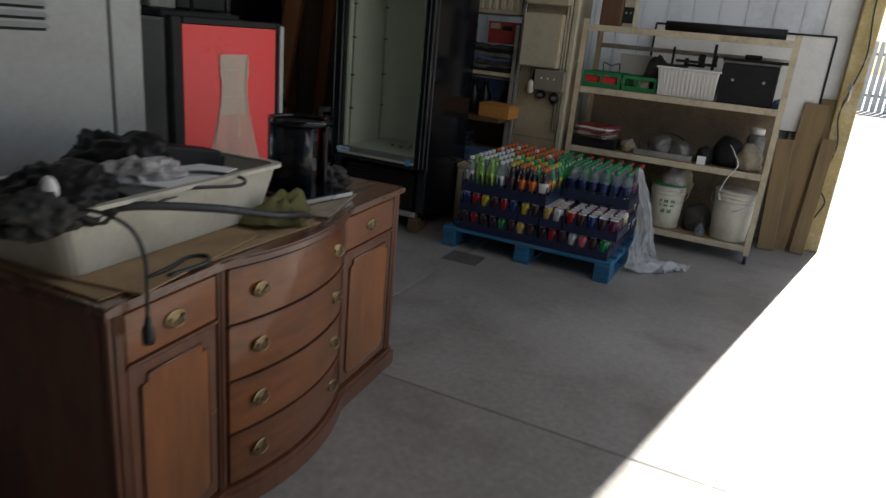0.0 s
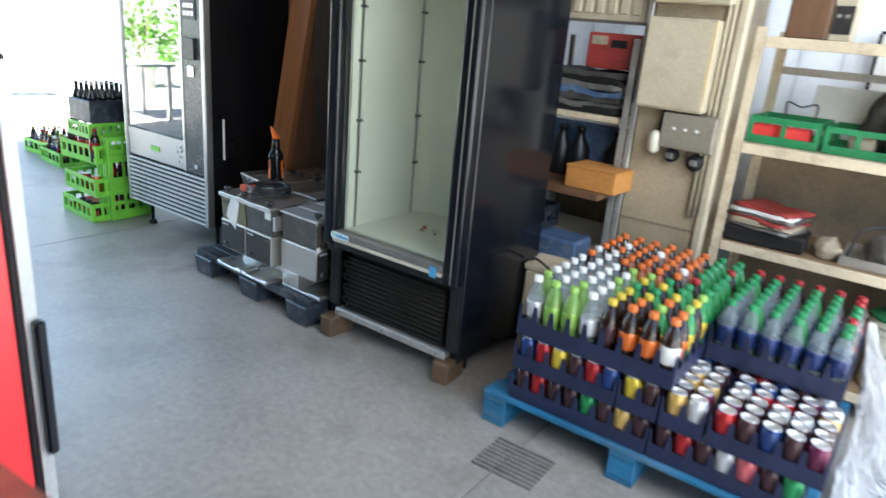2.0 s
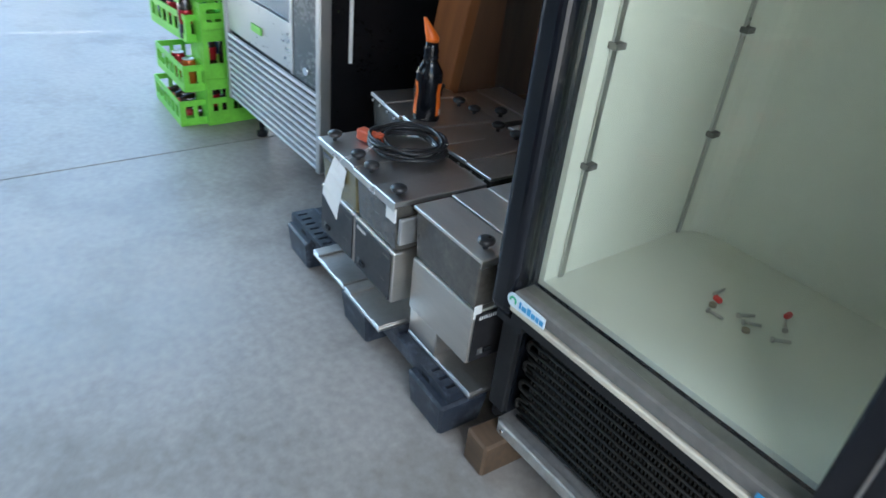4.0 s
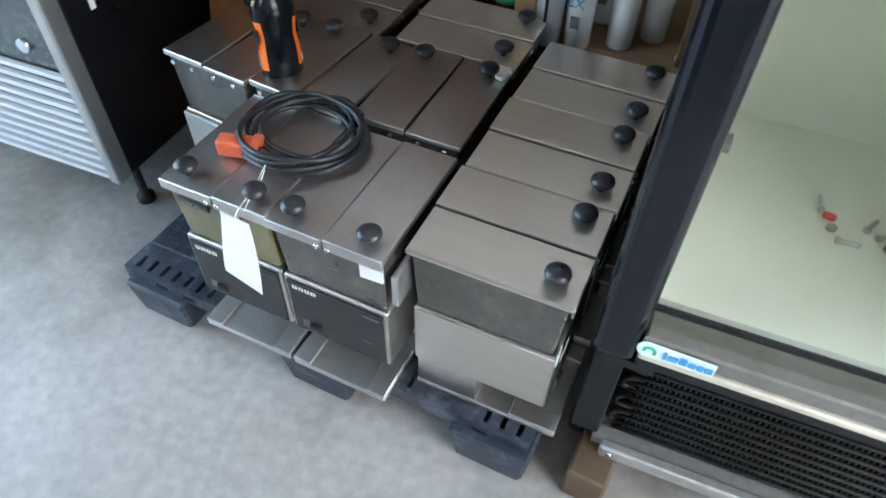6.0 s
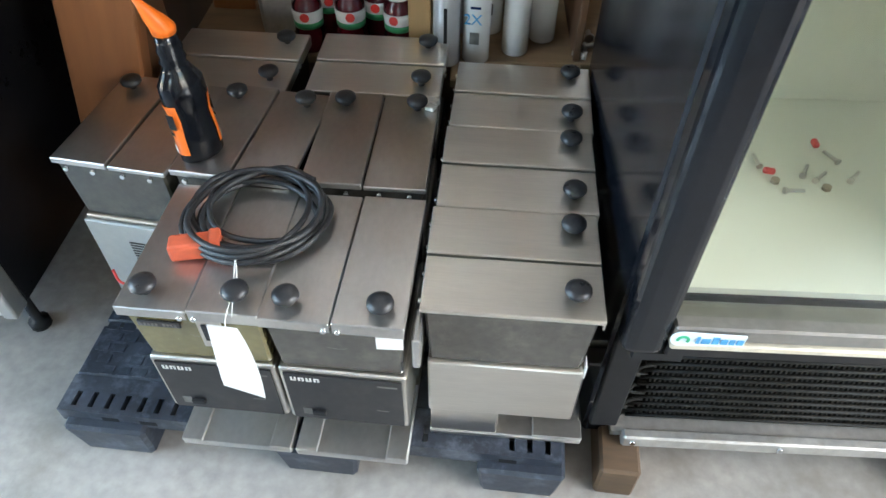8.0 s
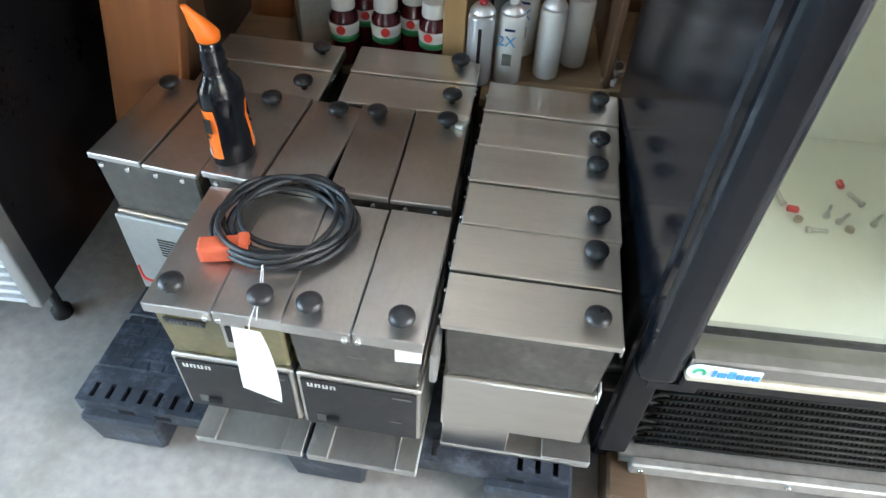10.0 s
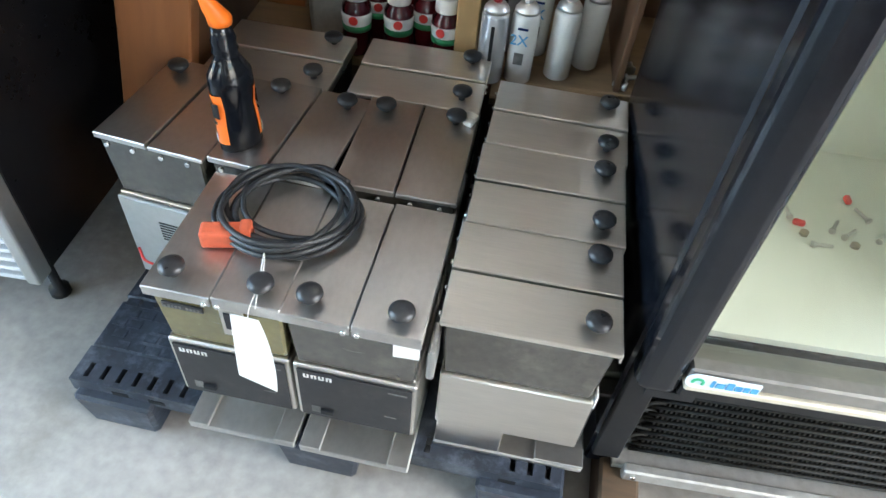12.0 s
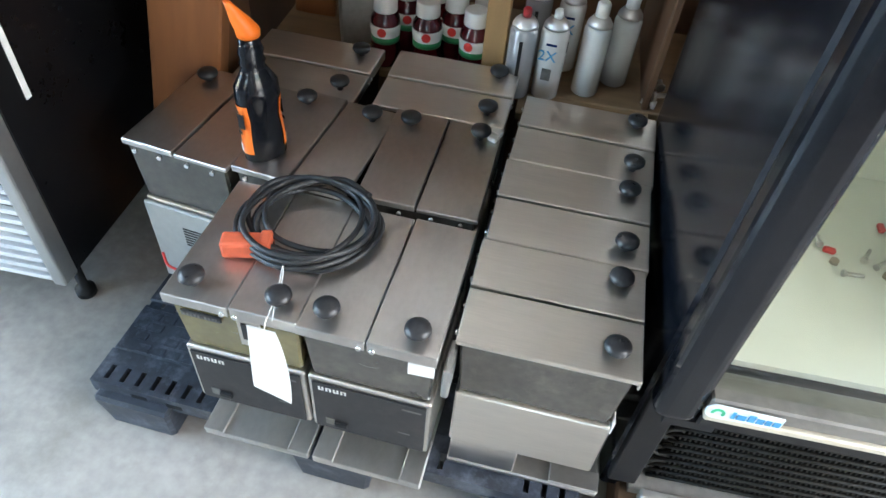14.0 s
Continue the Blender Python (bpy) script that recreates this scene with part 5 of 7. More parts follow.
for k, (u, v, r) in enumerate(((0.55, 0.17, 8), (0.57, 0.18, 3), (0.53, 0.19, -6), (0.6, 0.17, 12))):
    bm = B()
    rbox(bm, -0.15, -0.10, 0, 0.15, 0.10, 0.006, r=0.002)
    solid("magazine", bm, M["paper" if k % 2 else "junk_grey"], "thin magazine lying in the tub", "magazine", on_dresser(u - 0.13, v + 0.06, IN + 0.125 + 0.0065 * k, r), "papers in the tub")
bm = B()
rbox(bm, -0.12, -0.045, 0, 0.12, 0.045, 0.07, r=0.006, seg=2)
rbox(bm, 0.121, -0.03, 0.01, 0.15, 0.03, 0.055, r=0.004)
solid("black_toolbox", bm, M["black_matt"], "matt black device lying in the tub", "device", DR @ pose(0.57, 0.33, 0.155, rx=0, ry=10, rz=-12))
# white plug of a cord
bm = B()
lathe(bm, [(0.010, 0), (0.018, 0.008), (0.019, 0.035), (0.013, 0.052), (0.006, 0.06)], 14)
solid("white_plug", bm, M["white"], "white rounded plug on a dark cord", "plug", on_dresser(0.02, 0.16, 0.19, 20))
# black cord that hangs over the dresser's edge with its plug
cord = thing("power_cord", "black power cord hanging over the dresser edge", "cord")
bm = B()
pts = [(0.0, 0.14, 0.19), (0.05, 0.06, 0.185), (0.08, 0.0, 0.15), (0.078, -0.035, 0.09), (0.07, -0.045, 0.02), (0.067, -0.045, -0.04)]
sweep(bm, [DR @ Vector(p) for p in curve_pts(pts, 8)], 0.0045, 7)
part("cord", bm, M["rubber"], cord)
bm = B()
lathe(bm, [(0.006, 0), (0.009, -0.02), (0.014, -0.03), (0.014, -0.062), (0.012, -0.064)][::-1], 12, tuple(DR @ Vector((0.067, -0.045, -0.038))))
part("plug", bm, M["rubber"], cord)
bm = B()
pts = [(0.12, 0.16, 0.15), (0.2, 0.10, 0.16), (0.38, 0.02, 0.13), (0.58, -0.015, 0.075), (0.72, 0.0, 0.045), (0.80, 0.02, 0.02)]
sweep(bm, [DR @ Vector(p) for p in curve_pts(pts, 8)], 0.011, 8)
solid("black_hose", bm, M["rubber"], "thick black hose draped over the tub", "hose")
bm = B()
pts = [(0.18, 0.11, 0.165), (0.34, 0.12, 0.17), (0.50, 0.05, 0.165), (0.56, 0.09, 0.17), (0.52, 0.16, 0.18), (0.42, 0.2, 0.19)]
sweep(bm, [DR @ Vector(p) for p in curve_pts(pts, 8)], 0.005, 7)
solid("loose_cord", bm, M["rubber"], "looped black cord lying across the tub", "cord")
# small black strap on the dresser front edge
bm = B()
sweep(bm, [DR @ Vector(p) for p in curve_pts([(0.15, 0.03, 0.012), (0.22, 0.03, 0.016), (0.30, 0.05, 0.014), (0.33, 0.02, 0.016), (0.30, -0.008, 0.013), (0.18, 0.0, 0.013)], 8)], 0.006, 6)
solid("black_strap", bm, M["rubber"], "short black strap lying on cardboard", "strap")
# olive glove-like cloth
bm = B()
gu, gv, rows = 44, 26, []
for i in range(gu + 1):
    row = []
    for j in range(gv + 1):
        u, v = i / gu, j / gv
        edge = min(u, 1 - u, v, 1 - v)
        wave = abs(math.sin(3.1 * (1.5 * u + 0.7 * v) + 1.2 * noise.noise(Vector((u * 2.2, v * 2.2, 1.7))))) ** 0.8
        cross = abs(noise.noise(Vector((u * 3.4 + v * 2.0, v * 4.2 - u, 6.6))))
        z = 0.006 + (0.055 * wave + 0.05 * cross) * min(1, edge * 4 + 0.12)
        row.append(bm.verts.new(((u - 0.5) * 0.22 + 0.018 * math.sin(5 * v + 1), (v - 0.5) * 0.15 * (1 - 0.35 * u) + 0.016 * math.sin(6 * u), z)))
    rows.append(row)
for ra, rb in zip(rows, rows[1:]):
    for j in range(gv):
        bm.faces.new((ra[j], rb[j], rb[j + 1], ra[j + 1])).smooth = True
bmesh.ops.solidify(bm, geom=bm.faces[:], thickness=0.003)
solid("olive_cloth", bm, M["cloth"], "crumpled olive yellow work glove on the dresser", "glove", on_dresser(0.765, 0.10, 0.006, 30) @ Matrix.Diagonal((1.2, 1.3, 1.0, 1)))
bm = B()
lump(bm, (0, 0, 0), (0.048, 0.06, 0.055), 0.42, 1.5, 5, 4.4, 0.14)
solid("grey_rag", bm, M["cloth_grey"], "crumpled dark grey rag on the dresser top", "rag", on_dresser(1.245, 0.20, 0.0, 10))
# black curved stand
st = thing("black_stand", "glossy black curved metal stand on a square base", "stand", on_dresser(1.065, 0.235, 0.0065, -14))
bm = B()
rbox(bm, -0.13, -0.15, 0.0, 0.13, 0.13, 0.022, r=0.006, seg=2)
part("base", bm, M["black_gloss"], st)
bm = B()
box(bm, -0.128, -0.153, 0.004, 0.128, -0.1505, 0.018)
part("base_trim", bm, M["alu"], st, "bright metal front edge")


def arc_wall(bm, r0, r1, a0, a1, z0, z1, n=16, top=0.0):
    cols = []
    for k in range(n + 1):
        a = radians(a0 + (a1 - a0) * k / n)
        zt = z1 + top * math.cos(a)
        cols.append([bm.verts.new(p) for p in ((r0 * math.cos(a), r0 * math.sin(a), z0), (r1 * math.cos(a), r1 * math.sin(a), z0), (r1 * math.cos(a), r1 * math.sin(a), zt), (r0 * math.cos(a), r0 * math.sin(a), zt))])
    for p, q in zip(cols, cols[1:]):
        for k in range(4):
            f = bm.faces.new((p[k], q[k], q[(k + 1) % 4], p[(k + 1) % 4]))
            f.smooth = k in (1, 3)
    bm.faces.new(cols[0][::-1])
    bm.faces.new(cols[-1])


bm = B()
arc_wall(bm, 0.098, 0.106, 35, 255, 0.0225, 0.25)
part("shroud", bm, M["black_gloss"], st)
bm = B()
arc_wall(bm, 0.098, 0.1065, -32, 4, 0.0225, 0.25, 5)
part("front_upright", bm, M["black_gloss"], st)
bm = B()
arc_wall(bm, 0.098, 0.1072, 0, 359.9, 0.2505, 0.272, 32)
part("rim", bm, M["black_gloss"], st, "glossy black rim with a bright edge")
bm = B()
lathe(bm, [(0.092, 0.246), (0.092, 0.256)], 28)
part("top_plate", bm, M["black_matt"], st)


# ---- red-fronted cooler behind the dresser ----
def build_red():
    c = thing("red_cooler", "low cooler with a red front and bottle picture", "cooler", pose(-1.86, 1.60, 0))
    W, D, H = 0.625, 0.62, 1.36
    one("cabinet", c, M["grey_metal"], -D, 0.0, 0.06, -0.045, W, H, r=0.01, label="grey enamelled cabinet")
    bm = B()
    rbox(bm, -0.044, 0.0, 0.06, -0.004, 0.055, H + 0.012, r=0.006)
    rbox(bm, -0.044, W - 0.04, 0.06, -0.004, W, H + 0.012, r=0.006)
    rbox(bm, -0.044, 0.0555, H - 0.015, -0.004, W - 0.0405, H + 0.012, r=0.004)
    part("door_frame", bm, M["black_matt"], c)
    fr = one("red_front", c, M["red_panel"], -0.043, 0.056, 0.08, -0.008, W - 0.041, H - 0.016, label="glossy red front panel")
    one("edge_strip", c, M["grey_metal"], -0.003, W - 0.026, 0.1, 0.006, W - 0.002, H, label="grey edge strip")
    one("door_handle", c, M["black_gloss"], 0.0065, W - 0.018, 0.55, 0.03, W + 0.004, 0.86, r=0.006)
    # picture of a glass bottle, in flat layers
    m_glass = mat("printed_glass_green", (0.54, 0.43, 0.34), 0.35, var=0.08, scale=4, fine=9, bump=0.0, stretch=(1, 2.0, 0.6), dirt=(0.62, 0.14, 0.11), dirt_amt=0.35)
    m_drink = mat("printed_drink", (0.60, 0.31, 0.24), 0.35, var=0.10, scale=4, fine=9, bump=0.0, stretch=(1, 2.0, 0.4), dirt=(0.62, 0.42, 0.32), dirt_amt=0.4)
    m_pale = mat("printed_pale_glass", (0.58, 0.43, 0.34), 0.35, var=0.12, scale=14, bump=0.0)
    m_dark = mat("printed_dark_cola", (0.10, 0.012, 0.012), 0.35, var=0.4, scale=5, bump=0.0, dirt=(0.45, 0.04, 0.03), dirt_amt=0.5)
    m_red = mat("printed_red_glow", (0.50, 0.05, 0.03), 0.35, var=0.2, scale=9, bump=0.0)
    cy = 0.325
    half = [(0.075, 1.205), (0.082, 1.198), (0.083, 1.165), (0.078, 1.155), (0.083, 1.14), (0.080, 1.115), (0.072, 1.10), (0.076, 1.03), (0.090, 0.96), (0.118, 0.86), (0.150, 0.76), (0.172, 0.66), (0.178, 0.56), (0.172, 0.46), (0.155, 0.36), (0.150, 0.28), (0.160, 0.12)]

    half = [(w * 1.02, z + 0.03) for w, z in half]

    def flat(half, x, name, m, label=""):
        bm = B()
        prev = None
        for w, z in half:
            row = [bm.verts.new((x, cy - w, z)), bm.verts.new((x, cy, z)), bm.verts.new((x, cy + w, z))]
            if prev:
                bm.faces.new((prev[0], prev[1], row[1], row[0]))
                bm.faces.new((prev[1], prev[2], row[2], row[1]))
            prev = row
        r = bmesh.ops.extrude_face_region(bm, geom=bm.faces[:])
        for v in r["geom"]:
            if isinstance(v, bmesh.types.BMVert):
                v.co.x += 0.0012
        return part(name, bm, m, fr, label)

    pic = flat(half, -0.0075, "bottle_print", m_glass, "printed pale glass bottle")
    flat([(w * 0.93, z) for w, z in half if z < 1.06], -0.0055, "drink_print", m_drink, "printed amber drink")
    flat([(w * 0.93, z) for w, z in half if z < 0.84], -0.0040, "dark_drink_print", m_dark, "printed dark cola")

    def streak(f0, f1, z0, z1, m):
        bm = B()
        rows = [(w, z) for w, z in half if z0 < z < z1]
        prev = None
        for k, (w, z) in enumerate(rows):
            t = math.sin(math.pi * (k + 0.4) / (len(rows) - 0.2))
            mid, hw = (f0 + f1) / 2 * w, (f1 - f0) / 2 * w * t
            row = [bm.verts.new((-0.0026, cy + mid - hw, z)), bm.verts.new((-0.0026, cy + mid + hw, z))]
            if prev:
                bm.faces.new((prev[0], prev[1], row[1], row[0]))
            prev = row
        part("printed_highlight", bm, m, fr)

    streak(-0.99, -0.87, 0.86, 1.24, m_pale)
    streak(0.86, 0.99, 0.84, 1.24, m_pale)
    streak(0.10, 0.30, 0.84, 1.06, m_pale)
    streak(-0.97, -0.86, 0.3, 0.84, m_red)
    for z0, z1 in ((1.226, 1.236), (1.172, 1.177), (1.136, 1.140), (1.062, 1.070)):
        one("printed_ring", fr, m_pale, -0.0024, cy - 0.078, z0, -0.0021, cy + 0.078, z1)
    # printed white swirl across the bottle, in separate strokes
    strokes = [((-0.145 + 0.05 * k, 0.705 + 0.004 * k), (-0.135 + 0.05 * k, 0.718), (-0.130 + 0.05 * k, 0.742), (-0.118 + 0.05 * k, 0.758 - 0.01 * (k % 2))) for k in range(6)]
    strokes.append(((-0.15, 0.69), (-0.06, 0.682), (0.04, 0.694), (0.13, 0.686)))
    for k, line in enumerate(strokes):
        bm = B()
        sweep(bm, [(0.0, cy + y, z) for y, z in [(q[0], q[1]) for q in curve_pts([(a, b, 0) for a, b in line], 6)]], 0.0048, 6)
        for v in bm.verts:
            v.co.x = -0.0018 + v.co.x * 0.12
        part("printed_stroke", bm, M["white"], fr, "white swirl" if not k else "")
    bm = B()
    lathe(bm, [(0.03, 0), (0.03, 0.06)], 10, (-0.1, 0.08, 0))
    part("foot", bm, M["black_matt"], c)
    for x, y in ((-0.1, W - 0.08), (-D + 0.08, 0.08), (-D + 0.08, W - 0.08)):
        bm = B()
        cyl(bm, (x, y, 0), 0.03, 0.06, 10)
        part("foot", bm, M["black_matt"], c)
    return c


build_red()
# black machine on top of the red cooler
bx = thing("black_machine", "black boxy countertop machine with chrome posts", "machine", pose(-1.92, 1.62, 1.3605))
one("base", bx, M["black_matt"], -0.40, 0.0, 0.0, -0.02, 0.42, 0.03, r=0.006)
one("body", bx, M["black_matt"], -0.40, 0.18, 0.0305, -0.14, 0.50, 0.45, r=0.012)
one("box", bx, M["junk_grey"], -0.30, 0.02, 0.0305, -0.10, 0.15, 0.10, r=0.006)
for y in (0.21, 0.40):
    bm = B()
    cyl(bm, (-0.08, y, 0.0305), 0.008, 0.42, 10)
    part("chrome_post", bm, M["chrome"], bx)
one("head", bx, M["black_gloss"], -0.40, 0.16, 0.4505, -0.04, 0.52, 0.60, r=0.01)

# grey steel locker
lk = thing("steel_locker", "tall grey steel locker with louvred door", "locker", pose(-1.68, 0.35, 0))
one("cabinet", lk, M["grey_metal"], -0.5, 0.0, 0.0, -0.0225, 0.97, 1.95, r=0.006)
dr = one("door", lk, M["grey_metal"], -0.022, 0.012, 0.06, 0.0, 0.845, 1.92, r=0.004)
one("frame_edge", lk, M["grey_metal"], -0.022, 0.855, 0.02, -0.002, 0.968, 1.94, r=0.003)
for k in range(6):
    z = 1.306 + 0.029 * k
    one("louvre_slot", dr, M["black_matt"], 0.0005, 0.42, z, 0.0015, 0.645, z + 0.008)
    bm = B()
    frustum(bm, (0.0, 0.412, 0.012, 0.653), z + 0.0085, (0.0, 0.42, 0.003, 0.645), z + 0.022)
    part("louvre", bm, M["grey_metal"], dr)


# ---- drinks on the blue pallet ----
def build_blue_pallet(m, label):
    p = thing("blue_pallet", label, "pallet", m)
    W, D = 1.17, 1.0
    for k in range(6):
        y = k * (D - 0.11) / 5
        one("deck_board", p, M["blue_pallet"], 0, y, 0.118, W, y + 0.11, 0.138, r=0.003)
    for x in (0.0, W / 2 - 0.05, W - 0.10):
        one("runner_board", p, M["blue_pallet"], x, 0.0, 0.098, x + 0.10, D, 0.1175, r=0.002)
        for y in (0.0, D / 2 - 0.07, D - 0.14):
            one("block", p, M["blue_pallet"], x, y + 0.003, 0.02, x + 0.10, y + 0.137, 0.0975, r=0.004)
        one("foot_board", p, M["blue_pallet"], x, 0.0, 0.0, x + 0.10, D, 0.0195, r=0.002)
    return p


PALLET = pose(-1.695, 3.735, 0)
build_blue_pallet(PALLET, "blue painted wooden pallet loaded with drinks")


def build_tray(w, d, h, m, group):
    """An open plastic can tray: floor, low wall with scalloped posts."""
    t = thing("drink_tray", "navy blue plastic drink tray with scalloped walls", "tray", m, group)
    one("tray_floor", t, M["tray_blue"], 0, 0, 0, w, d, 0.006)
    for name, x0, y0, x1, y1 in (("front_wall", 0, 0, w, 0.004), ("back_wall", 0, d - 0.004, w, d), ("left_wall", 0, 0.0045, 0.004, d - 0.0045), ("right_wall", w - 0.004, 0.0045, w, d - 0.0045)):
        bm = B()
        along = x1 - x0 > y1 - y0
        lo, hi = (x0, x1) if along else (y0, y1)
        n = max(2, round((hi - lo) / 0.068))
        top = [(lo, h)]
        for k in range(n):
            p, q = lo + (hi - lo) * k / n, lo + (hi - lo) * (k + 1) / n
            top += [(p + 0.006, h), (p + 0.013, h * 0.52), (q - 0.013, h * 0.52), (q - 0.006, h)]
        top.append((hi, h))
        extrude(bm, [(lo, 0.0065), (hi, 0.0065)] + top[::-1], *((y0, y1, "y") if along else (x0, x1, "x")))
        part(name, bm, M["tray_blue"], t)
    return t


CAN_PROF = [(0.025, 0.0), (0.0265, 0.003), (0.0325, 0.012), (0.0325, 0.104), (0.0285, 0.114), (0.027, 0.118)]
CAN_TOP = [(0.027, 0.1182), (0.0272, 0.1215), (0.0255, 0.1218), (0.0245, 0.1185), (0.008, 0.1187)]
can_mesh, bottle_mesh = {}, {}
bm = B()
lathe(bm, CAN_TOP, 14)
can_top_mesh = mesh_of("lid", bm, M["can_top"])
for key in ("red", "silver", "blue", "green", "gold", "dark", "yellow", "purple", "white", "pink", "orange"):
    bm = B()
    lathe(bm, CAN_PROF, 14)
    can_mesh[key] = mesh_of("body", bm, M["can_" + key])
CAN_NAMES = {"dark": "dark brown", "pink": "pale red"}


def can(key, m):
    c = thing("drink_can", CAN_NAMES.get(key, key) + " aluminium drink can packed in a tray", "can", m, "drink cans")
    part("body", can_mesh[key], None, c)
    part("lid", can_top_mesh, None, c)
    return c


BODY = [(0.030, 0), (0.034, 0.006), (0.0345, 0.05), (0.032, 0.075), (0.034, 0.10), (0.034, 0.140), (0.0305, 0.162), (0.023, 0.184), (0.016, 0.199), (0.0135, 0.206), (0.0135, 0.213)]
LABEL = [(0.0328, 0.07), (0.0338, 0.078), (0.0350, 0.10), (0.0350, 0.128), (0.034, 0.134)]
CAP = [(0.0164, 0.207), (0.0166, 0.210), (0.0162, 0.226), (0.0142, 0.2285)]


def bottle_kind(kind, drink, label, cap):
    out = []
    for name, prof, material in (("body", BODY, M[drink]), ("label", LABEL, M[label]), ("cap", CAP, M[cap])):
        bm = B()
        lathe(bm, prof, 12)
        out.append((name, mesh_of(name, bm, material)))
    bottle_mesh[kind] = out


bottle_kind("water", "bottle_clear", "can_blue", "cap_white")
bottle_kind("clear_green", "bottle_clear", "can_navy", "cap_green")
bottle_kind("lime", "drink_lime", "can_lime", "cap_lime")
bottle_kind("clear_white", "bottle_clear", "can_silver", "cap_white")
bottle_kind("cola_orange", "drink_cola", "can_orange", "cap_orange")
bottle_kind("orange", "drink_orange", "can_orange", "cap_orange")
bottle_kind("cola_yellow", "drink_cola", "can_dark", "cap_yellow")
bottle_kind("cola_white", "drink_cola", "can_white", "cap_orange")
bottle_kind("green", "drink_green", "can_green", "cap_green")
bottle_kind("cola_red", "drink_cola", "can_red", "cap_red")
bottle_kind("lemon_lime", "drink_green", "can_yellow", "cap_lime")
BOTTLE_NAMES = {"water": "clear plastic water bottle with blue label and white cap", "clear_green": "clear plastic drink bottle with blue label and green cap", "lime": "lime green drink bottle with lime cap",
                "clear_white": "clear drink bottle with silver label and white cap", "cola_orange": "dark cola bottle with orange label and cap", "orange": "orange soda bottle with orange cap",
                "cola_yellow": "dark cola bottle with yellow cap", "cola_white": "dark cola bottle with white label and orange cap", "green": "green soda bottle with green cap", "cola_red": "dark cola bottle with red label and cap", "lemon_lime": "green soda bottle with yellow label and lime cap"}


def bottle(kind, m):
    c = thing("drink_bottle", BOTTLE_NAMES[kind], "bottle", m, "drink bottles")
    for name, me in bottle_mesh[kind]:
        part(name, me, None, c)
    return c


rng = random.Random(5)
# extra dark keys, here and in the front lists, put tray shade into colour
CAN_KEYS = ["red", "dark", "silver", "dark", "dark", "gold", "silver", "purple", "dark", "blue"]


def can_tray(x, y, z, nx, ny, front=None, full=True):
    p, e = 0.0675, 0.005
    w, d = nx * p + 2 * e, ny * p + 2 * e
    build_tray(w, d, 0.105, PALLET @ pose(x, y, z), "can trays on the pallet")
    for i in range(nx):
        for j in range(ny):
            if full or j == 0 or i in (0, nx - 1):
                key = front[i % len(front)] if front and j == 0 else rng.choice(CAN_KEYS)
                can(key, PALLET @ pose(x + e + p * (i + 0.5), y + e + p * (j + 0.5), z + 0.0065, rz=rng.uniform(0, 360)))
    return w, d


def bottle_tray(x, y, z, nx, ny, kinds):
    p, e = 0.0735, 0.005
    w, d = nx * p + 2 * e, ny * p + 2 * e
    build_tray(w, d, 0.125, PALLET @ pose(x, y, z), "bottle trays on the pallet")
    for i in range(nx):
        for j in range(ny):
            bottle(kinds(i, j), PALLET @ pose(x + e + p * (i + 0.5), y + e + p * (j + 0.5), z + 0.0065, rz=rng.uniform(0, 360)))
    return w, d


Z0 = 0.1385
LAYER = 0.132
# bottom layer of cans along the front, filled only where it shows
can_tray(0.10, 0.02, Z0, 8, 6, ["dark", "red", "dark", "dark", "green", "dark", "gold", "dark"], full=False)
can_tray(0.655, 0.02, Z0, 7, 6, ["dark", "red", "dark", "silver", "pink", "dark", "green"], full=False)
can_tray(0.10, 0.44, Z0, 8, 6, full=False)
can_tray(0.655, 0.44, Z0, 7, 7, full=False)
# second layer
can_tray(0.10, 0.02, Z0 + LAYER, 6, 6, ["blue", "red", "yellow", "dark", "red", "blue"], full=False)
can_tray(0.52, 0.02, Z0 + LAYER, 2, 6, ["yellow", "dark"], full=False)
can_tray(0.672, 0.02, Z0 + LAYER, 2, 5, ["gold", "silver"])
can_tray(0.828, 0.02, Z0 + LAYER, 5, 5, ["red", "dark", "blue", "dark", "purple"])
can_tray(0.10, 0.44, Z0 + LAYER, 8, 6, full=False)
can_tray(0.66, 0.375, Z0 + LAYER, 7, 8, full=False)
# bottles on top
Z2 = Z0 + 2 * LAYER


def left_kinds(i, j):
    if i < 4:
        return "lime" if (j == 0 and i in (1, 2)) or (j == 1 and i == 2) else ("clear_white" if rng.random() < 0.86 else rng.choice(["lime", "water"]))
    if j == 0:
        return ["cola_yellow", "cola_orange", "cola_orange", "cola_white"][i - 4]
    return rng.choice(["cola_yellow", "cola_yellow", "lemon_lime", "cola_orange"]) if j < 3 else rng.choice(["green", "lemon_lime", "cola_yellow"])


bottle_tray(0.095, 0.03, Z2, 8, 6, left_kinds)
bottle_tray(0.095, 0.49, Z2, 8, 6, lambda i, j: rng.choice(["cola_orange", "cola_orange", "cola_orange", "orange", "clear_white"]) if i < 6 else rng.choice(["green", "green", "cola_red"]))
bottle_tray(0.70, 0.375, Z2, 6, 7, lambda i, j: "cola_red" if j > 5 or (i == 5 and j % 3 == 2) else ("green" if rng.random() < 0.06 else "clear_green"))

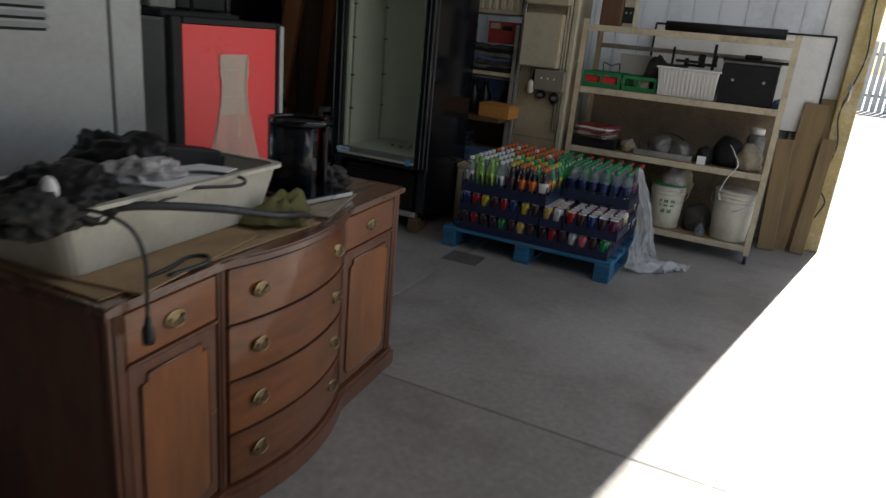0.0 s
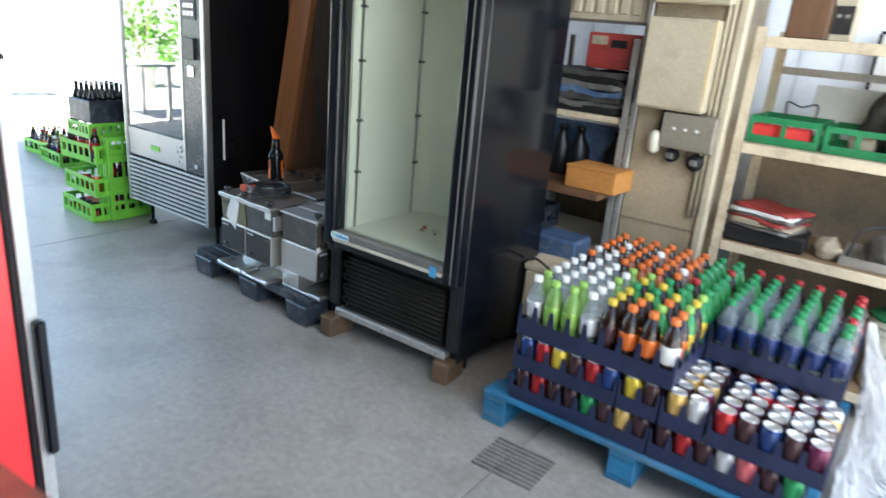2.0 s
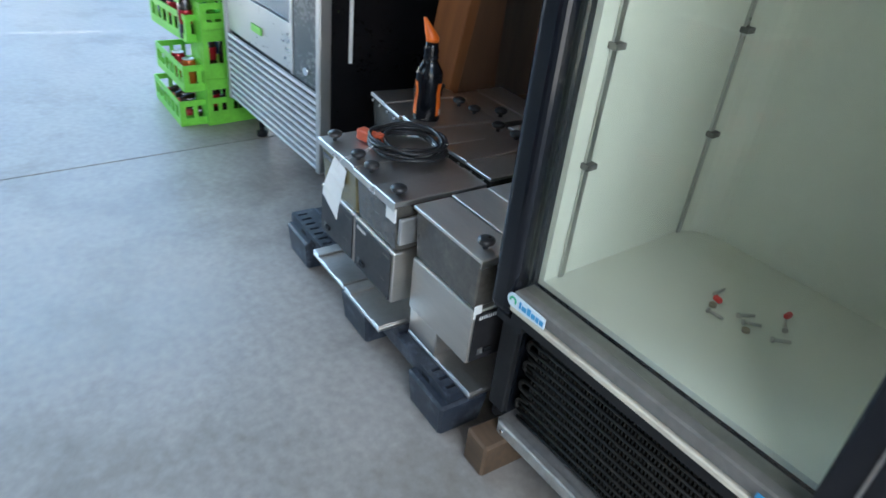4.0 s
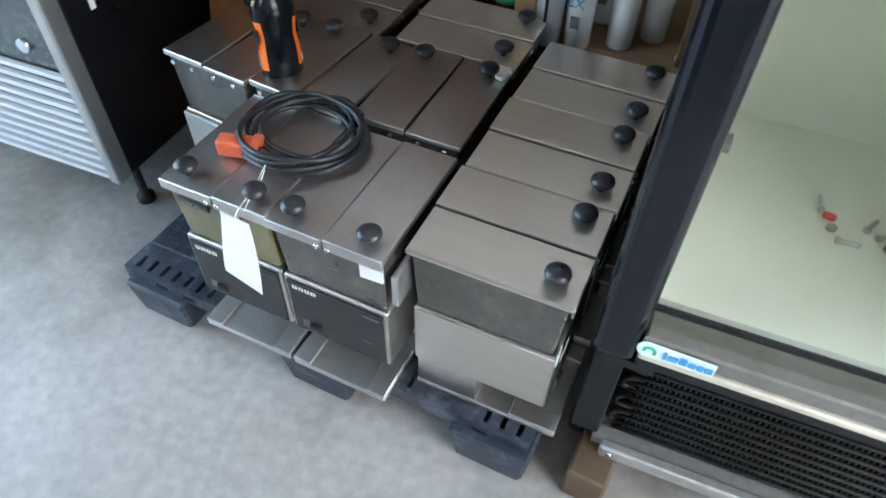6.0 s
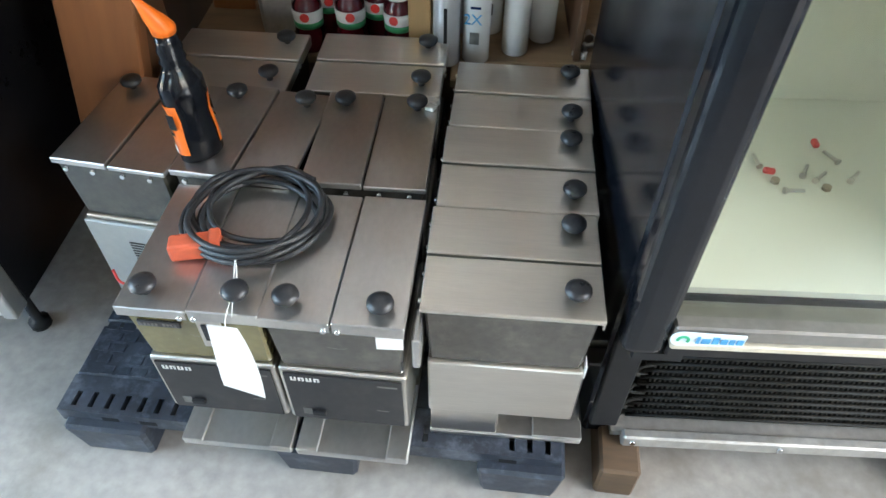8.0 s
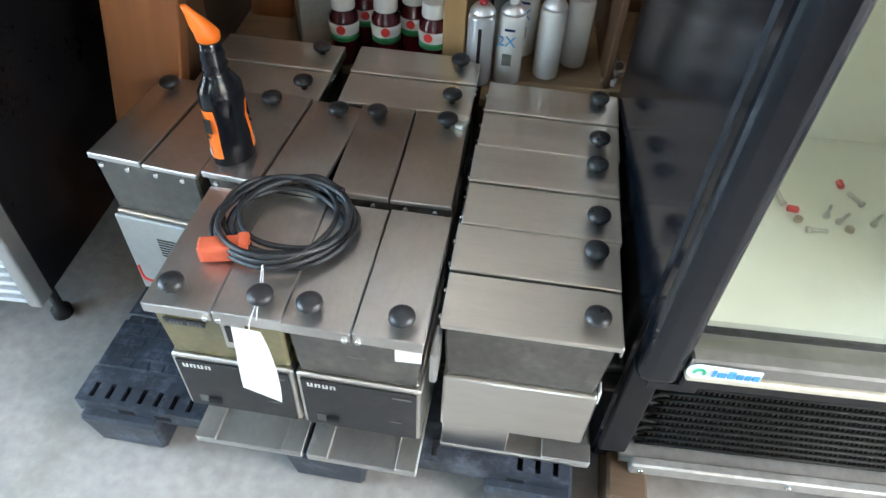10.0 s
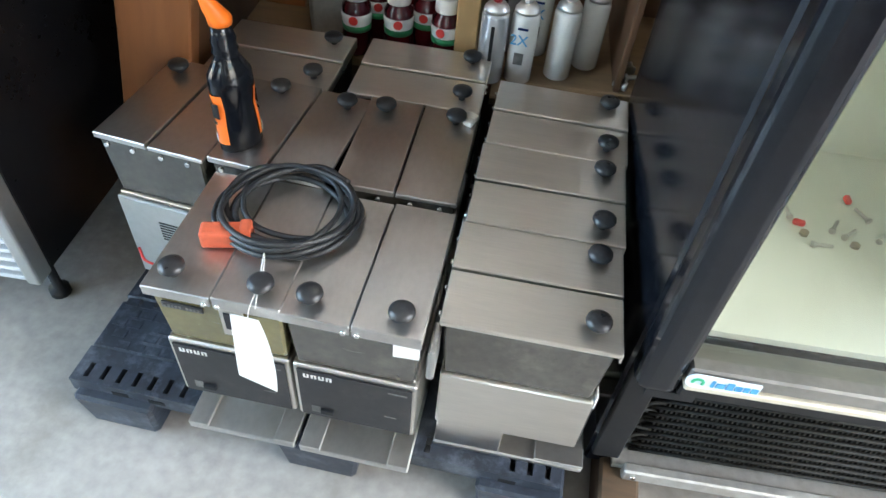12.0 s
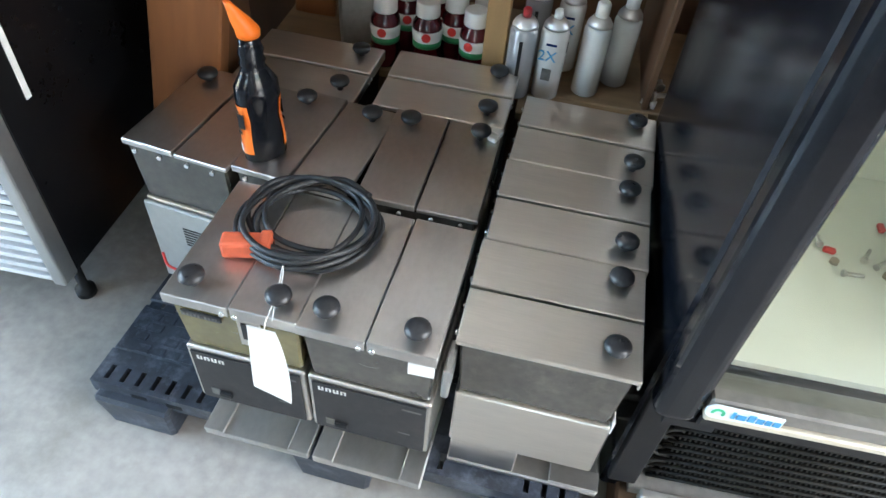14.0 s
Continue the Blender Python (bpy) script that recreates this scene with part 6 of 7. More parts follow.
# crumpled clear stretch film at the pallet's corner
bm = B()
nu, nv = 34, 64
path = curve_pts([Vector(p) for p in ((-0.53, 4.22, 0.665), (-0.49, 4.24, 0.50), (-0.44, 4.25, 0.30), (-0.43, 4.24, 0.12), (-0.38, 4.23, 0.045), (-0.28, 4.25, 0.04), (-0.19, 4.28, 0.03))], 12)
grid = []
for j in range(nv + 1):
    v = j / nv
    p = Vector(path[min(len(path) - 1, round(v * (len(path) - 1)))])
    wide = 0.03 + 0.23 * min(1, v * 1.5) + 0.14 * math.sin(min(1, max(0, v - 0.55) / 0.45) * math.pi) - 0.06 * max(0, v - 0.85) / 0.15
    lie = min(1, max(0, v - 0.6) / 0.2)
    row = []
    for i in range(nu + 1):
        u = i / nu - 0.5
        fold = abs(noise.noise(Vector((u * 9, v * 4, 0.3)))) + 0.5 * abs(noise.noise(Vector((u * 21, v * 13, 5.3))))
        q = p + Vector((0.62 * u, 0.78 * u, 0)) * wide * (1 + 0.25 * lie)
        q += Vector((0.055 * (fold - 0.3), -0.075 * (fold - 0.3), 0)) * (1 - lie) * min(1, v * 5)
        q.z += lie * (0.085 * fold - 0.02 - 0.05 * abs(u)) + 0.015 * noise.noise(Vector((u * 6, v * 17, 2.2)))
        q.z = max(q.z, 0.004 + 0.004 * fold)
        row.append(bm.verts.new(q))
    grid.append(row)
for j in range(nv):
    for i in range(nu):
        bm.faces.new((grid[j][i], grid[j][i + 1], grid[j + 1][i + 1], grid[j + 1][i])).smooth = True
bmesh.ops.solidify(bm, geom=bm.faces[:], thickness=0.0008)
solid("stretch_film", bm, M["film"], "crumpled clear stretch film trailing from the pallet", "plastic film")
# floor drain grate by the pallet
gr = thing("floor_grate", "dark cast iron floor grate set in the concrete", "grate", pose(-1.56, 3.47, 0.0005, rz=2), kind="structure")
for k in range(9):
    one("grate_bar", gr, M["junk_grey"], 0.0, k * 0.024, 0.0, 0.24, k * 0.024 + 0.012, 0.003)


# ---- steel shelf with its load ----
SX0, SX1, SY0, SY1 = -1.232, 0.225, 4.85, 5.34
LEVELS = (0.135, 0.658, 1.106, 1.552)


def build_rack():
    s = thing("steel_shelf", "cream painted steel shelving unit with rusty edges", "shelf")
    for x in (SX0, SX1 - 0.04):
        for y, sy in ((SY0, 1), (SY1, -1)):
            bm = B()
            sx = 1 if x == SX0 else -1
            xo = x if sx > 0 else x + 0.04
            extrude(bm, [(xo, y), (xo + sx * 0.04, y), (xo + sx * 0.04, y + sy * 0.004), (xo + sx * 0.004, y + sy * 0.004), (xo + sx * 0.004, y + sy * 0.04), (xo, y + sy * 0.04)], 0.075, 1.59)
            p = part("post", bm, M["shelf_paint"], s)
            bm = B()
            cyl(bm, (xo + sx * 0.02 - 0.012, y + sy * 0.02, 0.032), 0.032, 0.024, 14, turn=TO_X)
            part("caster", bm, M["rubber"], p)
            one("bracket", p, M["galv"], xo + sx * 0.02 - 0.016, y + sy * 0.02 - 0.016, 0.0645, xo + sx * 0.02 + 0.016, y + sy * 0.02 + 0.016, 0.0745)
    for z in LEVELS:
        bm = B()
        box(bm, SX0 + 0.005, SY0 + 0.005, z - 0.006, SX1 - 0.005, SY1 - 0.005, z)
        bd = part("shelf_board", bm, M["ledge_wood"] if z < 1.0 else M["shelf_paint"], s)
        one("shelf_lip", bd, M["shelf_paint"], SX0 + 0.042, SY0 - 0.003, z - 0.042, SX1 - 0.042, SY0 + 0.0045, z + 0.002, r=0.002)
    one("back_board", s, M["backboard"], SX0 + 0.01, SY1 + 0.001, 0.12, SX1 - 0.01, SY1 + 0.008, 1.10, label="brown hardboard backing")
    one("rear_rail", s, M["galv"], SX0 + 0.042, SY1 - 0.02, 1.40, SX1 - 0.042, SY1 - 0.012, 1.435)
    return s


build_rack()
Z1, Z2s, Z3, Z4 = [z + 0.0025 for z in LEVELS]


def heap(name, label, cat, key, x, y, z, size, seed, rough=0.3, freq=2.0, sub=3):
    bm = B()
    lump(bm, (0, 0, 0), size, rough, freq, sub, seed)
    return solid(name, bm, M[key], label, cat, pose(x, y, z, rz=seed * 57))


# top board: device, long black roll
dv = thing("brown_device", "old dark brown device with a lens cap", "device", pose(-1.02, 5.06, Z4))
one("body", dv, M["brown_wood"], -0.13, -0.09, 0.0, 0.03, 0.09, 0.22, r=0.008)
one("side_box", dv, M["beige_metal"], 0.032, -0.07, 0.0, 0.12, 0.08, 0.20, r=0.006)
one("face", dv, M["black_panel"], 0.04, -0.075, 0.03, 0.112, -0.0705, 0.14)
for k in (0, 1):
    bm = B()
    cyl(bm, (0.06 + 0.03 * k, -0.0755, 0.10), 0.009, 0.006, 10, turn=TO_Y)
    part("stud", bm, M["chrome"], dv)
bm = B()
cyl(bm, (-0.41, 0, 0.036), 0.036, 0.80, 16, turn=TO_X)
roll = solid("black_roll", bm, M["black_matt"], "long black rolled mat lying on the shelf top", "roll", pose(-0.26, 5.02, Z4, rz=-1))


def slotted(bm, length, h, t, n, along="x", at=(0.0, 0.0)):
    """A moulded wall with a row of n open slots, all of one piece."""
    rib = 0.02
    cuts = sorted({round(v, 5) for k in range(n + 1) for v in ((length - rib) * k / n, (length - rib) * k / n + rib)})
    zs = [0.0065, h * 0.3, h * 0.78, h]
    grid = {}

    def vert(i, j):
        if (i, j) not in grid:
            p = (at[0] + cuts[i], at[1], zs[j]) if along == "x" else (at[0], at[1] + cuts[i], zs[j])
            grid[i, j] = bm.verts.new(p)
        return grid[i, j]

    for i in range(len(cuts) - 1):
        for j in range(3):
            if j != 1 or i % 2 == 0:
                bm.faces.new((vert(i, j), vert(i + 1, j), vert(i + 1, j + 1), vert(i, j + 1)))
    push = Vector((0, t, 0)) if along == "x" else Vector((t, 0, 0))
    r = bmesh.ops.extrude_face_region(bm, geom=bm.faces[:], use_keep_orig=True)
    for v in r["geom"]:
        if isinstance(v, bmesh.types.BMVert):
            v.co += push


def small_crate(m, key, w, d, h, label, group="", nslot=4):
    c = thing("plastic_crate", label, "crate", m, group)
    one("crate_floor", c, M[key], 0, 0, 0, w, d, 0.006)
    for name, y in (("front_wall", 0), ("back_wall", d - 0.006)):
        bm = B()
        slotted(bm, w, h, 0.006, nslot, "x", (0, y))
        part(name, bm, M[key], c)
    for name, x in (("left_wall", 0), ("right_wall", w - 0.006)):
        bm = B()
        slotted(bm, d - 0.013, h, 0.006, nslot - 1 if nslot > 2 else 2, "y", (x, 0.0065))
        part(name, bm, M[key], c)
    return c


c = small_crate(pose(-1.20, 4.93, Z3), "crate_dkgreen", 0.29, 0.34, 0.115, "dark green plastic crate with red packets inside", "green crates on the shelf", 2)
c = small_crate(pose(-0.895, 4.93, Z3), "crate_dkgreen", 0.25, 0.34, 0.11, "dark green plastic crate holding odds and ends", "green crates on the shelf", 2)
for x, y, sx, key in ((-1.14, 4.96, 0.06, "red_bit"), (-1.02, 4.96, 0.07, "red_bit"), (-0.76, 4.97, 0.05, "junk_tan")):
    bm = B()
    rbox(bm, -sx, -0.03, 0, sx, 0.03, 0.075, r=0.01, seg=2)
    solid("packet", bm, M[key], ("red" if key == "red_bit" else "tan") + " packet lying in a green crate", "packet", pose(x, y + 0.02, Z3 + 0.0065, rz=8))
bm = B()
sweep(bm, curve_pts([(-1.09, 5.10, Z3 + 0.118), (-1.09, 5.08, Z3 + 0.18), (-1.03, 5.07, Z3 + 0.165), (-0.97, 5.08, Z3 + 0.18), (-0.97, 5.10, Z3 + 0.118)], 6), 0.004, 6)
solid("bent_wire", bm, M["rubber"], "bent black wire handle over a crate", "wire")
bm = B()
rbox(bm, -0.14, -0.008, 0, 0.14, 0.008, 0.26, r=0.003)
solid("white_board_sheet", bm, M["white"], "white panel leaning at the back of the shelf", "panel", pose(-0.88, 5.315, Z3, rx=0))
heap("dark_bag", "dark crumpled bag on the shelf", "bag", "cloth_grey", -0.70, 5.17, Z3, (0.12, 0.09, 0.17), 1.3)
# white ribbed basket with black gear on it
bk = thing("ribbed_basket", "white ribbed plastic basket full of black gear", "basket", pose(-0.648, 4.90, Z3))
bm = B()
frustum(bm, (0.02, 0.02, 0.40, 0.28), 0.0, (0.0, 0.0, 0.42, 0.30), 0.19)
part("basket_body", bm, M["white"], bk)
for k in range(15):
    x = 0.018 + k * 0.0272
    bm = B()
    v = frustum(bm, (x, 0.006, x + 0.013, 0.02), 0.006, (x - 0.002, -0.010, x + 0.014, 0.0), 0.186)
    part("rib", bm, M["white"], bk)
one("basket_rim", bk, M["white"], -0.012, -0.012, 0.1905, 0.432, 0.312, 0.204, r=0.004)
gear = thing("black_gear", "tangled black metal clamps heaped on the basket", "gear", pose(-0.43, 5.04, Z3 + 0.2045))
for k, (x, y, r, h) in enumerate(((-0.12, -0.04, 20, 0.05), (0.0, 0.02, -35, 0.07), (0.1, -0.03, 60, 0.06), (-0.03, -0.06, 5, 0.04))):
    bm = B()
    rbox(bm, -0.09, -0.014, 0, 0.09, 0.014, 0.02, r=0.004)
    rbox(bm, 0.06, -0.014, 0.0205, 0.085, 0.014, 0.02 + h, r=0.004)
    part("clamp", bm, M["black_matt"], gear, m=pose(x, y, 0.0205 * k * 0.6, rz=r))
one("upright", gear, M["black_matt"], 0.12, -0.01, 0.0, 0.14, 0.01, 0.18, r=0.003)
one("upright", gear, M["black_matt"], -0.16, -0.01, 0.0, -0.145, 0.01, 0.14, r=0.003)
# dark box with a flat thing on it
db = thing("dark_box", "dark grey box with folded flaps on the shelf", "box", pose(-0.22, 4.90, Z3))
one("box_body", db, M["black_matt"], 0, 0, 0, 0.36, 0.30, 0.27, r=0.006)
one("box_lid", db, M["junk_grey"], -0.004, -0.004, 0.2705, 0.364, 0.304, 0.285, r=0.003)
for x in (0.08, 0.28):
    bm = B()
    cyl(bm, (x, 0.0, 0.16), 0.010, 0.006, 10, turn=TO_Y)
    part("latch", bm, M["galv"], db)
hat = thing("flat_black_tool", "flat black tool lying on a dark box", "tool", pose(-0.04, 5.04, Z3 + 0.2855, rz=6))
one("plate", hat, M["black_matt"], -0.20, -0.07, 0, 0.22, 0.07, 0.02, r=0.006)
one("grip", hat, M["black_matt"], -0.06, -0.04, 0.0205, 0.05, 0.04, 0.05, r=0.01, seg=2)
heap("blue_rag", "small dark blue rag beside the box", "rag", "blue_sheet", 0.175, 4.95, Z3, (0.035, 0.05, 0.04), 2.9)
# second board: papers, trays, scrap
for k in range(6):
    bm = B()
    box(bm, -0.14, -0.11, 0, 0.14, 0.11, 0.014)
    rumple(bm, 0.014, 11.0, k + 2, 5)
    solid("magazine", bm, M[("junk_grey", "junk_tan", "crate_red", "junk_grey", "paper", "crate_red")[k]], "worn magazine in a pile on the shelf", "magazine", pose(-1.04 + 0.015 * math.sin(k * 3), 4.98 + 0.01 * k, Z2s + 0.075 + 0.0145 * k, rz=-14 + 9 * math.sin(k * 2.3)), "magazine pile")
bm = B()
rbox(bm, -0.17, -0.10, 0, 0.17, 0.10, 0.073, r=0.01, seg=2)
solid("flat_case", bm, M["black_matt"], "flat dark case with a tan label under magazines", "case", pose(-1.03, 4.99, Z2s, rz=2))
heap("tan_bundle", "small tan cloth bundle on the shelf", "bundle", "junk_tan", -0.78, 4.98, Z2s, (0.06, 0.06, 0.06), 3.3)
tr = thing("wire_tray", "shiny shallow metal tray leaning with scrap", "tray", pose(-0.72, 4.90, Z2s))
one("tray_plate", tr, M["galv"], 0, 0, 0, 0.42, 0.30, 0.006)
for a in ((0, 0, 0.42, 0.008), (0, 0.292, 0.42, 0.30), (0, 0.0085, 0.008, 0.2915), (0.412, 0.0085, 0.42, 0.2915)):
    one("tray_side", tr, M["galv"], a[0], a[1], 0.0065, a[2], a[3], 0.04)
heap("grey_scrap", "grey crumpled packaging in a metal tray", "packaging", "junk_grey", -0.55, 5.04, Z2s + 0.0065, (0.13, 0.09, 0.10), 4.7)
heap("grey_scrap", "grey crumpled packaging in a metal tray", "packaging", "junk_grey", -0.40, 5.02, Z2s + 0.0065, (0.09, 0.08, 0.08), 6.1)
bm = B()
sweep(bm, curve_pts([(-0.70, 4.96, Z2s + 0.03), (-0.66, 5.0, Z2s + 0.15), (-0.5, 5.05, Z2s + 0.17), (-0.38, 5.02, Z2s + 0.13), (-0.33, 4.99, Z2s + 0.03)], 6), 0.006, 6)
solid("black_cable", bm, M["rubber"], "black cable arched over a metal tray", "cable")
heap("dark_scrap", "small dark machine parts on the shelf", "scrap", "black_matt", -0.22, 4.99, Z2s, (0.07, 0.06, 0.08), 7.7)
bm = B()
rbox(bm, -0.03, -0.004, 0, 0.03, 0.004, 0.06, r=0.001)
solid("white_card", bm, M["paper"], "small white card standing on the shelf", "card", pose(-0.23, 4.875, Z2s))
heap("dark_motor", "dark dusty motor housing on the shelf", "motor", "black_matt", -0.07, 5.03, Z2s, (0.11, 0.10, 0.14), 8.8, 0.15)
heap("tan_sack", "crumpled tan sack slumped on the shelf edge", "sack", "junk_tan", 0.08, 4.96, Z2s, (0.09, 0.08, 0.12), 9.1, 0.25)
jar = thing("glass_jar", "dark jar with a white lid on the shelf", "jar", pose(0.09, 5.16, Z2s))
bm = B()
lathe(bm, [(0.06, 0), (0.065, 0.01), (0.065, 0.20), (0.045, 0.24)], 18)
part("jar_body", bm, M["junk_grey"], jar)
bm = B()
lathe(bm, [(0.05, 0.241), (0.05, 0.28), (0.047, 0.283)], 18)
part("lid", bm, M["white"], jar, "white screw lid")
bm = B()
sweep(bm, curve_pts([(-0.06, 4.95, Z2s + 0.16), (-0.02, 4.86, Z2s + 0.12), (0.02, 4.838, Z2s + 0.04), (-0.03, 4.835, Z2s - 0.06), (-0.06, 4.835, Z2s - 0.16), (-0.05, 4.85, Z2s - 0.22), (-0.05, 4.92, Z2s - 0.20)], 7), 0.004, 6)
solid("white_string", bm, M["white"], "thin white cord hanging from the shelf", "cord")


# bottom board: buckets
def bucket(m, label, rim, r=0.135, h=0.34):
    b = thing("bucket", label, "bucket", m, "buckets on the shelf")
    bm = B()
    t = 0.004
    lathe(bm, [(r * 0.86, 0), (r * 0.88, 0.004), (r, h), (r - t, h), (r * 0.86 - t, 0.008)], 28)
    part("bucket_body", bm, M["bucket"], b)
    for z, o in ((h - 0.01, 0.006), (h - 0.045, 0.004), (h - 0.075, 0.004)):
        bm = B()
        rr = r * (0.87 + 0.13 * z / h)
        lathe(bm, [(rr + 0.0006, z), (rr + o, z + 0.003), (rr + o, z + 0.010), (rr + 0.0006, z + 0.013)], 28)
        part("rim", bm, M[rim] if z == h - 0.01 else M["bucket"], b)
    bm = B()
    pts = [((r + 0.012) * math.cos(a), (r + 0.012) * math.sin(a) * -0.5 - 0.05, h - 0.04 - 0.10 * math.sin(a)) for a in [math.pi * k / 14 for k in range(15)]]
    sweep(bm, pts, 0.0025, 5)
    part("bail", bm, M["galv"], b)
    return b


b1 = bucket(pose(-0.425, 5.02, Z1, rz=20), "cream plastic bucket with a green rim and print", "crate_dkgreen", 0.127, 0.33)
bm = B()
for z, h in ((0.12, 0.03), (0.17, 0.012), (0.20, 0.02)):
    for k in range(7):
        a = -2.2 + 0.13 * k
        if (k + int(z * 100)) % 3:
            rr = 0.127 * (0.87 + 0.13 * z / 0.33) + 0.0015
            q = [(rr * math.cos(a), rr * math.sin(a)), (rr * math.cos(a + 0.11), rr * math.sin(a + 0.11))]
            bm.faces.new([bm.verts.new(p) for p in ((*q[0], z), (*q[1], z), (*q[1], z + h), (*q[0], z + h))])
part("print_bars", bm, M["crate_dkgreen"], b1)
bucket(pose(0.05, 5.0, Z1, rz=-30), "cream ribbed plastic bucket with a wire handle", "bucket", 0.145, 0.36)
heap("bucket_bag", "crumpled pale plastic bag stuffed in a bucket", "bag", "bag", -0.40, 5.02, Z1 + 0.25, (0.10, 0.09, 0.13), 2.4)
heap("brown_bundle", "brown paper bundle stuffed in a bucket", "bundle", "junk_tan", -0.33, 5.06, Z1 + 0.26, (0.06, 0.06, 0.14), 5.6)
heap("dark_rag", "dark rag heap between two buckets", "rag", "cloth_grey", -0.19, 5.06, Z1, (0.10, 0.10, 0.13), 3.9)
bm = B()
lathe(bm, [(0.034, 0), (0.036, 0.005), (0.036, 0.05), (0.014, 0.075), (0.014, 0.09)], 14)
solid("small_bottle", bm, M["bottle_clear"], "small clear bottle by the buckets", "bottle", pose(-0.14, 4.90, Z1))
bm = B()
rbox(bm, -0.16, -0.12, 0, 0.16, 0.12, 0.22, r=0.008)
solid("dark_carton", bm, M["brown_wood"], "dark brown carton in the shelf's lowest bay", "carton", pose(-0.93, 5.10, Z1))

# framed white board behind the shelf and the planks beside it
fb = thing("framed_board", "white board with a thin black frame against the wall", "board", pose(-0.20, 5.70, 0.9))
one("board_face", fb, M["white"], -0.65, -0.01, 0.01, 0.65, 0.0, 0.72)
for a in ((-0.66, 0.0, 0.66, 0.0095), (-0.66, 0.7205, 0.66, 0.735)):
    one("frame_bar", fb, M["black_matt"], a[0], -0.02, a[1], a[2], 0.0, a[3])
for x in (-0.665, 0.6505):
    one("frame_bar", fb, M["black_matt"], x, -0.02, 0.01, x + 0.0145, 0.0, 0.72)
one("stand_leg", fb, M["black_matt"], -0.5, -0.02, -0.9, -0.48, 0.0, -0.0005)
one("stand_leg", fb, M["black_matt"], 0.48, -0.02, -0.9, 0.5, 0.0, -0.0005)
for k, (x, y, w, h, r, ly) in enumerate(((0.30, 5.52, 0.17, 1.15, -7, 3), (0.45, 5.60, 0.16, 1.18, -5, 1), (0.27, 5.40, 0.12, 0.86, -8, -3), (0.50, 5.48, 0.10, 0.90, -7, 2))):
    bm = B()
    rbox(bm, 0, 0, 0, w, 0.028, h, r=0.004)
    solid("plank", bm, M["plank"], "weathered brown plank leaning against the wall", "plank", pose(x, y, 0.006, rx=r, ry=ly), "leaning planks")


# ---- panel with electrical boxes ----
ep = thing("tan_wall_panel", "tan wall panel with worn edges", "panel")
one("panel_body", ep, M["tan_panel"], -1.665, 4.80, 0, -1.305, 5.30, 2.9, r=0.006)
one("panel_seam", ep, M["backboard"], -1.665, 4.7955, 0.672, -1.305, 4.7995, 0.682)
one("edge_post", ep, M["galv"], -1.695, 4.79, 0, -1.668, 4.83, 2.9, r=0.003)
one("conduit_post", ep, M["beige_metal"], -1.302, 4.78, 0, -1.262, 4.84, 2.9, r=0.006)
for x in (-1.318, -1.34):
    bm = B()
    cyl(bm, (x, 4.788, 0.75), 0.009, 2.1, 10)
    part("conduit", bm, M["beige_metal"], ep)
eb = thing("electrical_box", "large beige metal electrical cabinet with a door", "electrical box", pose(-1.652, 4.70, 1.213))
one("box_body", eb, M["beige_metal"], 0, 0.006, 0, 0.30, 0.0995, 0.386, r=0.006)
one("door", eb, M["beige_metal"], 0.008, 0, 0.01, 0.29, 0.0055, 0.376, r=0.002)
one("door_edge", eb, M["yellow_post"], 0.291, 0.0005, 0.01, 0.299, 0.0055, 0.376)
eb2 = thing("upper_cabinet", "beige metal cabinet high on the wall panel", "electrical box", pose(-1.652, 4.70, 1.66))
one("box_body", eb2, M["beige_metal"], 0, 0.02, 0, 0.33, 0.0995, 0.8, r=0.006)
sw = thing("switch_box", "grey switch box with three small buttons", "switch box", pose(-1.515, 4.715, 1.048))
one("box_body", sw, M["switch_grey"], 0, 0, 0, 0.235, 0.0625, 0.155, r=0.005)
for k in range(3):
    bm = B()
    cyl(bm, (0.06 + 0.05 * k, 0.0, 0.09), 0.007, 0.006, 10, turn=TO_Y)
    part("button", bm, M["white"], sw)
bm = B()
sweep(bm, curve_pts([(-1.525, 4.79, 1.24), (-1.53, 4.76, 1.18), (-1.537, 4.75, 1.11)], 5), 0.008, 6)
sweep(bm, curve_pts([(-1.515, 4.79, 1.24), (-1.512, 4.77, 1.18), (-1.525, 4.755, 1.10)], 5), 0.006, 6)
drop = thing("socket_drop", "hanging cable with a pale round socket", "socket")
part("cable", bm, M["rubber"], drop)
bm = B()
lathe(bm, [(0.012, 0.0), (0.026, 0.012), (0.03, 0.05), (0.026, 0.085), (0.012, 0.10)], 14, (-1.540, 4.735, 1.015))
part("socket", bm, M["bucket"], drop, "pale cream socket body")
for x, z, s in ((-1.465, 1.01, 0.9), (-1.353, 0.995, 1.1)):
    rs = thing("round_socket", "round black wall socket under the switch box", "socket", pose(x, 4.795, z))
    bm = B()
    lathe(bm, [(0.035 * s, 0), (0.035 * s, 0.03), (0.026 * s, 0.05), (0.01, 0.052)], 16, (0, 0, 0), TO_Y)
    part("socket_body", bm, M["black_matt"], rs)
    one("socket_cap", rs, M["junk_grey"], -0.018, -0.06, -0.012, 0.018, -0.0525, 0.016, r=0.004)

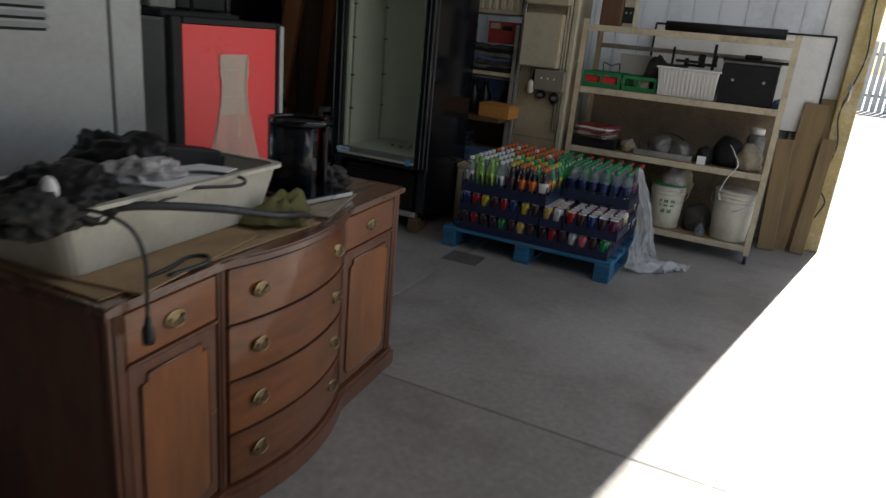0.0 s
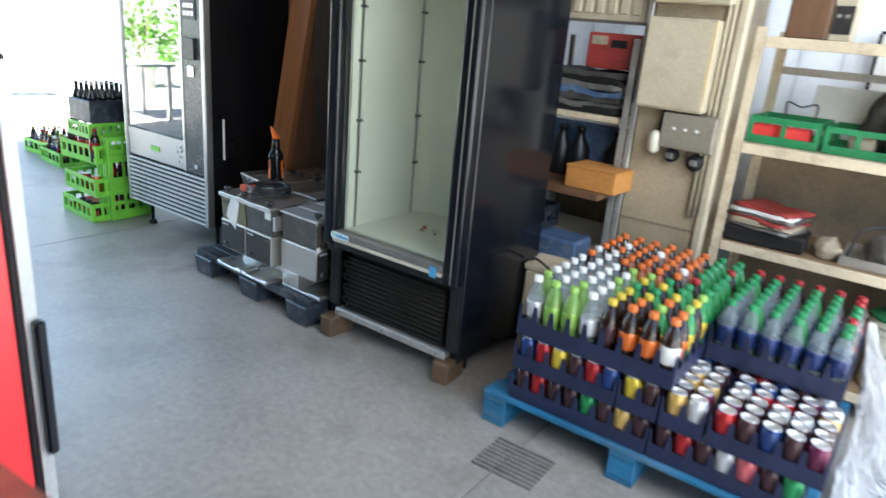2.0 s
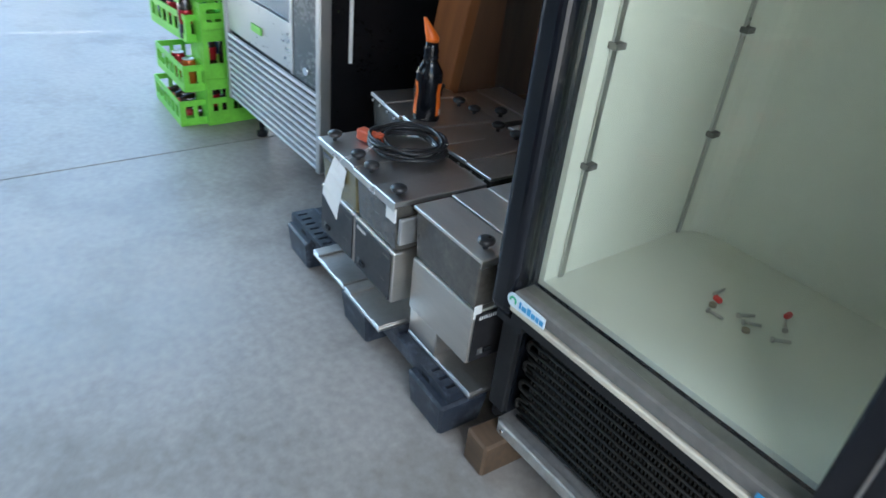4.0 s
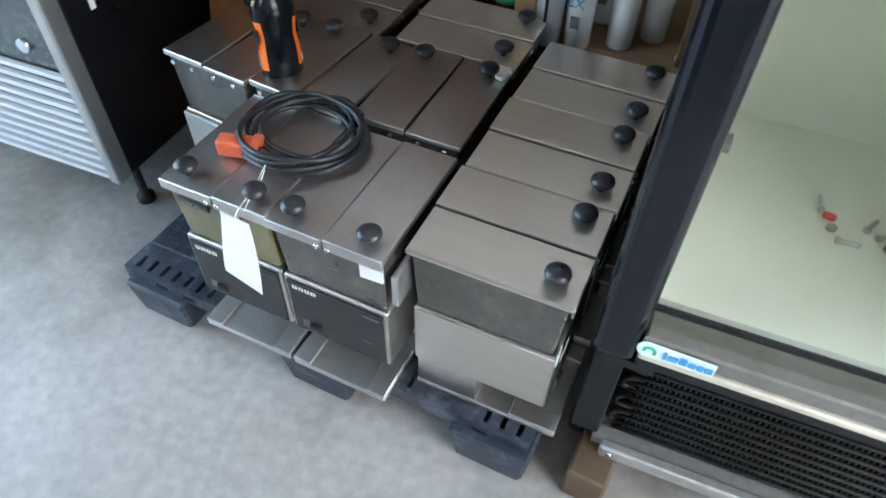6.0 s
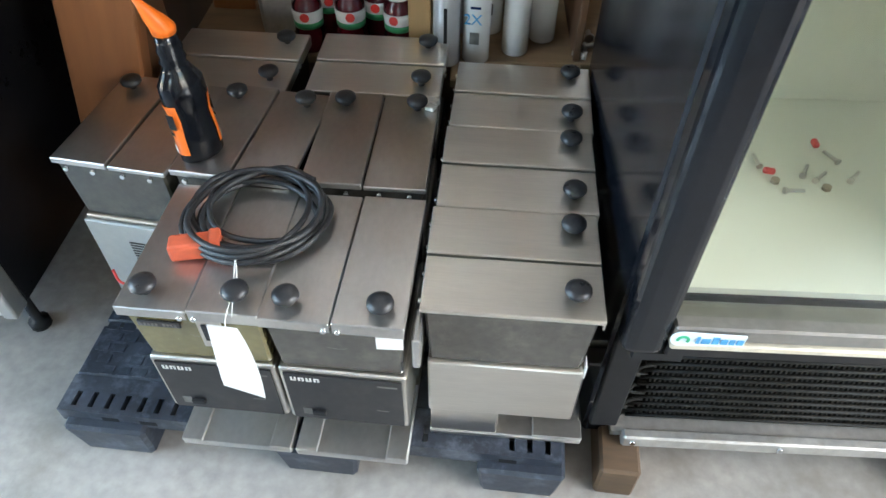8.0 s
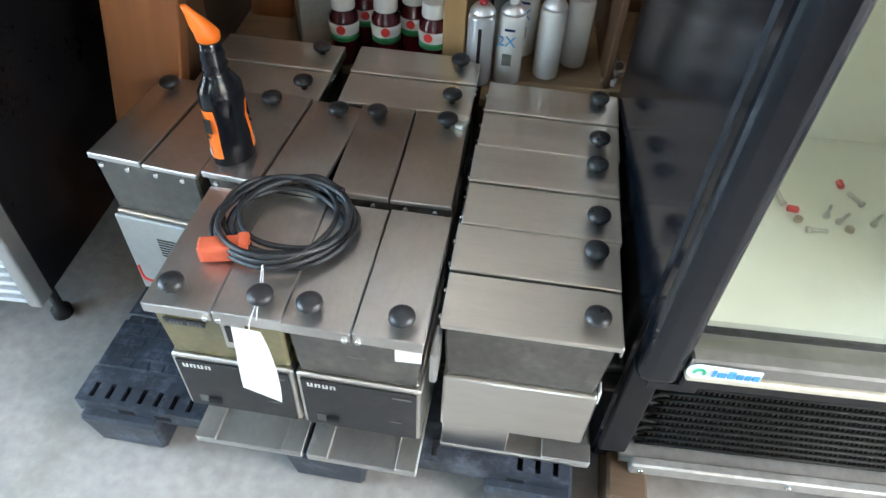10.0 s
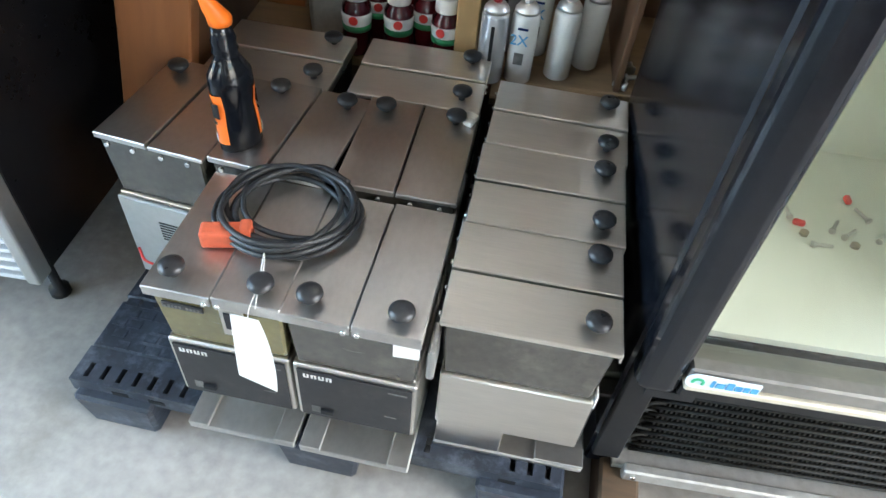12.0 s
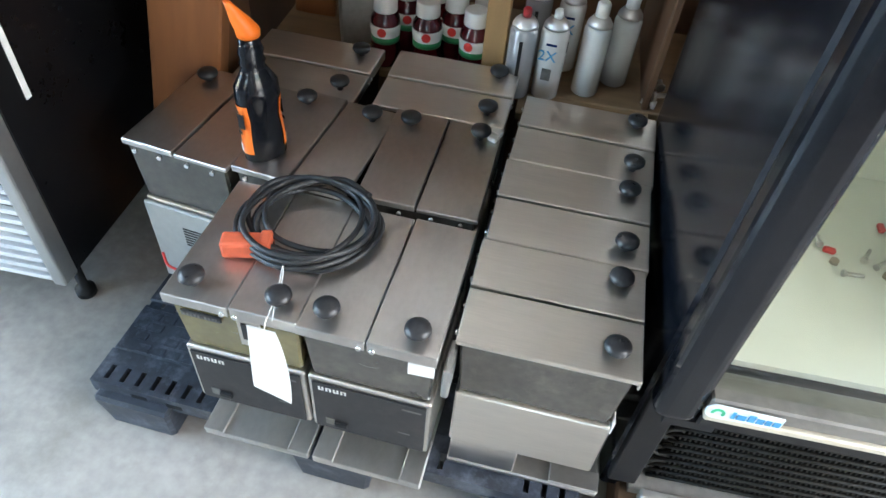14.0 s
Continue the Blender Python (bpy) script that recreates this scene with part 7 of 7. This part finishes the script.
# ---- nook shelf between the cooler and the panel ----
nk = thing("nook_shelf", "narrow timber and steel shelf crammed with stock", "shelf")
NX0, NX1 = -2.34, -1.70
for z, y, key in ((0.46, 4.80, "shelf_paint"), (0.80, 4.57, "brown_wood"), (1.135, 4.80, "shelf_paint")):
    bd = one("shelf_board", nk, M[key], NX0, y, z - 0.03, NX1, 5.36, z, r=0.003)
for x in (NX0, NX1 - 0.03):
    for y in (4.79, 5.365):
        one("post", nk, M["galv"], x, y - 0.012, 0, x + 0.03, y + 0.003, 1.50)
one("back_board", nk, M["backboard"], NX0, 5.372, 0.0, NX1, 5.38, 1.15)
ov = thing("wall_cabinet", "ribbed beige wall cabinet above the nook", "cabinet", pose(NX0, 4.82, 1.572))
one("cabinet_body", ov, M["beige_metal"], 0, 0.012, 0, 0.63, 0.50, 0.8, r=0.004)
for k in range(10):
    one("rib", ov, M["beige_metal"], 0.02 + k * 0.06, 0.0, 0.03, 0.058 + k * 0.06, 0.0115, 0.77, r=0.004)
rc = thing("red_crate", "faded red plastic crate with a pale label", "crate", pose(-1.985, 4.84, 1.352))
one("crate_body", rc, M["crate_red"], 0, 0, 0, 0.30, 0.34, 0.165, r=0.006)
one("crate_label", rc, M["junk_tan"], 0.02, -0.003, 0.11, 0.10, -0.0005, 0.15)
one("hand_hole", rc, M["black_matt"], 0.12, -0.003, 0.10, 0.20, -0.0005, 0.135)
for k in range(3):
    one("ridge", rc, M["crate_red"], 0.004, -0.004, 0.02 + 0.024 * k, 0.296, -0.0005, 0.03 + 0.024 * k)
for k in range(7):
    bm = B()
    box(bm, -0.24, -0.16, 0, 0.24, 0.16, 0.030)
    rumple(bm, 0.022, 9.0, k + 1)
    solid("folded_tarp", bm, M[("black_matt", "junk_grey", "cloth_grey", "blue_sheet", "junk_grey", "black_matt", "cloth_grey")[k]], "dark folded tarp in a stack on the nook shelf", "tarp", pose(-2.0, 5.0, 1.1355 + 0.0285 * k, rz=3 * math.sin(k * 2)), "stacked tarps")
bl = thing("blue_bin", "pale blue plastic bin behind dark jugs", "bin", pose(-2.28, 4.98, 0.8005))
one("bin_body", bl, M["blue_sheet"], 0, 0, 0, 0.54, 0.33, 0.27, r=0.01)
one("bin_rim", bl, M["sticker_w"], -0.006, -0.006, 0.2705, 0.546, 0.336, 0.285, r=0.003)
for k, x in enumerate((-2.08, -1.98, -1.78)):
    bm = B()
    lathe(bm, [(0.055, 0), (0.058, 0.01), (0.058, 0.15), (0.022, 0.21), (0.02, 0.235), (0.024, 0.236), (0.024, 0.255)], 14)
    solid("dark_jug", bm, M["black_side"], "dark plastic jug on the nook shelf", "jug", pose(x, 4.90, 0.8005), "dark jugs")
ob_ = thing("orange_carton", "worn orange-brown carton on the nook shelf", "carton", pose(-1.905, 4.63, 0.8005, rz=-3))
one("carton_body", ob_, M["orange_box"], 0, 0.0, 0, 0.26, 0.20, 0.10, r=0.004)
one("carton_flap", ob_, M["orange_box"], -0.003, -0.003, 0.1005, 0.263, 0.203, 0.106, r=0.001)
small_crate(pose(-2.30, 4.60, 0.54), "black_plastic", 0.30, 0.22, 0.12, "black slotted plastic crate stacked on a blue tub")
bt = thing("blue_tub", "blue plastic tub full of sheeting", "tub", pose(-2.32, 4.58, 0.0))
one("tub_body", bt, M["blue_sheet"], 0.0, 0.02, 0.30, 0.54, 0.20, 0.538, r=0.012)
one("tub_base", bt, M["junk_grey"], 0.01, 0.03, 0.0, 0.53, 0.20, 0.2995, r=0.006)
bg = thing("beige_machine", "beige boxy appliance with a black cable", "appliance", pose(-1.945, 4.38, 0.0, rz=8))
one("appliance_body", bg, M["beige_metal"], 0.02, 0.0, 0.0, 0.20, 0.20, 0.42, r=0.01)
one("appliance_top", bg, M["shelf_paint"], 0.015, -0.004, 0.4205, 0.205, 0.204, 0.45, r=0.004)
bm = B()
sweep(bm, curve_pts([(-1.92, 4.42, 0.46), (-1.85, 4.36, 0.49), (-1.76, 4.38, 0.42), (-1.72, 4.40, 0.28), (-1.76, 4.42, 0.36), (-1.82, 4.40, 0.46)], 7), 0.006, 6)
solid("black_cable", bm, M["rubber"], "black cable looped over a beige appliance", "cable")

# ---- green crates by the vending machine ----
cs = []
for k, (dx, dy, z, rz) in enumerate(((0, 0, 0.0, -2), (0.02, 0.02, 0.175, -1), (-0.03, 0.03, 0.39, 4), (0.06, 0.05, 0.56, 0))):
    w, d, h = (0.44, 0.33, 0.125) if k < 3 else (0.30, 0.30, 0.10)
    cs.append(small_crate(pose(-5.455 + dx, 3.865 + dy, z + 0.001, rz=rz), "crate_green", w, d, h, "bright green slotted plastic crate full of drinks", "green crates by the vending machine", 6))
cs.append(small_crate(pose(-5.14, 3.97, 0.46, rz=2), "crate_green", 0.16, 0.30, 0.12, "bright green slotted plastic crate full of drinks", "green crates by the vending machine", 4))
for z in (0.001, 0.231):
    cs.append(small_crate(pose(-5.14, 3.97, z, rz=2), "crate_green", 0.16, 0.30, 0.228, "bright green slotted plastic crate under another crate", "green crates by the vending machine", 4))
    for k in range(3):
        b_ = bottle(("cola_red", "cola_yellow", "cola_orange")[k], pose(-5.065, 4.03 + 0.085 * k, z + 0.0075, rz=50 * k) @ Matrix.Diagonal((1.0, 1.0, 0.95, 1)))
        b_["label"] = "dark drink bottle standing in a green crate"
for k in range(5):
    b_ = bottle(("cola_red", "cola_orange", "cola_red", "cola_yellow", "cola_red")[k], pose(-5.40 + 0.074 * k, 4.13, 0.044, rx=90, rz=3 * k - 6))
    b_["label"] = "dark drink bottle lying in a green crate"
for k, (x, y, key) in enumerate(((0.20, 0.05, "red"), (0.32, 0.06, "orange"), (0.35, 0.13, "orange"), (0.06, 0.30, "blue"), (0.14, 0.31, "dark"), (0.24, 0.31, "dark"), (0.32, 0.30, "purple"))):
    c_ = can(key, pose(-5.42 + x, 3.88 + y, 0.183 + 0.0, rz=50 * k))
    c_["label"] = key + " drink can standing in a green crate"
for k in range(7):
    b_ = bottle(("cola_yellow", "cola_red", "green", "cola_red", "cola_orange", "water", "cola_red")[k], pose(-5.42 + 0.053 * k, 3.95 + 0.03 * (k % 3), 0.398, rz=33 * k))
    b_["label"] = "mixed drink bottle standing in a green crate"
for x, y, r in ((-7.62, 4.50, 3), (-7.14, 4.44, -4)):
    cs.append(small_crate(pose(x, y, 0.001, rz=r), "crate_green", 0.44, 0.36, 0.13, "low green plastic crate of bottles on the floor", "green crates by the vending machine", 5))
    for k in range(12):
        b_ = bottle(("cola_yellow", "water", "cola_red", "cola_orange", "cola_yellow", "clear_white", "cola_red", "lemon_lime")[k % 8], pose(x + 0.06 + 0.095 * (k % 4), y + 0.07 + 0.10 * (k // 4), 0.0085, rz=41 * k))
        b_["label"] = "mixed drink bottle standing in a green crate"
dk = thing("dark_bottle_crate", "dark crate of empty dark bottles on green crates", "crate", pose(-5.39, 3.93, 0.6615))
one("crate_body", dk, M["black_plastic"], 0, 0, 0, 0.30, 0.30, 0.15, r=0.006)
for i in range(4):
    for j in range(4):
        bm = B()
        x, y = 0.045 + i * 0.07, 0.045 + j * 0.07
        lathe(bm, [(0.028, 0.1505), (0.028, 0.17), (0.013, 0.21), (0.012, 0.25), (0.014, 0.251), (0.014, 0.258)], 10, (x, y, 0))
        part("bottle_neck", bm, M["black_gloss"], dk)

# blue trays of cans stacked on a low dolly beside the red cooler
dolly = thing("dolly", "low grey four-wheeled dolly under stacked drink trays", "dolly", pose(-3.42, 2.16, 0, rz=2))
one("platform", dolly, M["junk_grey"], 0, 0, 0.052, 0.42, 0.34, 0.068, r=0.004)
for x in (0.05, 0.37):
    for y in (0.05, 0.29):
        bm = B()
        cyl(bm, (x - 0.011, y, 0.026), 0.026, 0.022, 14, turn=TO_X)
        part("wheel", bm, M["rubber"], dolly)
for k in range(6):
    m = pose(-3.42 + 0.006 * (k % 2), 2.16, 0.0685 + 0.131 * k, rz=2)
    build_tray(0.42, 0.34, 0.10, m, "blue trays by the red cooler")
    for i in range(6):
        for j in range(5):
            if i == 5 or j == 4:
                can(("dark", "red", "dark", "red", "silver", "blue")[(i * 2 + j * 3 + k) % 6], m @ pose(0.042 + 0.0672 * i, 0.040 + 0.065 * j, 0.0065, rz=40 * i + 25 * j))


# ---- yard beyond the open end ----
def leaf_clump(name, m, n, size, key, seed, label, blade=False):
    r = random.Random(seed)
    p = thing(name, label, "plant", m)
    pot = B()
    lathe(pot, [(0.16, 0), (0.18, 0.01), (0.22, 0.34), (0.235, 0.35), (0.235, 0.38), (0.20, 0.38), (0.19, 0.33)], 18)
    part("pot", pot, M["stone_white"], p)
    bm = B()
    for k in range(5):
        a = k * 1.26
        sweep(bm, curve_pts([(0.02 * k, 0, 0.33), (0.12 * math.cos(a), 0.12 * math.sin(a), 0.33 + size[2] * 0.4), (size[0] * 0.6 * math.cos(a), size[1] * 0.6 * math.sin(a), 0.33 + size[2] * 0.8)], 4), 0.012, 5)
    part("stem", bm, M["plank"], p)
    bm = B()
    for k in range(n):
        d = Vector((r.gauss(0, 1), r.gauss(0, 1), abs(r.gauss(0.2, 0.8)))).normalized()
        rad = r.uniform(0.45, 1.0)
        c = Vector((d.x * size[0] * rad, d.y * size[1] * rad, 0.40 + d.z * size[2] * rad))
        ln, wd = (r.uniform(0.25, 0.45), 0.03) if blade else (r.uniform(0.09, 0.18), 0.045)
        out = (d + Vector((r.uniform(-0.5, 0.5), r.uniform(-0.5, 0.5), r.uniform(-0.6, 0.3)))).normalized()
        side = out.cross(Vector((r.uniform(-1, 1), r.uniform(-1, 1), 1))).normalized() * wd
        up = side.cross(out).normalized() * 0.012
        v = [bm.verts.new(q) for q in (c, c + out * ln * 0.5 + side + up, c + out * ln, c + out * ln * 0.5 - side + up)]
        bm.faces.new((v[0], v[1], v[2]))
        bm.faces.new((v[0], v[2], v[3]))
    ob = part("foliage", bm, M[key], p)
    ob["kind"] = "stuff"
    return p


pl = thing("concrete_planter", "long white concrete planter box in the yard", "planter", pose(-12.3, 3.75, -0.02))
one("planter_wall", pl, M["stone_white"], 0, 0, 0, 0.5, 1.0, 0.52, r=0.015)
one("planter_soil", pl, M["soil"], 0.05, 0.05, 0.5205, 0.45, 0.95, 0.54)
leaf_clump("potted_shrub", pose(-12.6, 4.85, -0.02), 420, (0.55, 0.55, 0.9), "leaf", 1, "tall green leafy shrub in a pale pot")
leaf_clump("potted_shrub", pose(-12.5, 5.35, -0.02), 320, (0.5, 0.5, 0.6), "leaf", 2, "green leafy shrub in a pale pot")
leaf_clump("potted_flowers", pose(-12.9, 5.75, -0.02), 260, (0.45, 0.45, 0.5), "leaf_y", 3, "yellow flowering plant in a pale pot")
leaf_clump("potted_grass", pose(-12.2, 4.95, -0.02), 160, (0.3, 0.3, 0.4), "leaf", 4, "spiky green plant in a pale pot", True)
leaf_clump("potted_flowers", pose(-12.8, 4.45, 0.3), 300, (0.5, 0.5, 1.0), "leaf_y", 5, "tall yellowish leafy plant behind the planter")
one("pot_stand", bpy.data.objects["potted_flowers.001"], M["stone_white"], -0.2, -0.2, -0.32, 0.2, 0.2, -0.0005)
leaf_clump("potted_shrub", pose(-12.4, -0.4, -0.02), 380, (0.5, 0.5, 1.3), "leaf", 21, "tall green leafy shrub in a pale pot")
leaf_clump("potted_shrub", pose(-13.2, -1.9, -0.02), 380, (0.5, 0.5, 1.5), "leaf", 22, "tall green leafy shrub in a pale pot")
tb = thing("teal_bin", "teal plastic waste bin in the yard", "bin", pose(-13.8, 3.9, -0.02))
bm = B()
frustum(bm, (0.06, 0.06, 0.54, 0.54), 0.0, (0, 0, 0.6, 0.6), 1.0)
part("bin_body", bm, M["teal"], tb)
one("bin_lid", tb, M["teal"], -0.03, -0.03, 1.0005, 0.63, 0.63, 1.06, r=0.01)
for k, (x, y, s) in enumerate(((-16.5, 2.4, 0.9), (-17.2, 3.6, 1.2), (-17.0, 1.2, 1.0))):
    leaf_clump("yard_bush", pose(x, y, -0.02), 500, (0.9 * s, 0.9 * s, 1.2 * s), "leaf", 10 + k, "dense dark green bush in the sunny yard")
wl = thing("yard_wall", "pale rendered boundary wall round the yard", "wall", kind="structure")
one("wall_core", wl, M["stone_white"], -24.3, -30, -0.02, -24.0, 30, 2.6)
one("wall_cap", wl, M["stone_white"], -24.36, -30, 2.6005, -23.94, 30, 2.68)
wp = thing("yard_pier", "white rendered pier beyond the open end", "pier", kind="structure")
one("pier_shaft", wp, M["stone_white"], -11.9, 6.6, -0.02, -11.5, 7.2, 4.0, r=0.01)
# fence seen through the wide opening
fe = thing("yard_fence", "grey upright slat fence beyond the wide opening", "fence", kind="structure")
for k in range(40):
    one("fence_slat", fe, M["white"], 1.0 + 0.22 * k, 30.0, -0.02, 1.16 + 0.22 * k, 30.04, 2.5)
one("fence_rail", fe, M["grey_metal"], 0.9, 30.041, 0.5, 9.8, 30.08, 0.60)
one("fence_rail", fe, M["grey_metal"], 0.9, 30.041, 2.0, 9.8, 30.08, 2.10)
# white table and green bin stand in the yard before the shed
wt = thing("white_table", "white plastic table out in the yard", "table", pose(-9.6, 1.2, -0.02))
one("tabletop", wt, M["white"], 0, 0, 0.70, 0.8, 1.2, 0.74, r=0.01)
for x in (0.05, 0.70):
    for y in (0.05, 1.10):
        one("leg", wt, M["white"], x, y, 0.0, x + 0.05, y + 0.05, 0.6995)
